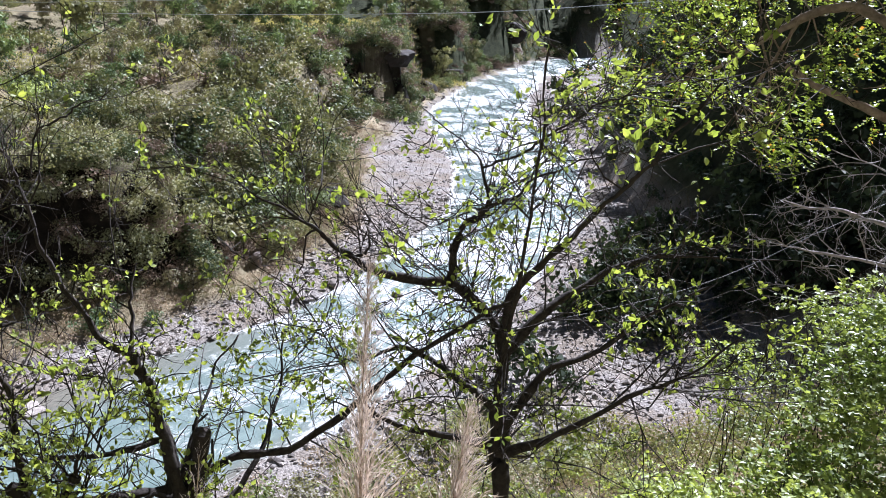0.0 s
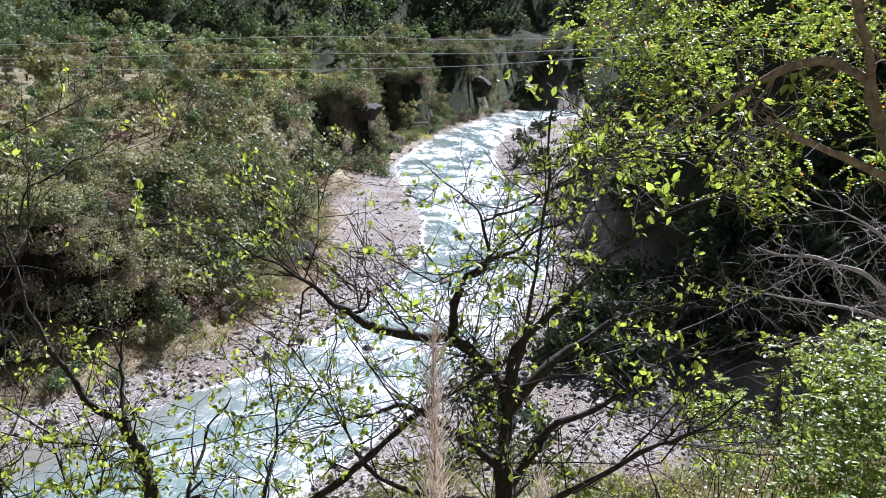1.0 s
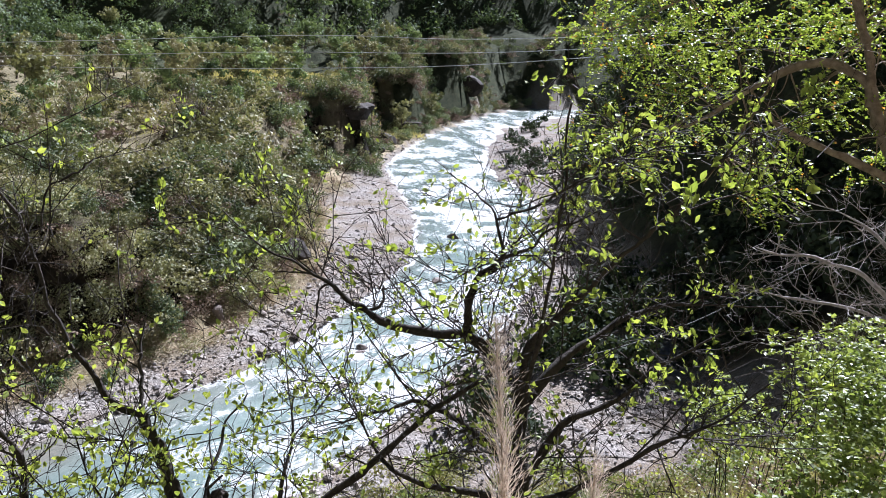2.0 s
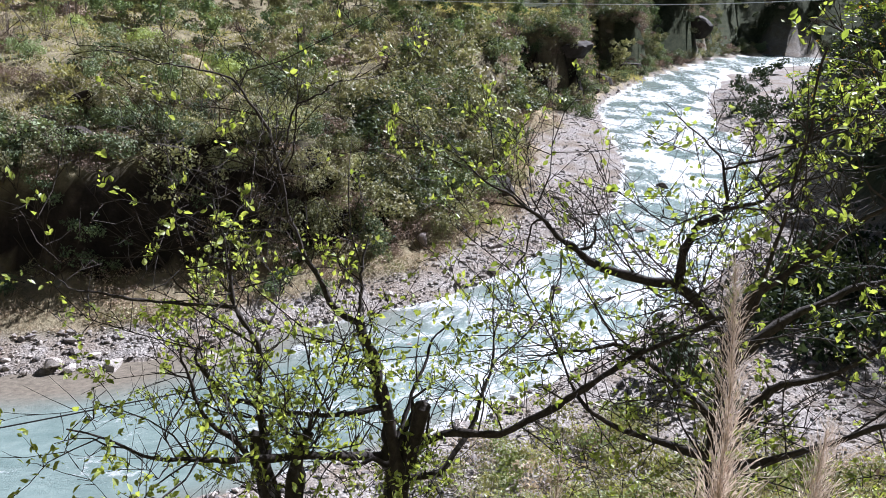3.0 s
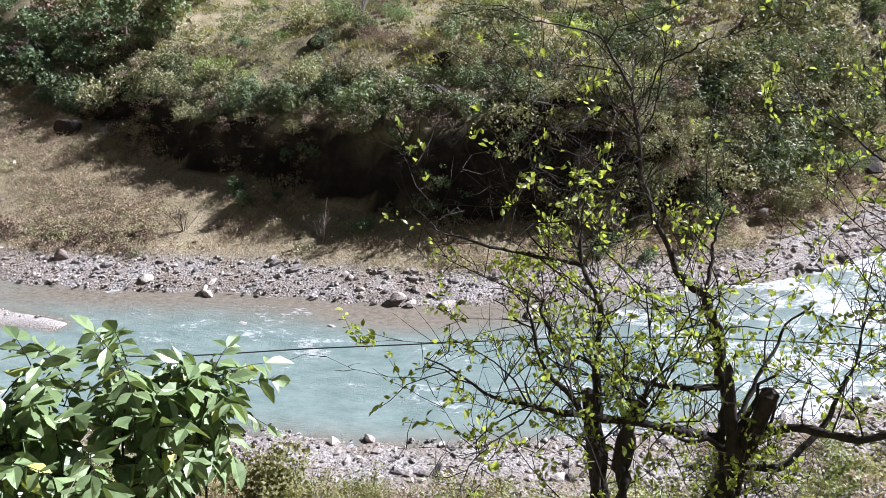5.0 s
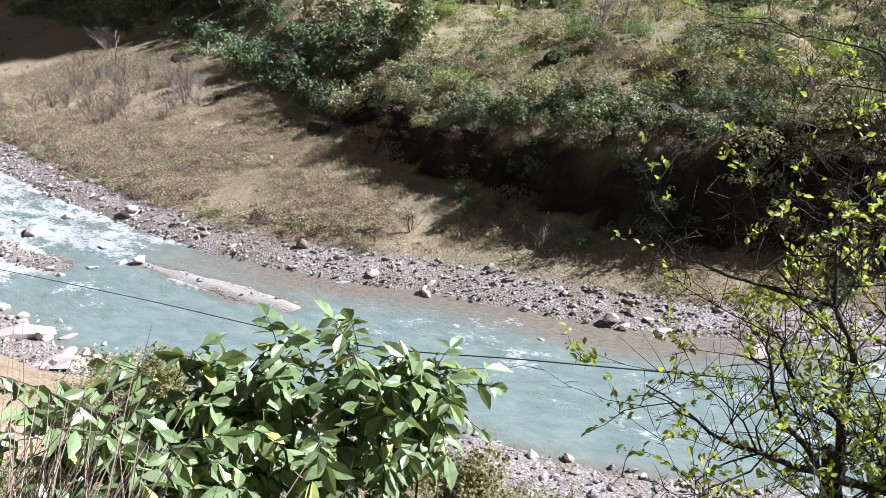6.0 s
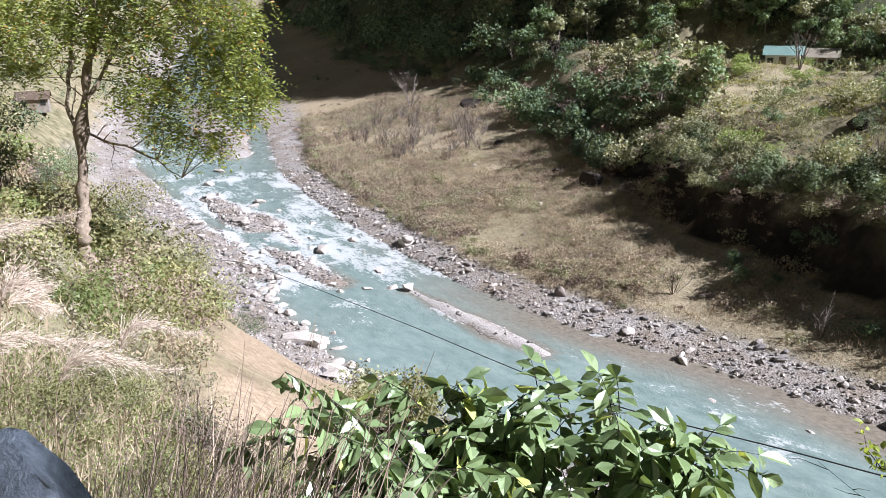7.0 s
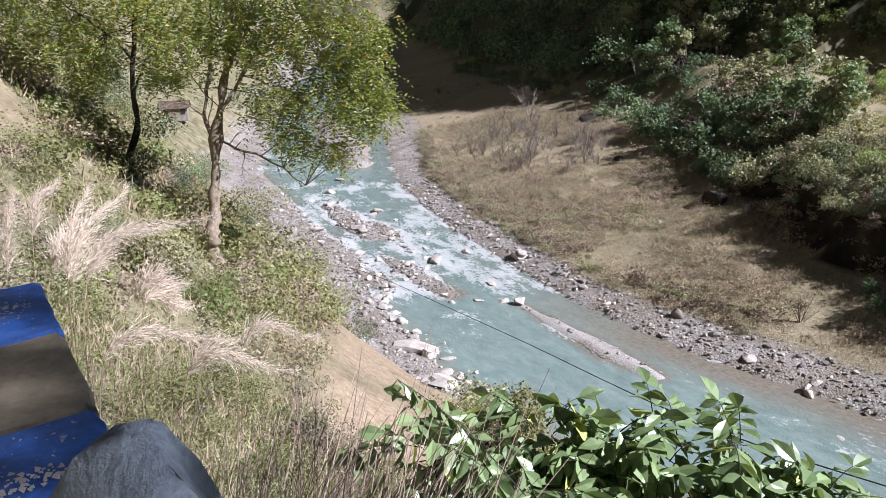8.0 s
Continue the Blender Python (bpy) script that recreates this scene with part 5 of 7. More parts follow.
TREE_C.append(("limb", [(5.83, 6.61, 19.81, 0.03), (5.76, 6.77, 19.45, 0.02), (5.64, 6.83, 19.15, 0.012), (5.4, 6.94, 18.66, 0.006)]))
TREE_L = []
TREE_L.append(("trunk", [(-20.44, 1.96, 14.46, 0.24), (-20.59, 2.09, 15.13, 0.22), (-20.81, 2.3, 16.28, 0.2), (-20.98, 2.64, 17.82, 0.17), (-21.02, 3, 19.06, 0.13), (-21, 3.24, 20.28, 0.1), (-20.81, 3.55, 22.34, 0.05)]))
TREE_L.append(("limb", [(-20.87, 2.38, 16.68, 0.1), (-21, 2.19, 17.5, 0.08), (-21.26, 2.36, 18.25, 0.06), (-21.49, 2.57, 19.14, 0.05), (-21.56, 2.75, 20.84, 0.03)]))
TREE_L.append(("limb", [(-20.96, 2.6, 17.54, 0.09), (-20.96, 3.07, 18.22, 0.07), (-20.73, 3.53, 18.91, 0.05), (-20.25, 4.48, 19.43, 0.03), (-19.69, 5.5, 19.8, 0.015)]))
TREE_L.append(("limb", [(-21.02, 2.83, 18.52, 0.07), (-20.98, 3.35, 19.46, 0.05), (-20.89, 3.86, 20.53, 0.03), (-20.43, 4.72, 21.8, 0.015)]))
TREE_L.append(("limb", [(-20.89, 2.4, 16.85, 0.06), (-20.54, 3.12, 16.54, 0.045), (-20.12, 3.86, 16.09, 0.03), (-19.83, 4.34, 15.65, 0.015)]))
TREE_L2 = []
TREE_L2.append(("trunk", [(-23.79, 0.01, 15.21, 0.17), (-23.92, 0.23, 15.9, 0.16), (-24.09, 0.65, 17.2, 0.13), (-24.21, 0.72, 18.6, 0.11), (-24.24, 1.01, 19.95, 0.09), (-24.07, 1.5, 22.53, 0.05)]))
TREE_L2.append(("limb", [(-24.17, 0.71, 17.98, 0.06), (-24.21, 1.35, 19.18, 0.045), (-24.17, 2.07, 20.07, 0.03), (-24.09, 2.51, 21.25, 0.015)]))
TREE_L2.append(("limb", [(-24.22, 0.79, 18.75, 0.06), (-24.25, 0.23, 19.53, 0.045), (-24.25, -0.52, 20.14, 0.03), (-24.22, -1.11, 20.73, 0.015)]))
CROWN_C = [(4.87, 8.47, 20.27, 0.52), (5.36, 8.18, 20.35, 0.66), (5.83, 7.63, 20.24, 0.61), (6.25, 7.04, 20.32, 0.47), (6.22, 6.25, 19.72, 0.34), (5.09, 7.88, 19.72, 0.57), (5.54, 7.34, 19.76, 0.42), (4.56, 8.13, 19.09, 0.4), (4.85, 7.7, 18.86, 0.46), (5.32, 7.45, 19.23, 0.42), (5.82, 6.55, 19.07, 0.37), (5.92, 6.24, 19.45, 0.33), (5.61, 6.66, 18.73, 0.31), (5.84, 6.32, 18.67, 0.28)]
# Last five clumps are unseen, added overhead to shade the parapet.
CROWN_C += [(6.23, 6.24, 20.42, 0.31), (5.32, 8.13, 21.14, 0.7), (5.87, 7.27, 21.1, 0.67), (6.25, 6.41, 21.16, 0.57), (6.6, 5.9, 19.6, 0.4), (6.7, 6.6, 20.3, 0.5), (7, 6.2, 19, 0.4), (3.95, 5.5, 25.4, 0.85), (4.5, 5.9, 26.2, 0.8), (3.5, 5.2, 24.8, 0.75), (4.6, 6.2, 24.8, 0.7), (3.8, 5.7, 26.2, 0.75)]
CROWN_L = [(-20.66, 3.98, 19.31, 1.28), (-20.03, 4.99, 19.41, 1.18), (-19.57, 5.75, 18.57, 0.95), (-19.24, 5.8, 17.55, 0.8), (-19.85, 4.9, 17.91, 1.03), (-20.27, 3.91, 17.87, 0.89), (-19.52, 5.08, 16.62, 0.51), (-19.34, 5.96, 19.52, 0.87), (-21.02, 3.12, 19.88, 1.22), (-21.15, 2.05, 19.38, 1.14), (-20.69, 3.74, 21.05, 1.51), (-19.9, 5.37, 21.12, 1.48), (-19, 6.34, 17.88, 0.43), (-19.98, 4.19, 16.88, 0.59)]
CROWN_L2 = [(-24.25, 0.63, 19.81, 1.39), (-24.17, 1.95, 20.37, 1.48), (-24.74, -0.77, 19.56, 1.24), (-24.71, -1.5, 20.18, 1.24), (-24.52, -0.33, 18.64, 0.79), (-24.17, 1.57, 18.55, 0.78), (-24.18, 0.68, 21.7, 1.91), (-24.67, -1.26, 21.59, 1.77)]


def crooked(line, rng, amount):
    """A limb is never quite straight: small kinks along it, none at its foot."""
    w = rng.normal(size=(len(line), 3))
    w[1:-1] = (w[:-2] + w[1:-1] + w[2:]) / 2
    line = line.copy()
    line[1:, :3] += w[1:] * amount
    return line


def twigs_on(lines, rng, per_metre, length, thick, up=0.5, levels=2, out=None, kink=0.1):
    """Side twigs along the lines (x, y, z, r); returns tube pieces and the tips with their directions."""
    pieces, tips = [], []
    for line in lines:
        seg = np.linalg.norm(np.diff(line[:, :3], axis=0), axis=1)
        n = rng.poisson(seg.sum() * per_metre)
        for _ in range(n):
            i = min(int(rng.uniform(0.12, 1.0) * (len(line) - 1)), len(line) - 2)
            t = rng.uniform()
            a = line[i, :3] * (1 - t) + line[i + 1, :3] * t
            fwd = unit(line[i + 1, :3] - line[i, :3])
            d = unit(0.55 * fwd + rng.normal(size=3) * 0.75 + [0, 0, up])
            ln = length * rng.choice([0.35, 0.6, 0.9, 1.5]) * rng.uniform(0.8, 1.2)
            steps = 4 if levels > 2 else 3 if levels > 1 else 2
            pts = [a]
            for _ in range(steps):
                d = unit(d + rng.normal(size=3) * kink * 2.2 + [0, 0, 0.06 * up])
                pts.append(pts[-1] + d * ln / steps)
            r0 = max(min(thick, 0.7 * line[i, 3]), 0.0026)
            tw = np.c_[np.array(pts), np.linspace(r0, r0 * 0.35, steps + 1)]
            pieces.append(tube(tw[:, :3], tw[:, 3], 3))
            tips.append((tw[-1, :3], d))
            tips.append((tw[rng.integers(1, steps), :3], unit(d + rng.normal(size=3) * 0.8)))
            if levels > 1:
                p2, t2 = twigs_on([tw], rng, per_metre * 1.35, length * 0.5, r0 * 0.6, up, levels - 1, out, kink)
                pieces += p2
                tips += t2
    return pieces, tips


def to_ground(line):
    """Carries the foot of a stem down into the earth."""
    x, y, z, r = line[0]
    g = ground_z(x, y)
    return [(x + 0.02, y + 0.03, g - 0.25, r * 1.35), (x + 0.01, y, 0.5 * (g + z), r * 1.15)] + list(line) if z > g + 0.1 else list(line)


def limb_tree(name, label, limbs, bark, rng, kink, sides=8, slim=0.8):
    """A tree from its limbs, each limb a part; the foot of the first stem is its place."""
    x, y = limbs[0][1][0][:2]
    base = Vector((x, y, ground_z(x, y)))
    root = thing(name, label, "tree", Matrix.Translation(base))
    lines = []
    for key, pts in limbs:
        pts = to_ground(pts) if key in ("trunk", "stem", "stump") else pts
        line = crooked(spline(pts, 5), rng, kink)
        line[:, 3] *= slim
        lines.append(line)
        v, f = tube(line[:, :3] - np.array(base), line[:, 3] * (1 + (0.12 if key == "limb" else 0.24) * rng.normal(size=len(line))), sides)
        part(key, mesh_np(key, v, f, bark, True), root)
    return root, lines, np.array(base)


def add_twigs(root, base, pieces, bark, name="branchwork"):
    v, f = joined(pieces)
    part(name, mesh_np(name, v - base, f, bark), root)


def budding_tree(name, label, limbs, bark, rng, per_metre, share, bare_over=99.0):
    """Half-bare tree with tufts of fresh leaves at the ends of its twigs."""
    root, lines, base = limb_tree(name, label, limbs, bark, rng, 0.01, 8, 0.7)
    pieces, tips = twigs_on(lines, rng, per_metre, 0.7, 0.0065, 0.3, 3, None, 0.13)
    add_twigs(root, base, pieces, bark)
    p, d = [], []
    for tip, way in tips:
        if rng.uniform() < share * (0.16 if tip[2] > bare_over else 1.0):
            for k in range(rng.integers(7, 14)):
                p.append(tip - way * (0.0 if k < 3 else rng.uniform(0.02, 0.22)) + rng.normal(size=3) * 0.012)
                d.append(way * 0.8 + rng.normal(size=3) * 0.75 + [0, 0, 0.35])
    v, f = leaves(np.array(p) - base, np.array(d), rng.uniform(0.024, 0.052, len(p)), BLADE, rng, up=(0, 0, 0.8), wide=1.15)
    part("foliage", mesh_np("foliage", v, f, YOUNG), root, "tufts of fresh yellow-green leaves")
    return root


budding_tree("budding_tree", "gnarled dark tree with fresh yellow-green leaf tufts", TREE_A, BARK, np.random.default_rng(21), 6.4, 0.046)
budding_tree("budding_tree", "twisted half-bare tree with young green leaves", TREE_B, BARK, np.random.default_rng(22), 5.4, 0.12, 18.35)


def budding_bush(x, y, high, n, rng, share=0.045):
    """Many thin crooked stems from one stool, with fresh leaves."""
    g = ground_z(x, y)
    base = np.array([x, y, g])
    root = thing("budding_bush", "twiggy bush with fresh green leaves below the road", "bush", Matrix.Translation(base), "budding bushes")
    lines = []
    for _ in range(n):
        w = unit(rng.normal(size=3) * [0.75, 0.75, 0] + [0, 0, 1])
        h = high * rng.uniform(0.6, 1.15)
        pts = [(*(base + [rng.normal() * 0.08, rng.normal() * 0.08, -0.1]), 0.016)]
        for k in range(1, 5):
            w = unit(w + rng.normal(size=3) * 0.34)
            pts.append((*(np.array(pts[-1][:3]) + w * h / 4), 0.016 * (1 - 0.2 * k)))
        line = crooked(spline(pts, 4), rng, 0.01)
        lines.append(line)
        v, f = tube(line[:, :3] - base, line[:, 3], 5)
        part("stem", mesh_np("stem", v, f, BARK), root)
    pieces, tips = twigs_on(lines, rng, 7.5, 0.7, 0.006, 0.2, 2, None, 0.14)
    add_twigs(root, base, pieces, BARK)
    p, d = [], []
    for tip, way in tips:
        if rng.uniform() < share:
            for k in range(rng.integers(7, 14)):
                p.append(tip - way * (0.0 if k < 3 else rng.uniform(0.02, 0.22)) + rng.normal(size=3) * 0.012)
                d.append(way * 0.8 + rng.normal(size=3) * 0.75 + [0, 0, 0.3])
    v, f = leaves(np.array(p) - base, np.array(d), rng.uniform(0.024, 0.052, len(p)), BLADE, rng, up=(0, 0, 0.8), wide=1.15)
    part("foliage", mesh_np("foliage", v, f, YOUNG), root, "fresh yellow-green leaves")


def stump(x, y, top, r, rng):
    """Gnarled stub of an old trunk with a broken end."""
    g = ground_z(x, y)
    pts = [(x, y, g - 0.2, r * 1.5), (x + rng.normal() * 0.05, y, g + (top - g) * 0.4, r), (x + rng.normal() * 0.1, y + rng.normal() * 0.08, g + (top - g) * 0.75, r * 1.15), (x + rng.normal() * 0.16, y, top, r * 0.9)]
    line = crooked(spline(pts, 6), rng, 0.02)
    v, f = tube(line[:, :3], line[:, 3] * (1 + 0.2 * rng.normal(size=len(line))), 10)
    root = thing("stump", "gnarled dark broken tree stump among the twigs", "stump", pose(x, y, g), "old stumps")
    off = np.array([x, y, g])
    part("trunk", mesh_np("trunk", v - off, f, BARK, True), root)
    cap = line[-1, :3] + 0.0 * v[-10:]
    k = len(v) - 10
    part("broken_end", mesh_np("broken_end", np.vstack([v[k:], cap[:1] + [0, 0, 0.03]]) - off, np.array([(i, (i + 1) % 10, 10) for i in range(10)]), BARK), root)
    for _ in range(3):
        a = line[rng.integers(8, len(line) - 2), :3]
        w = unit(rng.normal(size=3) * [1, 0.6, 0.3] + [0, 0, 0.3])
        side = np.array([a + w * t * 0.35 + rng.normal(size=3) * 0.03 * t + [0, 0, 0.12 * t * t] for t in np.linspace(0, 1, 6)])
        v, f = tube(side, np.linspace(r * 0.5, r * 0.15, 6), 6)
        part("limb", mesh_np("limb", v - off, f, BARK, True), root)


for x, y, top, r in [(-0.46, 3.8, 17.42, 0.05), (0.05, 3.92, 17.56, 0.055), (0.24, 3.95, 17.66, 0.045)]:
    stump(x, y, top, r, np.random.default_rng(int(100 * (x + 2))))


bb = np.random.default_rng(25)
STOOLS = [(0.6, 5.2, 2.6, 7), (1.4, 5.4, 2.9, 8), (2.4, 5.2, 3.1, 9), (3.2, 5.0, 3.2, 9), (3.9, 4.6, 3.0, 9), (2.9, 6.0, 3.6, 9), (4.6, 5.6, 3.4, 9), (-0.4, 5.6, 2.2, 7), (-1.2, 5.0, 1.9, 7), (-1.9, 4.6, 1.7, 6), (1.9, 3.6, 1.8, 6), (5.4, 4.8, 2.6, 7), (0.9, 4.3, 1.9, 7), (-0.6, 4.3, 1.5, 6)]
STOOLS += [(0.75, 3.75, 1.2, 8), (-0.9, 3.7, 1.0, 8), (1.35, 3.9, 1.3, 8), (0.1, 4.1, 1.2, 8), (1.7, 4.2, 1.5, 8), (2.4, 4.0, 1.6, 8), (-0.2, 4.9, 1.4, 8), (0.6, 4.8, 1.4, 8), (-1.5, 4.0, 1.5, 6), (0.5, 6.2, 2.6, 7), (1.9, 6.4, 3.0, 8), (0.2, 4.6, 1.7, 6), (3.4, 3.8, 2.2, 7), (6.6, 6.6, 3.0, 8), (0.3, 3.5, 1.3, 6), (1.0, 3.3, 1.3, 6), (2.6, 3.6, 1.6, 6), (2.9, 4.3, 1.9, 6), (3.6, 4.3, 2.1, 6), (2.2, 4.5, 1.9, 6), (-0.2, 3.4, 1.2, 6), (1.6, 4.7, 2.0, 6)]
STOOLS += [(2.3, 3.95, 1.9, 9), (1.75, 3.85, 1.5, 9), (2.65, 4.1, 2.0, 9), (2.1, 4.3, 2.1, 9), (2.45, 4.6, 2.3, 9)]
for x, y, h, n in STOOLS:
    h = min(h, max(0.6, (17.75 - ground_z(x, y)) / 1.1)) if x < 1.1 else h
    budding_bush(x, y, h, n + 3 if 0 < x < 4 else n, bb, 0.12 if x < 1.1 or n == 6 else 0.1)


def leaf_sprays(clumps, rng, per_clump, leaf, rachis, n_leaf, flat=0.75, hang=0.25):
    """Feathered leaves on thin stalks that fill the clumps (x, y, z, r)."""
    p, d, stalks = [], [], []
    for cx, cy, cz, r in clumps:
        for _ in range(int(per_clump * (r / 0.5) ** 2 * (0.6 if r > 1 else 1)) + 4):
            a = np.array([cx, cy, cz]) + unit(rng.normal(size=3)) * r * rng.uniform(0.3, 1.1) ** 0.7 * [1, 1, flat]
            w = unit(rng.normal(size=3) * [1, 1, 0.45] + [0, 0, -hang])
            b = a + w * rachis * rng.uniform(0.6, 1.3)
            stalks.append((a, b))
            side = unit(np.cross(w, [0.1, 0.05, 1]))
            for t in np.linspace(0.15, 1, n_leaf):
                for s in (-1, 1):
                    p.append(a + (b - a) * t + [0, 0, -0.25 * rachis * t * t])
                    d.append(side * s + 0.5 * w + rng.normal(size=3) * 0.25)
    return np.array(p), np.array(d), stalks


def crown_tree(name, label, limbs, crown, bark, leaf_mat, rng, per_clump, leaf, rachis, n_leaf, twig_len, twig_thick, kink, slim=1.0, hang=0.25, wide=1.25):
    root, lines, base = limb_tree(name, label, limbs, bark, rng, kink, 9, slim)
    pieces, _ = twigs_on(lines[1:] + [lines[0][len(lines[0]) // 2:]], rng, 3.0 / twig_len, twig_len, twig_thick, 0.3, 2)
    p, d, stalks = leaf_sprays(crown, rng, per_clump, leaf, rachis, n_leaf, 0.75, hang)
    ends = np.concatenate([ln[len(ln) // 3:, :3] for ln in lines])
    for cx, cy, cz, r in crown:
        c = np.array([cx, cy, cz])
        a = ends[np.argmin(np.linalg.norm(ends - c, axis=1))]
        for _ in range(3):
            b = c + rng.normal(size=3) * r * 0.4
            ln = spline([a, 0.5 * (a + b) + rng.normal(size=3) * 0.15 * r, b], 4)
            pieces.append(tube(ln, np.linspace(twig_thick, twig_thick * 0.3, len(ln)), 4))
    add_twigs(root, base, pieces, bark)
    v, f = leaves(p - base, d, leaf * rng.uniform(0.7, 1.3, len(p)), RHOMB, rng, up=(0, 0, 0.9), wide=wide)
    part("foliage", mesh_np("foliage", v, f, leaf_mat), root, "feathery yellow-green foliage")
    return root


crown_tree("tree", "tall tree with an arching pale limb and yellow-green feathery leaves", TREE_C, CROWN_C, PALE_BARK, AUTUMN, np.random.default_rng(31), 74, 0.038, 0.24, 8, 0.7, 0.01, 0.012, 0.75)
crown_tree("tree", "pale-barked tree with sunlit yellow-green foliage above the river", TREE_L, CROWN_L, PALE_BARK, GOLDEN, np.random.default_rng(32), 64, 0.105, 0.55, 6, 1.2, 0.02, 0.03, 0.62, 0.8, 0.75)
crown_tree("tree", "slender crooked tree with green foliage on the roadside slope", TREE_L2, CROWN_L2, BARK, GOLDEN, np.random.default_rng(33), 60, 0.105, 0.55, 6, 1.2, 0.02, 0.03, 0.62, 0.8, 0.75)


def bare_tree(rng):
    """Pale leafless tree: limbs fan out from a leaning trunk into fine twigs."""
    foot = (12.6, 7.2)
    limbs = [("trunk", [(12.6, 7.2, 14.0, 0.11), (11.9, 7.9, 15.2, 0.1), (11.3, 8.5, 15.9, 0.085), (10.8, 8.9, 16.3, 0.065)]),
             ("limb", [(10.8, 8.9, 16.3, 0.055), (10.3, 9.3, 16.7, 0.045), (9.8, 9.7, 16.9, 0.035), (8.9, 10.0, 17.0, 0.015)]),
             ("limb", [(11.3, 8.5, 15.9, 0.05), (10.3, 9.0, 16.1, 0.04), (9.3, 9.4, 16.3, 0.025), (8.4, 9.8, 16.4, 0.01)]),
             ("limb", [(11.6, 8.2, 15.5, 0.045), (10.6, 8.7, 15.6, 0.035), (9.5, 9.1, 15.7, 0.02), (8.7, 9.4, 15.6, 0.01)]),
             ("limb", [(10.8, 8.9, 16.3, 0.05), (10.9, 9.2, 17.0, 0.04), (10.5, 9.8, 17.5, 0.02), (9.9, 10.3, 17.7, 0.01)]),
             ("limb", [(11.3, 8.5, 15.9, 0.05), (11.7, 8.9, 16.7, 0.04), (11.9, 9.4, 17.3, 0.02), (11.6, 9.9, 17.7, 0.01)])]
    root, lines, base = limb_tree("bare_tree", "leafless pale grey tree with tangled twigs in the shade", limbs, GREY_BARK, rng, 0.03)
    pieces, _ = twigs_on(lines, rng, 4.5, 1.0, 0.014, 0.15, 3, None, 0.16)
    add_twigs(root, base, pieces, GREY_BARK)


bare_tree(np.random.default_rng(41))


def glossy_shrub(rng):
    """Broad shrub with big pinnate leaves: each spray a drooping stalk with paired blades."""
    clumps = [(-2.86, 1.0, 18.36, 0.13), (-2.86, 1.25, 18.33, 0.15), (-2.8, 1.47, 18.34, 0.15), (-2.69, 1.71, 18.3, 0.15), (-2.55, 1.88, 18.28, 0.15), (-2.38, 2.1, 18.3, 0.14),
              (-2.2, 2.21, 18.22, 0.11), (-2.1, 2.28, 18.2, 0.08), (-2.66, 1.22, 18.18, 0.2), (-2.56, 1.55, 18.12, 0.24), (-2.35, 1.83, 18.12, 0.24), (-2.15, 2.03, 18.1, 0.2),
              (-2.6, 1.04, 18.12, 0.18), (-2.4, 1.55, 17.95, 0.28), (-2.15, 1.85, 17.92, 0.24), (-2.75, 1.3, 17.85, 0.25)]
    base = np.array([-2.75, 2.0, ground_z(-2.75, 2.0)])
    root = thing("shrub", "leafy shrub with large glossy dark green leaves at the road edge", "shrub", Matrix.Translation(base))
    stalks, p, d, sz = [], [], [], []
    for cx, cy, cz, r in clumps:
        c = np.array([cx, cy, cz - 0.17])
        ln = spline([base + rng.normal(size=3) * [0.1, 0.1, 0], 0.5 * (base + c) + rng.normal(size=3) * 0.08, c], 5)
        stalks.append(tube(ln, np.linspace(0.012, 0.005, len(ln)), 5))
        for _ in range(int((11 + 62 * r) * (1.35 if cz > 18.17 else 0.7))):
            a = c + unit(rng.normal(size=3)) * r * rng.uniform(0.2, 0.9)
            w = unit(unit(a - c + 1e-3) * 0.8 + rng.normal(size=3) * 0.55 - [0, 0, 0.1])
            length = rng.uniform(0.12, 0.3)
            pts = [a + w * length * t + np.array([0, 0, -0.35 * length * t * t]) for t in np.linspace(0, 1, 5)]
            stalks.append(tube(np.array(pts), np.linspace(0.003, 0.0015, 5), 4))
            side = unit(np.cross(w, [0.05, 0.02, 1]))
            for i in range(1, 5):
                for s in (-1, 1):
                    p.append(pts[i])
                    d.append(side * s + 0.7 * w + [0, 0, -0.9] + rng.normal(size=3) * 0.4)
                    sz.append(rng.uniform(0.065, 0.13))
            p.append(pts[-1])
            d.append(w + [0, 0, -0.7])
            sz.append(rng.uniform(0.1, 0.15))
    tipline = spline([(-2.45, 1.2, 18.2), (-2.6, 1.06, 18.4), (-2.72, 0.94, 18.52), (-2.8, 0.84, 18.6)], 4)
    stalks.append(tube(tipline, np.linspace(0.004, 0.002, len(tipline)), 4))
    for q in tipline[3:]:
        for s in (-1, 1):
            p.append(q)
            d.append(np.array([0.5 * s, 0.35 * s, -0.75]))
            sz.append(0.085)
    sv, sf = joined(stalks)
    part("branchwork", mesh_np("branchwork", sv - base, sf, BARK), root)
    v, f = leaves(np.array(p) - base, np.array(d), np.array(sz), BLADE, rng, up=(0.5, 0.3, 1.1), wide=0.95)
    part("foliage", mesh_np("foliage", v, f, GLOSSY, False), root, "large glossy green leaves")


glossy_shrub(np.random.default_rng(51))


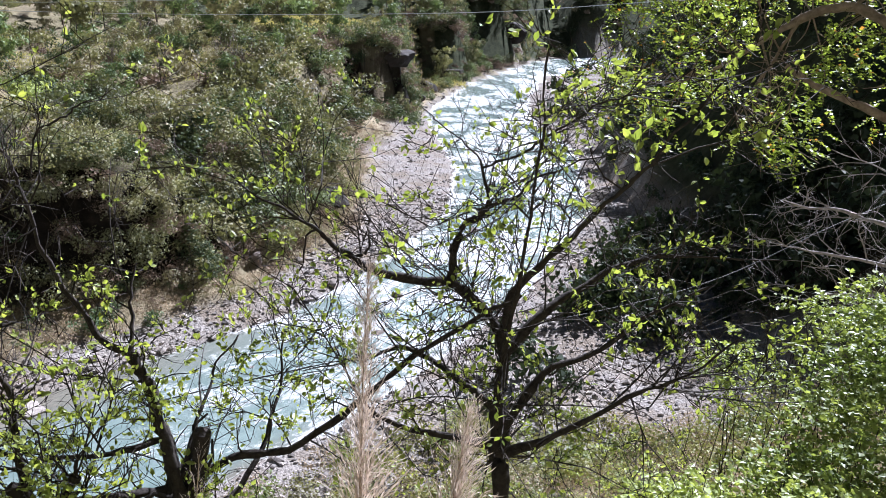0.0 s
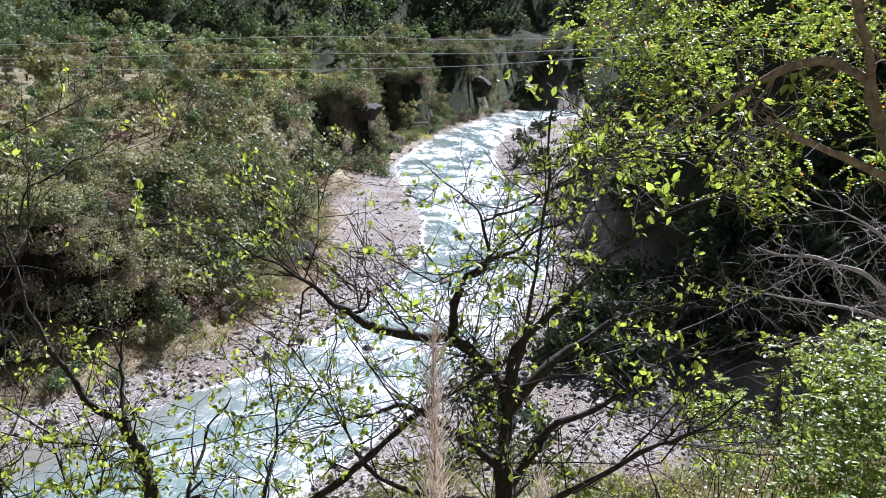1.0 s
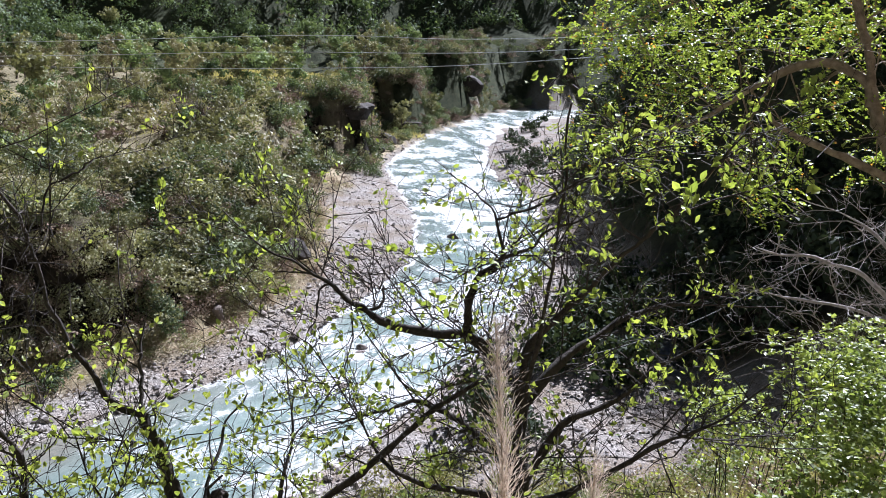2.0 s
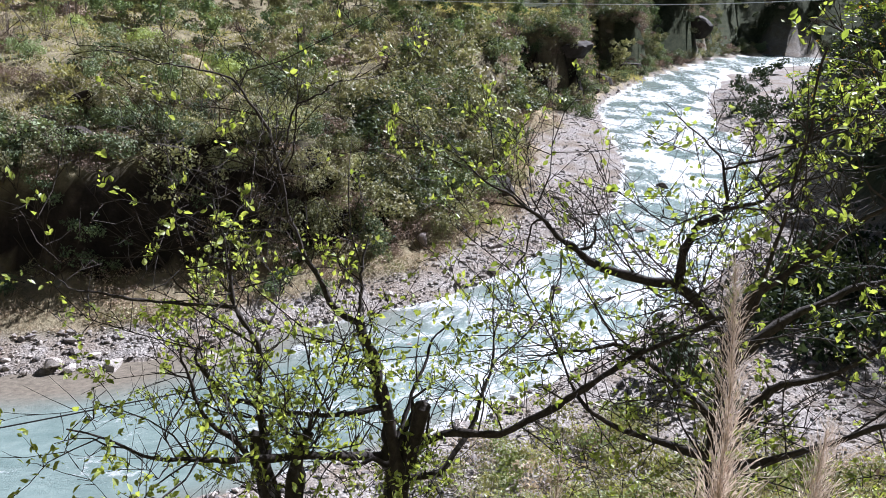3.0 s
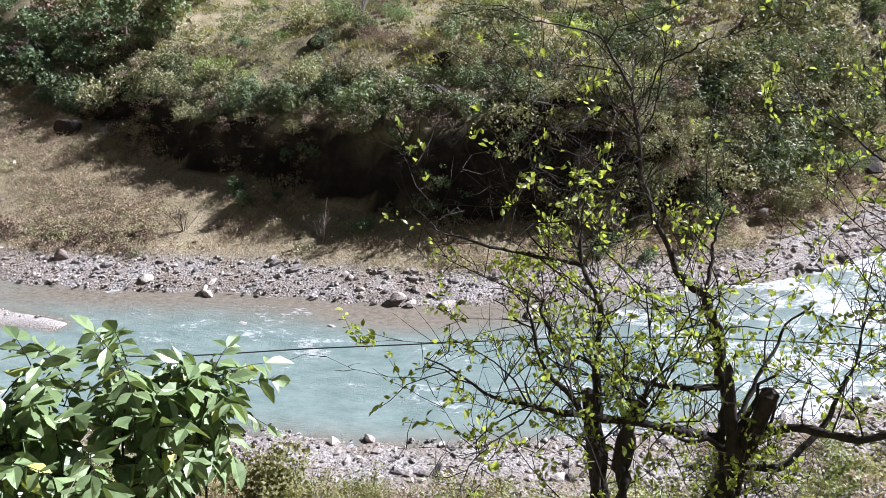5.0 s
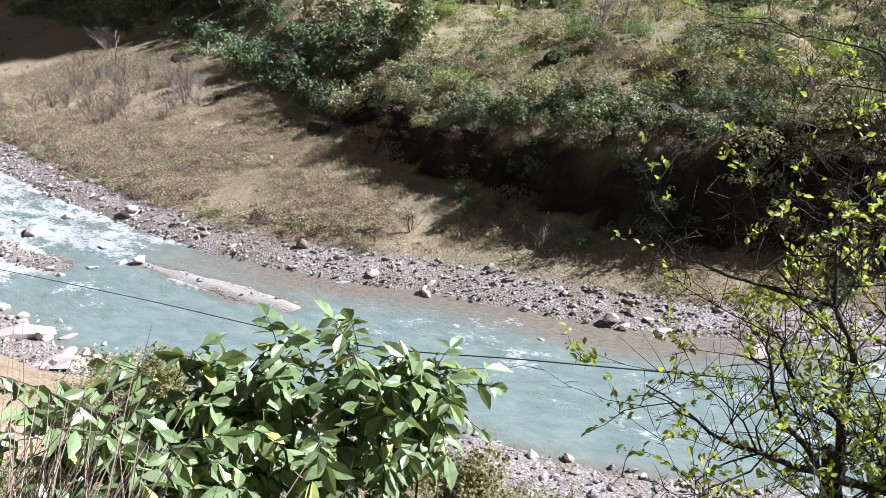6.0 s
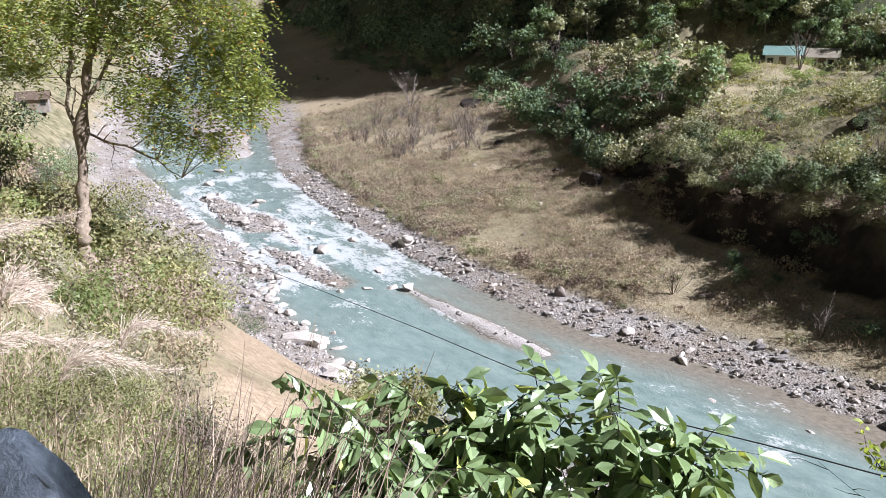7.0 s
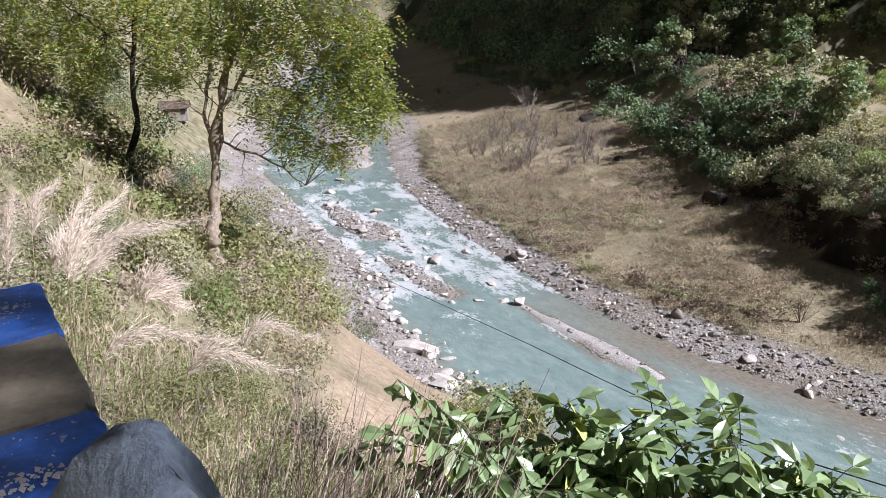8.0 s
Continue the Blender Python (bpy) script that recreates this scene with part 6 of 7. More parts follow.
def plume_grass(foot, tip, rng, head=0.45, rays=90, lean=(0, 0, 0), ray=0.1, via=None):
    """Tall reed with a feathery seed head."""
    foot, tip = np.array(foot, float), np.array(tip, float)
    foot[2] = ground_z(foot[0], foot[1]) - 0.05
    root = thing("plume_grass", "tall dry reed with a feathery pale seed plume", "grass", Matrix.Translation(foot), "plume grasses")
    mid = 0.55 * foot + 0.45 * tip + [0, 0, 0.3 * np.linalg.norm(tip - foot)] + rng.normal(size=3) * 0.02
    mid = mid if via is None else np.array(via)
    line = spline([foot, mid, tip], 14)
    v, f = tube(line, np.linspace(0.0024, 0.001, len(line)), 4)
    part("stalk", mesh_np("stalk", v - foot, f, STRAW), root)
    total = np.r_[0, np.cumsum(np.linalg.norm(np.diff(line, axis=0), axis=1))]
    p, d, s = [], [], []
    for _ in range(rays):
        t = total[-1] - head * rng.uniform(0, 1) ** 1.2
        a = np.array([np.interp(t, total, line[:, k]) for k in range(3)])
        w = unit(np.array([np.interp(min(t + 0.05, total[-1]), total, line[:, k]) for k in range(3)]) - a + 1e-4)
        near_tip = (total[-1] - t) / head
        out = unit(w * 1.5 + rng.normal(size=3) * 0.5 + np.array(lean))
        ln = ray * (0.45 + near_tip) * rng.uniform(0.6, 1.3)
        q = a
        for k in range(5):
            out = unit(out + rng.normal(size=3) * 0.1 + [0, 0, -0.05])
            p.append(q)
            d.append(out + rng.normal(size=3) * 0.1)
            s.append(ln / 5 * rng.uniform(1.0, 1.6))
            q = q + out * ln / 5
    v, f = leaves(np.array(p) - foot, np.array(d), np.array(s), RHOMB, rng, wide=0.13)
    part("seed_head", mesh_np("seed_head", v, f, PLUME), root, "feathery beige seed plume")


pg = np.random.default_rng(61)
plume_grass((0.68, 1.05, 0), (0.75, 1.42, 19.47), pg, 0.6, 820, (0.12, 0, 0), 0.088)
plume_grass((0.74, 1.0, 0), (0.95, 1.3, 19.17), pg, 0.38, 520, (0.4, 0, 0), 0.1)
plume_grass((0.42, 1.0, 0), (0.4, 1.25, 19.17), pg, 0.26, 60, ray=0.07)
#    foot of the head           tip of the head
for head_foot, tip in [((-3.7, -0.27, 18.93), (-3.89, -0.15, 19.24)), ((-3.8, -0.26, 18.88), (-3.99, 0.0, 19.2)), ((-3.89, -0.21, 18.84), (-4.04, 0.36, 19.02)), ((-3.45, -0.03, 18.77), (-3.58, 0.16, 18.85)),
                       ((-3.45, -0.02, 18.72), (-3.55, 0.16, 18.76)), ((-3.23, -0.16, 18.72), (-3.28, 0.31, 18.68)), ((-4.47, -0.59, 18.78), (-4.67, -0.53, 19.1)), ((-4.09, -0.36, 18.8), (-4.24, -0.27, 18.98)),
                       ((-4.27, -0.23, 18.71), (-4.44, 0.18, 18.9)), ((-4.9, -0.5, 18.8), (-5.2, -0.35, 19.05)), ((-3.2, 0.1, 18.55), (-3.1, 0.5, 18.58)), ((-3.6, 0.35, 18.35), (-3.7, 0.75, 18.45))]:
    plume_grass((head_foot[0], head_foot[1] - 0.1, 0), tip, pg, 1.15 * math.dist(head_foot, tip), 480, (0.0, 0.2, -0.12), 0.095, head_foot)


def grass_tuft(x, y, rng, n=160, high=0.55, wide=0.13, lean=(-0.05, 0.38, 0)):
    """Clump of dry stems, each a thin bent blade."""
    z = ground_z(x, y)
    pieces = []
    for _ in range(n):
        a = np.array([rng.normal() * wide, rng.normal() * wide, -0.03])
        w = unit(rng.normal(size=3) * [0.28, 0.28, 0] + [0, 0, 1] + np.array(lean))
        h = high * rng.uniform(0.5, 1.2)
        pts = np.array([a, a + w * h * 0.5, a + w * h + [0, 0, -0.08 * h] + rng.normal(size=3) * 0.05 * h])
        pieces.append(tube(pts, [0.0022, 0.0018, 0.0007], 3))
    v, f = joined(pieces)
    return thing("grass_tuft", "clump of thin dry brown grass stems", "grass", pose(x, y, z), "grass tufts by the road", me=mesh_np("grass_tuft", v, f, REED))


for x, y, n, h in [(-1.9, 0.55, 260, 0.6), (-2.2, 0.35, 260, 0.65), (-2.05, 0.75, 220, 0.5), (-2.5, 0.55, 220, 0.6), (-1.6, 0.7, 180, 0.45), (-2.6, 0.1, 160, 0.6), (-2.9, 0.5, 180, 0.6), (-2.3, 0.95, 160, 0.5),
                   (-1.35, 0.06, 140, 0.7), (-1.5, 0.16, 170, 0.72), (-1.62, 0.04, 160, 0.7), (-1.7, 0.28, 170, 0.66), (-1.85, 0.14, 160, 0.7), (-2.0, 0.36, 150, 0.62), (-1.5, 0.32, 140, 0.6), (-1.8, 0.45, 130, 0.55)]:
    grass_tuft(x, y, pg, int(0.68 * n), h)


def undergrowth():
    """Leafy and withered shrubs of the near slope; those far down are joined."""
    rng = np.random.default_rng(71)
    fine = [bush_mesh(rng, 1.15, 0.9, 1900, 0.04, m, 0, RHOMB, 0.85) for m in (SHRUB, SHRUB, OLIVE, SHRUB, YOUNG_BUSH)]
    close = [bush_mesh(rng, 1.15, 0.9, 2000, 0.04, m, 0.2, RHOMB, 0.8) for m in (SHRUB, SHRUB, OLIVE, SHRUB, YOUNG_BUSH)]
    dry = [bush_mesh(rng, 1.2, 0.8, 1100, 0.05, m, 0, TRI, 0.7) for m in (DRY, BROWN)]
    stem = [stems_mesh(rng, 7, 1.0, 0.35, 0.006, TWIG, 4) for _ in range(3)]
    loose = {m.name: [bush_mesh(rng, 1.15, 0.9, 800, 0.052, m, 0, TRI, 1.0), bush_mesh(rng, 1.15, 0.9, 360, 0.078, m, 0, TRI, 1.1)] for m in (SHRUB, OLIVE, YOUNG_BUSH, DRY, BROWN, BUSH)}
    green = [bush_mesh(rng, 1.2, 0.95, 1900, 0.042, m, 0, RHOMB, 0.85) for m in (YOUNG_BUSH, YOUNG_BUSH, SHRUB)]
    x, y = rng.uniform(-66, 36, 5200), rng.uniform(-9, 35, 5200)
    z, gravel, _, _, _, d, _ = terrain(x, y)
    rim = np.interp(x, [-40, -20, -6, -2.6, -1.4, 30], [-9, -5.5, -1.8, -0.6, 0.6, 1.0])
    r = np.hypot(x, y)
    beach = (x > -4) & (x < 18) & (y > 12) & (y < np.interp(x, *np.array(NEAR_SHORE).T) - 2.4) & (rng.uniform(size=len(x)) < 0.8)
    ok = (((d < -0.8) & (gravel < 0.6)) | beach) & (y > rim + 0.7) & (r > 3.0) & (sandy(x, y) < 0.3) & (np.hypot((x - 25) / 5, (y - 30) / 6) > 1) & (y < np.where(x > -4, 36, 27))
    ok &= ~((x > -3.6) & (x < 3.2) & (y > 0) & (y < 6) & (rng.uniform(size=len(x)) < 0.8))
    ok &= rng.uniform(size=len(x)) < np.interp(r, [3, 12, 40], [1.0, 0.85, 0.5])
    p = np.stack([x, y, z], -1)[ok]
    p = p[np.argsort(np.hypot(p[:, 0], p[:, 1]))]
    rest = {}
    for n, q in enumerate(p[:1060]):
        s = rng.uniform(0.75, 1.6) * np.interp(math.hypot(q[0], q[1]), [3, 10, 40], [0.55, 0.95, 1.7])
        pool = green if q[0] > 2.5 and rng.uniform() < 0.4 else dry if rng.uniform() < 0.2 else fine
        label = "lush green shrub on the steep bank" if pool is green else "dry withered undergrowth on the bank" if pool is dry else "sunlit pale green shrub on the grassy slope"
        m = pose(q[0], q[1], q[2] - 0.08, rng.uniform(-12, 12), rng.uniform(-12, 12), rng.uniform(0, 360)) @ Matrix.Diagonal((s, s, s * rng.uniform(0.6, 0.95), 1))
        me = pool[rng.integers(len(pool))]
        if n < 80 and pool is fine:
            me = close[rng.integers(len(close))]
        if n < 200:
            plant("shrub", label, "shrub", [("crown", me), ("branchwork", stem[rng.integers(3)])], m, "shrubs on the near bank")
            continue
        co, f = mesh_arrays(loose[me.materials[0].name][0 if n < 520 else 1], 3)
        mm = np.array(m)
        rest.setdefault(me.materials[0].name, []).append((co @ mm[:3, :3].T + mm[:3, 3], f))
    for key, pieces in rest.items():
        v, f = joined(pieces)
        me = mesh_np("undergrowth", v, f, bpy.data.materials[key])
        point_attribute(me, "tone", np.concatenate([np.full(len(q[0]), rng.uniform()) for q in pieces]))
        thing("undergrowth", "tangled undergrowth on the slope below the road", "scrub", kind="stuff", me=me)


YOUNG_BUSH = leaf_material("fresh_shrub_leaf", (0.085, 0.12, 0.04), (0.3, 0.35, 0.14), 0.4, 0.38)
LUSH_LEAF = leaf_material("lush_leaf", (0.08, 0.125, 0.035), (0.5, 0.58, 0.22), 0.45, 0.45)
undergrowth()


def lush_shrub(lumps, rng):
    """Dense shrub on the steep bank: fine leaves in loose sprays round several lumps (x, y, z, r)."""
    x, y = lumps[0][0] + 0.2, lumps[0][1] - 0.1
    base = np.array([x, y, ground_z(x, y) - 0.05])
    root = thing("shrub", "lush leafy shrub with small bright green leaves on the bank", "shrub", Matrix.Translation(base), "lush shrubs by the gully")
    p, d, stalks = leaf_sprays(lumps, rng, 130, 0.05, 0.2, 5, 0.85, 0.1)
    pieces = []
    for cx, cy, cz, r in lumps:
        for _ in range(7):
            tip = np.array([cx, cy, cz]) + rng.normal(size=3) * r * 0.5
            ln = spline([base + rng.normal(size=3) * [0.08, 0.08, 0], 0.5 * (base + tip) + rng.normal(size=3) * 0.12, tip], 5)
            pieces.append(tube(ln, np.linspace(0.014, 0.003, len(ln)), 4))
    add_twigs(root, base, pieces, BARK)
    v, f = leaves(p - base, d, rng.uniform(0.03, 0.07, len(p)), RHOMB, rng, up=(0, 0, 0.9), wide=1.3)
    part("foliage", mesh_np("foliage", v, f, LUSH_LEAF), root)


LUSH = [[(5.76, 5.01, 16.75, 0.45), (5.99, 4.95, 17.0, 0.4), (6.5, 5.3, 17.0, 0.5)], [(5.28, 4.72, 16.55, 0.42), (5.46, 4.4, 16.8, 0.4), (5.9, 4.3, 16.9, 0.45)],
        [(4.8, 4.44, 16.4, 0.36), (4.99, 4.06, 16.55, 0.38), (5.04, 3.85, 16.75, 0.35)], [(4.44, 4.34, 16.2, 0.35), (4.51, 3.83, 16.45, 0.35), (4.58, 3.44, 16.65, 0.35)],
        [(4.3, 4.68, 15.95, 0.35), (4.15, 4.92, 15.75, 0.35), (3.7, 4.7, 15.8, 0.35)], [(5.6, 6.3, 16.25, 0.45), (6.3, 5.9, 16.85, 0.45), (7.0, 6.0, 17.0, 0.5)]]
for k, lumps in enumerate(LUSH):
    lush_shrub(lumps, np.random.default_rng(200 + k))


def slope_grass():
    rng = np.random.default_rng(73)
    x, y = rng.uniform(-62, 30, 38000), rng.uniform(-9, 25, 38000)
    z, gravel, _, _, _, d, _ = terrain(x, y)
    rim = np.interp(x, [-40, -20, -6, -2.6, -1.4, 30], [-9, -5.5, -1.8, -0.6, 0.6, 1.0])
    ok = (d < -0.6) & (gravel < 0.7) & (np.hypot(x, y) > 1.2) & (y > rim + 0.2) & (sandy(x, y) < 0.35) & ((x > -2.8) | (np.hypot(x, y) < 9) | (rng.uniform(size=len(x)) < 0.7))
    p = np.stack([x, y, z], -1)[ok]
    q = np.repeat(p, 5, 0) + rng.normal(size=(len(p) * 5, 3)) * [0.14, 0.14, 0]
    far = np.interp(np.hypot(q[:, 0], q[:, 1]), [2, 8, 30], [0.25, 0.6, 1.0])
    v, f = leaves(q - [0, 0, 0.04], rng.normal(size=q.shape) * 0.5 + [0, 0, 1], rng.uniform(0.25, 0.6, len(q)) * (0.55 + 0.45 * far), TRI, rng, wide=0.12 * far[:, None, None])
    thing("bank_grass", "withered pale grass on the steep near bank", "grass", kind="stuff", me=mesh_np("bank_grass", v, f, STRAW))


slope_grass()


def bank_herbs():
    """Leafy weeds and thin straw that cover the earth between the shrubs of the near bank."""
    rng = np.random.default_rng(75)
    x, y = np.r_[rng.uniform(-30, 14, 14000), rng.uniform(-13, 1.5, 16000)], np.r_[rng.uniform(-5, 18, 14000), rng.uniform(-3, 6, 16000)]
    z, gravel, _, _, _, d, _ = terrain(x, y)
    rim = np.interp(x, [-40, -20, -6, -2.6, -1.4, 30], [-9, -5.5, -1.8, -0.6, 0.6, 1.0])
    ok = (d < -0.6) & (gravel < 0.7) & (np.hypot(x, y) > 1.5) & (y > rim + 0.25) & (sandy(x, y) < 0.4)
    p = np.stack([x, y, z], -1)[ok]
    green = rough(p[:, 0], p[:, 1], 2.2, 37, 2) > -0.12
    q = np.repeat(p[green], 9, 0) + rng.normal(size=(green.sum() * 9, 3)) * [0.15, 0.15, 0.09] + [0, 0, 0.12]
    r = np.hypot(q[:, 0], q[:, 1])
    size = rng.uniform(0.02, 0.05, len(q)) * np.interp(r, [2, 6, 14, 25], [0.8, 1.0, 1.7, 2.6])
    close = r < 14
    v, f = leaves(q[~close], rng.normal(size=q[~close].shape) + [0, 0, 0.5], size[~close], TRI, rng, up=(0, 0, 0.8), wide=0.9)
    thing("herbs", "low leafy weeds covering the sunny bank", "weeds", kind="stuff", me=mesh_np("herbs", v, f, HERB))
    v, f = leaves(q[close], rng.normal(size=q[close].shape) + [0, 0, 0.6], size[close], RHOMB, rng, up=(0, 0, 0.6), wide=0.75)
    thing("herbs", "narrow-leaved weeds beside the road wall", "weeds", kind="stuff", me=mesh_np("herbs", v, f, HERB))
    near = p[np.hypot(p[:, 0], p[:, 1]) < 13][::2]
    q = np.repeat(near, 9, 0) + rng.normal(size=(len(near) * 9, 3)) * [0.13, 0.13, 0]
    v, f = leaves(q - [0, 0, 0.03], rng.normal(size=q.shape) * 0.6 + [-0.1, 0.25, 1], rng.uniform(0.12, 0.42, len(q)), TRI, rng, wide=np.interp(np.hypot(q[:, 0], q[:, 1]), [2, 12], [0.022, 0.06])[:, None, None])
    thing("bank_straw", "thin pale straw between the weeds of the bank", "grass", kind="stuff", me=mesh_np("bank_straw", v, f, DRY))


bank_herbs()


# ---- rocks, buildings, wires and the parapet ----
def boulder(x, y, size, rng, mat, label, flat=0.65, name="boulder", sink=0.2, z=None, turn=None, detail=3):
    v, f = rock(rng, detail, flat)
    g = max(ground_z(x, y), -0.15) if z is None else z
    me = mesh_np(name, v * size, f, mat)
    m = pose(x, y, g + size * flat * 0.5 * (1 - 2 * sink), 0, 0, rng.uniform(0, 360) if turn is None else turn)
    return thing(name, label, "boulder", m, "boulders along the river", me=me)


rb = np.random.default_rng(81)
for x, y, s, flat in [(-13.8, 35.0, 1.15, 0.6), (-45.2, 24.4, 1.0, 0.55), (-53.8, 28.9, 1.5, 0.7), (-51.4, 16.6, 0.9, 0.6), (-52.6, 17.6, 0.8, 0.7), (-53.6, 29.0, 1.3, 0.6), 
                      (-30.9, 31.3, 0.9, 0.5), (-49.0, 15.9, 0.8, 0.6), (-37.5, 15.3, 1.0, 0.4), (-48.4, 29.5, 0.8, 0.6), (-45.0, 29.4, 0.7, 0.6)]:
    boulder(x, y, s, rb, PALE_STONE, "pale sunlit boulder at the water's edge", flat)
for x, y, s, flat in [(-16.4, 34.4, 0.8, 0.7), (-26.8, 31.5, 0.7, 0.7), (-50.0, 24.6, 1.1, 0.5), (-57.9, 26.1, 1.1, 0.6), (-23.1, 29.5, 0.6, 0.5), (-23.3, 29.8, 0.5, 0.5), (-18.6, 30.8, 0.55, 0.5), (-27.1, 31.7, 0.6, 0.6),
                      (-8.9, 35.7, 1.4, 0.5), (-60.5, 23.5, 0.9, 0.5), (-64.5, 25.2, 1.0, 0.5), (-55.5, 21.4, 0.9, 0.5), (-68.0, 20.2, 1.0, 0.5), (-74.0, 23.0, 1.2, 0.5), (-80.0, 20.5, 1.3, 0.5), (-47.2, 22.1, 0.8, 0.5),
                      (-62.0, 18.0, 1.0, 0.5), (-70.5, 16.5, 1.1, 0.5), (-86.0, 22.0, 1.4, 0.5), (-92.0, 25.0, 1.4, 0.5)]:
    boulder(x, y, s, rb, STONE, "grey boulder in the shallow river", flat)
for x, y, s, flat in [(1.9, 51.3, 1.3, 0.8), (10.8, 46.9, 0.9, 0.6), (4.2, 46.8, 0.8, 0.5), (6.7, 49.3, 1.1, 0.5), (10.6, 46.4, 0.8, 0.6), (7.4, 53.2, 0.9, 0.6), (-37.5, 31.6, 0.9, 0.9), (14.0, 52.0, 0.9, 0.5), (20.0, 60.0, 1.2, 0.5),
                      (26.5, 74.0, 1.4, 0.5), (33.0, 92.0, 1.5, 0.5), (8.5, 41.5, 0.8, 0.5), (1.0, 38.5, 0.7, 0.5)]:
    boulder(x, y, s, rb, DARK_ROCK, "dark wet boulder beside the rapids", flat)
for k in range(46):
    x = rb.uniform(-86, -46)
    lo, hi = (np.interp(x, *np.array(line).T) for line in (NEAR_SHORE, FAR_SHORE))
    boulder(x, lo + (hi - lo) * rb.uniform(0.08, 0.92), 0.25 + rb.exponential(0.28), rb, STONE if k % 3 else PALE_STONE, "rounded grey boulder breaking the rapids", rb.uniform(0.5, 0.75), detail=2)
for k in range(44):
    x = rb.uniform(-60, -33)
    y = np.interp(x, *np.array(NEAR_SHORE).T) + rb.normal() * 0.7
    boulder(x, y, rb.uniform(0.3, 0.9), rb, STONE if k % 3 else PALE_STONE, "pale angular rock among the shore stones", rb.uniform(0.5, 0.8), detail=2)
boulder(-41.5, 15.0, 3.0, rb, STONE, "broad flat rock slab sloping into the water", 0.2, "rock_slab", 0.3, turn=15)
boulder(-36.6, 14.6, 2.4, rb, STONE, "pale pinkish rock slab on the near shore", 0.2, "rock_slab", 0.3, turn=-20)
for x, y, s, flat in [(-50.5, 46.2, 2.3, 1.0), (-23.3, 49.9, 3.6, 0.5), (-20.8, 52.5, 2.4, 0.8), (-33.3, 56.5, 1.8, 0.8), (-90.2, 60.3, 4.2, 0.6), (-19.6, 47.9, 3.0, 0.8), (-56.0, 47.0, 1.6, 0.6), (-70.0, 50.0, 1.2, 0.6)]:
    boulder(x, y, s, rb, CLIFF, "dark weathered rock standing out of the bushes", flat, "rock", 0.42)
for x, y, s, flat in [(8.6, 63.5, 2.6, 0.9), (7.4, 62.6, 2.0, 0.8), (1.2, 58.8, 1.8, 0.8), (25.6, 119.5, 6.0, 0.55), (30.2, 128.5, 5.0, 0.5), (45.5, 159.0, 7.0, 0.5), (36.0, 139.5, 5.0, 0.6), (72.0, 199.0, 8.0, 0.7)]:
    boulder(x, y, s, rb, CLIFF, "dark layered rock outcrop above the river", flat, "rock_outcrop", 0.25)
for x, y, s in [(-57.8, 39.0, 0.7), (-30.8, 37.6, 0.5), (-51.0, 40.6, 0.6), (-62.0, 38.0, 0.5), (-47.0, 36.0, 0.4), (-66.0, 44.0, 0.5), (-40.0, 36.5, 0.45), (-55.0, 34.5, 0.4), (-74.0, 41.0, 0.6)]:
    boulder(x, y, s, rb, PALE_STONE, "pale stone lying in the dry meadow", 0.7, "field_stone", 0.2, detail=2)


def plain(name, colour, roughness=0.7, metal=0.0, stain=0.25, scale=6.0):
    m, nt, b = material(name)
    n = noise_tex(nt, scale, 5, 0.65)
    nt.links.new(ramp(nt, n, [(0.3, [v * (1 - stain) for v in colour]), (0.7, colour)]), b.inputs["Base Color"])
    b.inputs["Roughness"].default_value, b.inputs["Metallic"].default_value = roughness, metal
    bump(nt, b, n, 0.2, 0.01)
    return m


def box(lo, hi, bevel=0.0, seg=1):
    bm = bmesh.new()
    bmesh.ops.create_cube(bm, size=1.0)
    lo, hi = Vector(lo), Vector(hi)
    for v in bm.verts:
        v.co = Vector([a + (b - a) * (c + 0.5) for a, b, c in zip(lo, hi, v.co)])
    if bevel:
        bmesh.ops.bevel(bm, geom=bm.edges[:], offset=bevel, segments=seg, affect="EDGES", profile=0.6)
    return bm


def bm_part(name, bm, mat, parent, label=""):
    me = bpy.data.meshes.new(name)
    bm.to_mesh(me)
    bm.free()
    me.materials.append(mat)
    return part(name, me, parent, label)


WALL_WHITE = plain("whitewash", (0.72, 0.7, 0.64), 0.85)
ROOF_TEAL = plain("teal_sheet_roof", (0.34, 0.5, 0.47), 0.45, 0.0, 0.15, 2.0)
ROOF_CREAM = plain("cream_sheet_roof", (0.5, 0.45, 0.37), 0.6)
WOOD = plain("grey_timber", (0.2, 0.15, 0.11), 0.85)
WIRE = plain("cable_aluminium", (0.62, 0.64, 0.68), 0.35, 0.6)
BLACK_WIRE = plain("black_cable", (0.02, 0.02, 0.022), 0.6)
DARK_PANE = plain("dark_window", (0.02, 0.025, 0.03), 0.2)
STEEL = plain("galvanised_steel", (0.4, 0.41, 0.42), 0.5, 0.7)


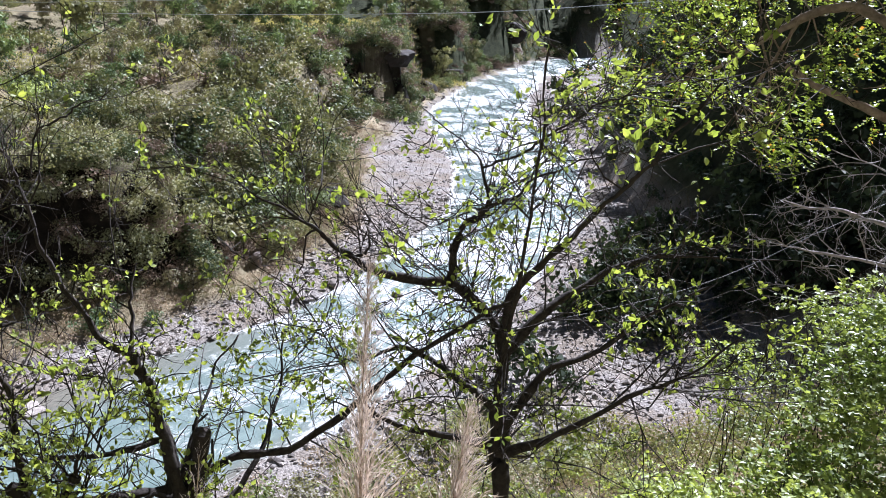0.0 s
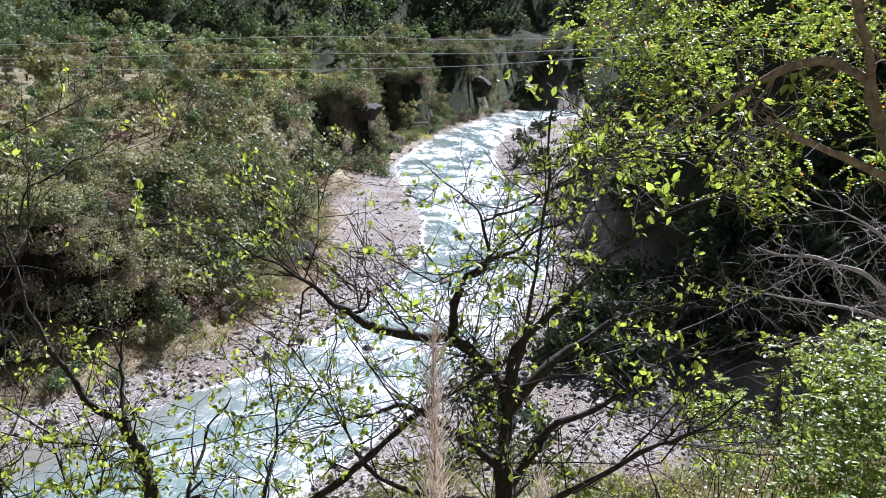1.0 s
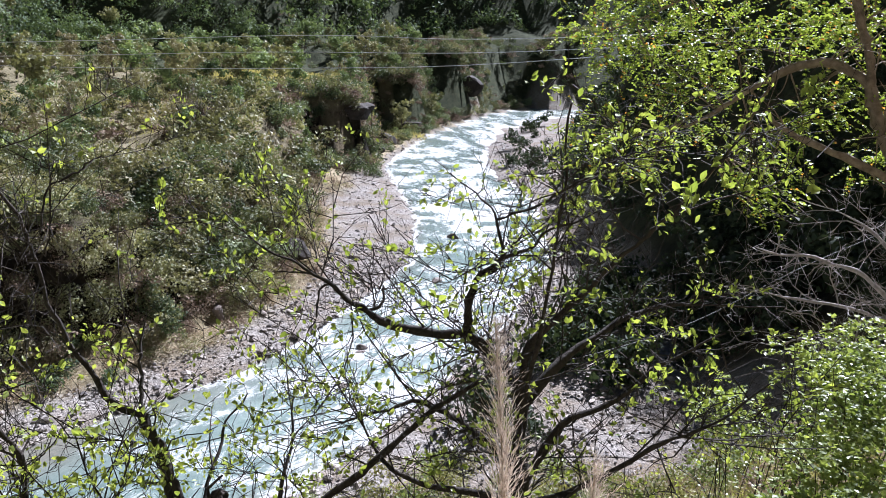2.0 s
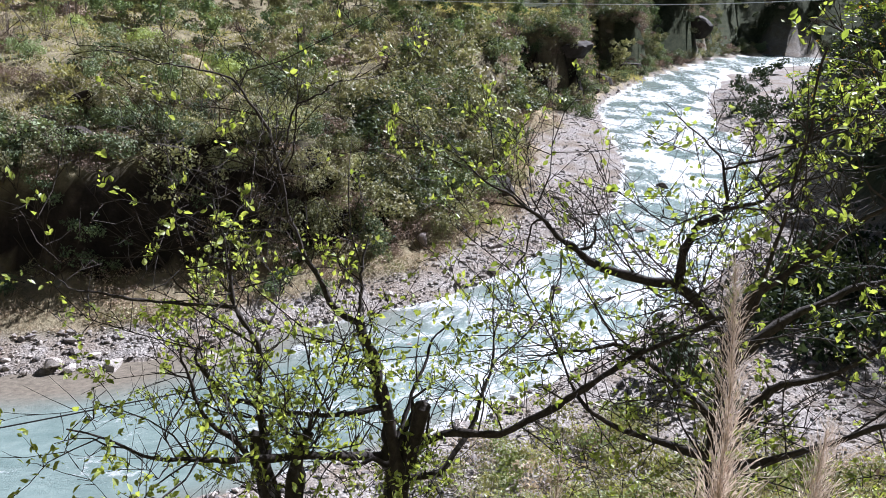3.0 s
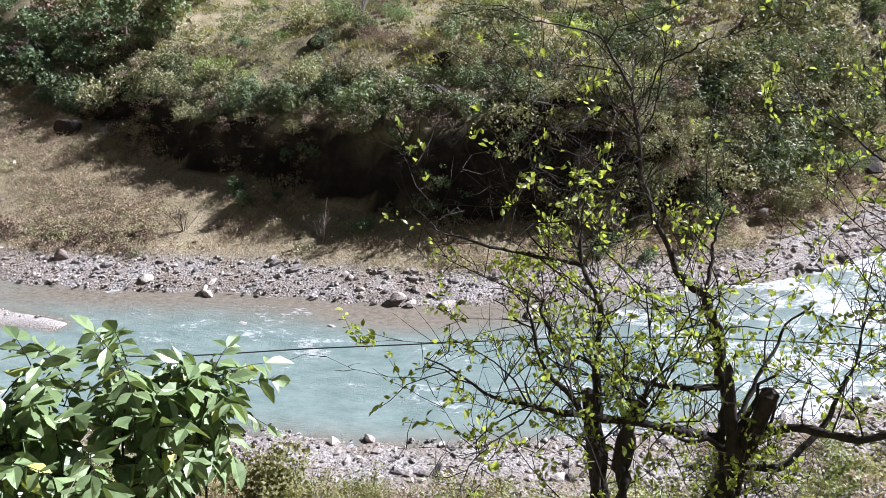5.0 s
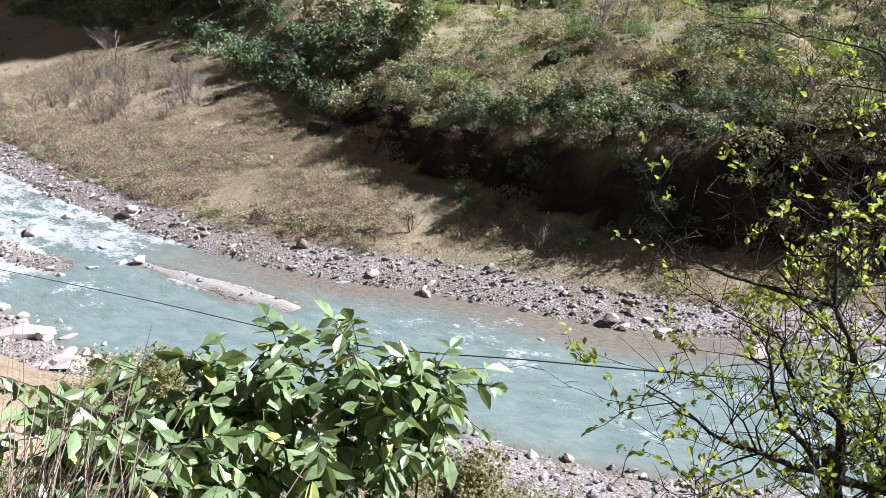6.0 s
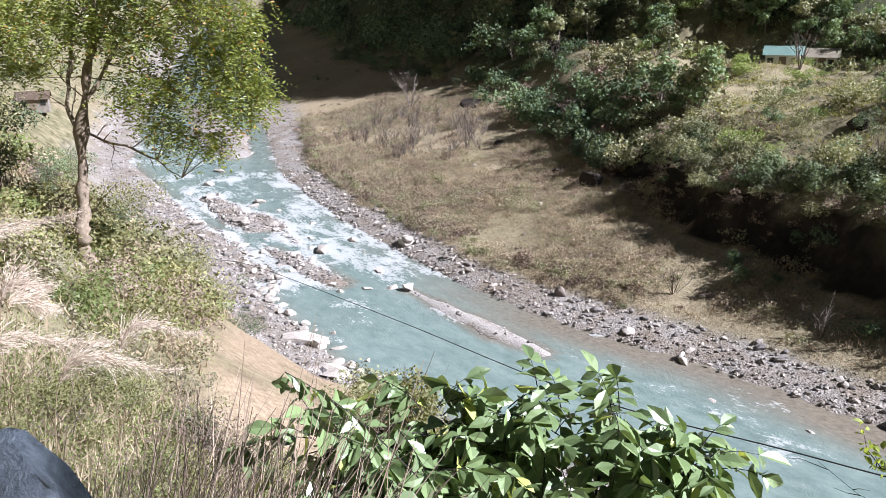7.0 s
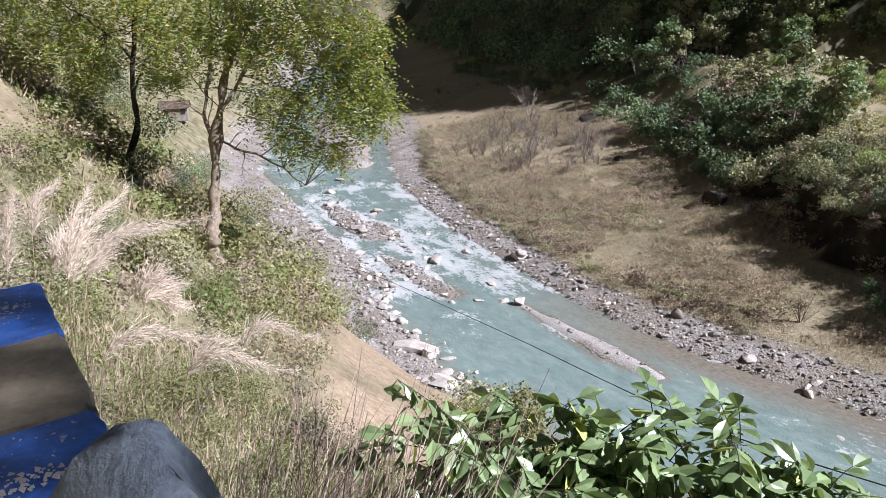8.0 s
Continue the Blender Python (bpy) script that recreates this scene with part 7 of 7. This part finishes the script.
def house(x, y, turn, length, depth, high, roof_mat, label, wall_mat=None):
    z = ground_z(x, y) - 0.2
    root = thing("house", label, "house", pose(x, y, z, 0, 0, turn))
    wall = bm_part("wall", box((-length / 2, -depth / 2, 0), (length / 2, depth / 2, high), 0.03), wall_mat or WALL_WHITE, root)
    bm = bmesh.new()
    e, o, h = length / 2 + 0.35, depth / 2 + 0.4, 0.9
    top = [bm.verts.new(p) for p in ((-e, -o, high - 0.1), (e, -o, high - 0.1), (e, 0, high + h), (-e, 0, high + h), (e, o, high - 0.1), (-e, o, high - 0.1))]
    bm.faces.new((top[0], top[1], top[2], top[3]))
    bm.faces.new((top[3], top[2], top[4], top[5]))
    bmesh.ops.solidify(bm, geom=bm.faces[:], thickness=0.07)
    bm_part("roof", bm, roof_mat, root, "sheet metal roof")
    for k, xx in enumerate(np.linspace(-length / 2 + 0.62, length / 2 - 0.62, 3)):
        if k == 1:
            bm_part("door", box((xx - 0.42, -depth / 2 - 0.05, 0.1), (xx + 0.42, -depth / 2 + 0.03, 2.0), 0.01), WOOD, root, "brown wooden door")
        else:
            w = bm_part("window", box((xx - 0.36, -depth / 2 - 0.05, 0.95), (xx + 0.36, -depth / 2 + 0.03, 1.85), 0.01), WOOD, root)
            bm_part("pane", box((xx - 0.3, -depth / 2 - 0.07, 1.02), (xx + 0.3, -depth / 2 - 0.045, 1.78)), DARK_PANE, w)


house(-63.0, 88.5, 32, 4.0, 3.0, 2.3, ROOF_TEAL, "small white farmhouse with a turquoise sheet roof")
house(-59.3, 91.0, 30, 3.2, 2.8, 2.2, ROOF_CREAM, "small farmhouse with a cream-coloured roof beside the field")
house(-118.0, 8.5, 80, 3.6, 2.6, 1.9, WOOD, "low stone hut with a grey timber roof on the river bank", plain("field_stone_wall", (0.26, 0.23, 0.2), 0.9, 0.0, 0.5, 3.0))


def rods(pairs, r, sides=5):
    return joined([tube(np.array([a, b], float), [r, r], sides) for a, b in pairs])


def pole(x, y, high, twin=0.0):
    z = ground_z(x, y) - 0.2
    root = thing("utility_pole", "wooden power pole with a crossarm on the slope", "pole", pose(x, y, z, 0, 0, 25), "power poles")
    for s in ((-twin, twin) if twin else (0,)):
        v, f = tube(np.array([(s, 0, 0), (s, 0, high)]), [0.11, 0.08], 8)
        part("post", mesh_np("post", v, f, WOOD), root)
    bm_part("crossarm", box((-1.1, -0.16, high - 0.35), (1.1, -0.075, high - 0.22), 0.01), WOOD, root)
    for s in (-0.95, 0.0, 0.95):
        v, f = tube(np.array([(s, -0.12, high - 0.22), (s, -0.12, high - 0.12), (s, -0.12, high - 0.04)]), [0.05, 0.06, 0.02], 8)
        part("insulator", mesh_np("insulator", v, f, WALL_WHITE), root)


pole(-72.0, 65.3, 4.2, 0.35)
pole(-61.0, 104.0, 6.2)


def pylon(x, y, high):
    z = ground_z(x, y) - 0.3
    root = thing("pylon", "grey steel lattice pylon on the wooded spur", "pylon", pose(x, y, z, 0, 0, 20))

    def leg(sx, sy, t):
        w = 1.3 * (1 - t) + 0.25 * t
        return (sx * w, sy * w, high * t)
    for sx, sy in ((1, 1), (1, -1), (-1, 1), (-1, -1)):
        part("leg", mesh_np("leg", *rods([(leg(sx, sy, 0), leg(sx, sy, 1))], 0.06), STEEL), root)
    for a, b in (((1, 1), (1, -1)), ((1, -1), (-1, -1)), ((-1, -1), (-1, 1)), ((-1, 1), (1, 1))):
        for i in range(6):
            t, u = i / 6, (i + 1) / 6
            part("brace", mesh_np("brace", *rods([(leg(*a, t), leg(*b, u)), (leg(*b, t), leg(*a, u))], 0.03, 4), STEEL), root)
    for t in (0.7, 0.82, 0.95):
        part("arm", mesh_np("arm", *rods([((-2.2, 0, high * t), (2.2, 0, high * t)), ((-2.2, 0, high * t), (0, 0, high * t + 0.7)), ((2.2, 0, high * t), (0, 0, high * t + 0.7))], 0.05, 4), STEEL), root)


pylon(49.5, 46.5, 11.0)


def wire(name, label, pts, r, mat):
    line = spline(pts, 10)
    v, f = tube(line, np.full(len(line), r), 5)
    thing(name, label, "cable", group="cables across the valley", me=mesh_np(name, v, f, mat, True))


for pts in ([(-62, 103.5, 16.1), (-27, 107, 16.6), (13.8, 99.1, 19.4), (29.3, 85.1, 19.9), (40.2, 69.2, 21.0), (50.5, 46.0, 23.2)],
            [(-61, 104, 15.2), (-25, 107, 15.2), (8.4, 99.6, 17.2), (29.5, 85.0, 18.4), (40.4, 69.1, 19.9), (50.3, 46.3, 22.0)],
            [(-60, 104.5, 14.6), (-15.1, 106.8, 14.3), (24.2, 88.7, 16.5), (40.5, 69.0, 19.1), (50.2, 46.5, 21.2)],
            [(-61, 104, 16.2), (-80, 100, 17.0), (-98, 101, 18.4)], [(-61, 104.5, 15.6), (-80, 100.5, 16.2), (-98, 101.5, 17.6)]):
    wire("power_line", "bright overhead power line spanning the valley", pts, 0.035, WIRE)
wire("ropeway_cable", "thin black cable slung along the near bank", [(-60.0, 12.2, 1.0), (-52.0, 13.0, 2.7), (-43.6, 13.5, 4.4), (-27.9, 14.4, 6.4), (-14.6, 12.9, 9.4), (-8.4, 14.1, 10.3), (-2.3, 16.4, 10.6), (2.6, 17.6, 10.8), (13.0, 18.6, 11.7), (19.7, 19.3, 13.7), (30, 20, 16.6)], 0.017, BLACK_WIRE)


def paint(name, colour, chips):
    """Old paint on concrete: chipped off in flakes, dusty, brushed."""
    m, nt, b = material(name)
    co = nt.nodes.new("ShaderNodeTexCoord").outputs["Object"]
    n1, n2, n3 = noise_tex(nt, 7, 6, 0.7, co), noise_tex(nt, 45, 5, 0.7, co), noise_tex(nt, 2.5, 3, 0.6, co)
    tone = ramp(nt, n2, [(0.3, [v * 0.6 for v in colour]), (0.7, [v * 1.25 for v in colour])])
    tone = mix(nt, math_node(nt, "MULTIPLY", n3, 0.18), tone, (0.24, 0.22, 0.2))
    bare = ramp(nt, math_node(nt, "ADD", math_node(nt, "MULTIPLY", n1, 0.7), math_node(nt, "MULTIPLY", n2, 0.3)), [(chips, (0, 0, 0)), (chips + 0.03, (1, 1, 1))])
    nt.links.new(mix(nt, bare, tone, ramp(nt, n2, [(0.35, (0.2, 0.19, 0.18)), (0.65, (0.62, 0.6, 0.58))])), b.inputs["Base Color"])
    b.inputs["Roughness"].default_value = 0.6
    bump(nt, b, math_node(nt, "SUBTRACT", n2, bare), 0.5, 0.004)
    return m


def parapet():
    """Low road wall painted in blue and cream sections, with a rough stub beside it."""
    root = thing("parapet", "low concrete road wall painted in chipped blue and cream sections", "wall", pose(-1.05, -0.045, 18.35, 0, 0, 189.5))
    blue, cream = paint("blue_wall_paint", (0.03, 0.14, 0.56), 0.585), paint("cream_wall_paint", (0.3, 0.245, 0.175), 0.68)
    rngp = np.random.default_rng(4)
    flake = plain("peeled_paint", (0.62, 0.6, 0.57), 0.8)
    for x0, x1, mat in ((-0.05, 0.24, blue), (0.243, 0.552, cream), (0.555, 0.86, blue)):
        bm = box((x0, 0.0, 0), (x1, 0.46, 1.1), 0.012, 2)
        bmesh.ops.subdivide_edges(bm, edges=[e for e in bm.edges if e.calc_length() > 0.2], cuts=6, use_grid_fill=True)
        for v in bm.verts:
            v.co += Vector(rngp.normal(size=3) * 0.0022)
        sec = bm_part("section", bm, mat, root, "cream painted section" if mat == cream else "blue painted section")
        if x0 > 0.5 or x0 < 0:
            n = 420
            a = np.c_[np.r_[rngp.uniform(x0 + 0.02, x1 - 0.02, n // 2), 0.5 * (x0 + x1) + 0.016 * rngp.normal(size=n // 2)], rngp.uniform(0.03, 0.43, n), np.full(n, 1.103)]
            chips = []
            for q in a:
                w = np.sort(rngp.uniform(0, 6.283, 6))
                r = rngp.uniform(0.0012, 0.0055) * rngp.uniform(0.6, 1.3, 6) * (1.4 if abs(q[0] - 0.5 * (x0 + x1)) < 0.03 else 0.8)
                rim = q + np.c_[np.cos(w) * r, np.sin(w) * r * 0.7, rngp.uniform(0, 0.0004, 6)]
                fan = np.array([(6, k, (k + 1) % 6) for k in range(6)])
                chips.append((np.vstack([rim, q + [0, 0, 0.0008]]), fan))
            cv, cf = joined(chips)
            tagged(part("paint_flakes", mesh_np("paint_flakes", cv, cf, flake), sec, "pale flakes of peeled paint"), "pale flakes of peeled paint", kind="stuff")
    v, f = rock(rngp, 4, 1.0, 0.0)
    v = np.sign(v) * np.abs(v / np.abs(v).max(0)) ** 0.45
    v = v * [0.09, 0.155, 0.58] + 0.022 * np.c_[rough(v[:, 1] * 2, v[:, 2] * 4, 1, 5), rough(v[:, 0] * 2, v[:, 2] * 4, 1, 6), rough(v[:, 0] * 2, v[:, 1] * 2, 1, 7)]
    v[:, 2] -= np.where(v[:, 2] > 0, 0.6 * np.maximum(0.05 - v[:, 1], 0), 0)
    slate = rock_material("slate_grey_concrete", (0.075, 0.1, 0.135), (0.25, 0.3, 0.37), 5.0)
    thing("stub_wall", "rough grey concrete stub in the shade by the parapet", "stone", pose(-0.89, -0.062, 19.036, 0, 0, 4), me=mesh_np("stub_wall", v, f, slate, True))


parapet()


def soft_bush(x, y, size, rng):
    v = bush_mesh(rng, 0.85, 1.5, 2600, 0.05, SHRUB)
    plant("bush", "feathery olive green bush low on the bank", "bush", [("crown", v), ("branchwork", stems_mesh(rng, 12, 1.3, 0.25, 0.006, TWIG, 8))],
          pose(x, y, ground_z(x, y) - 0.1) @ Matrix.Diagonal((size, size, size, 1)), "feathery bushes")


rs = np.random.default_rng(91)
soft_bush(-8.3, 10.2, 2.0, rs)
soft_bush(-7.2, 10.6, 1.6, rs)
soft_bush(-13.2, 6.9, 1.7, rs)
soft_bush(-14.5, 7.4, 1.5, rs)
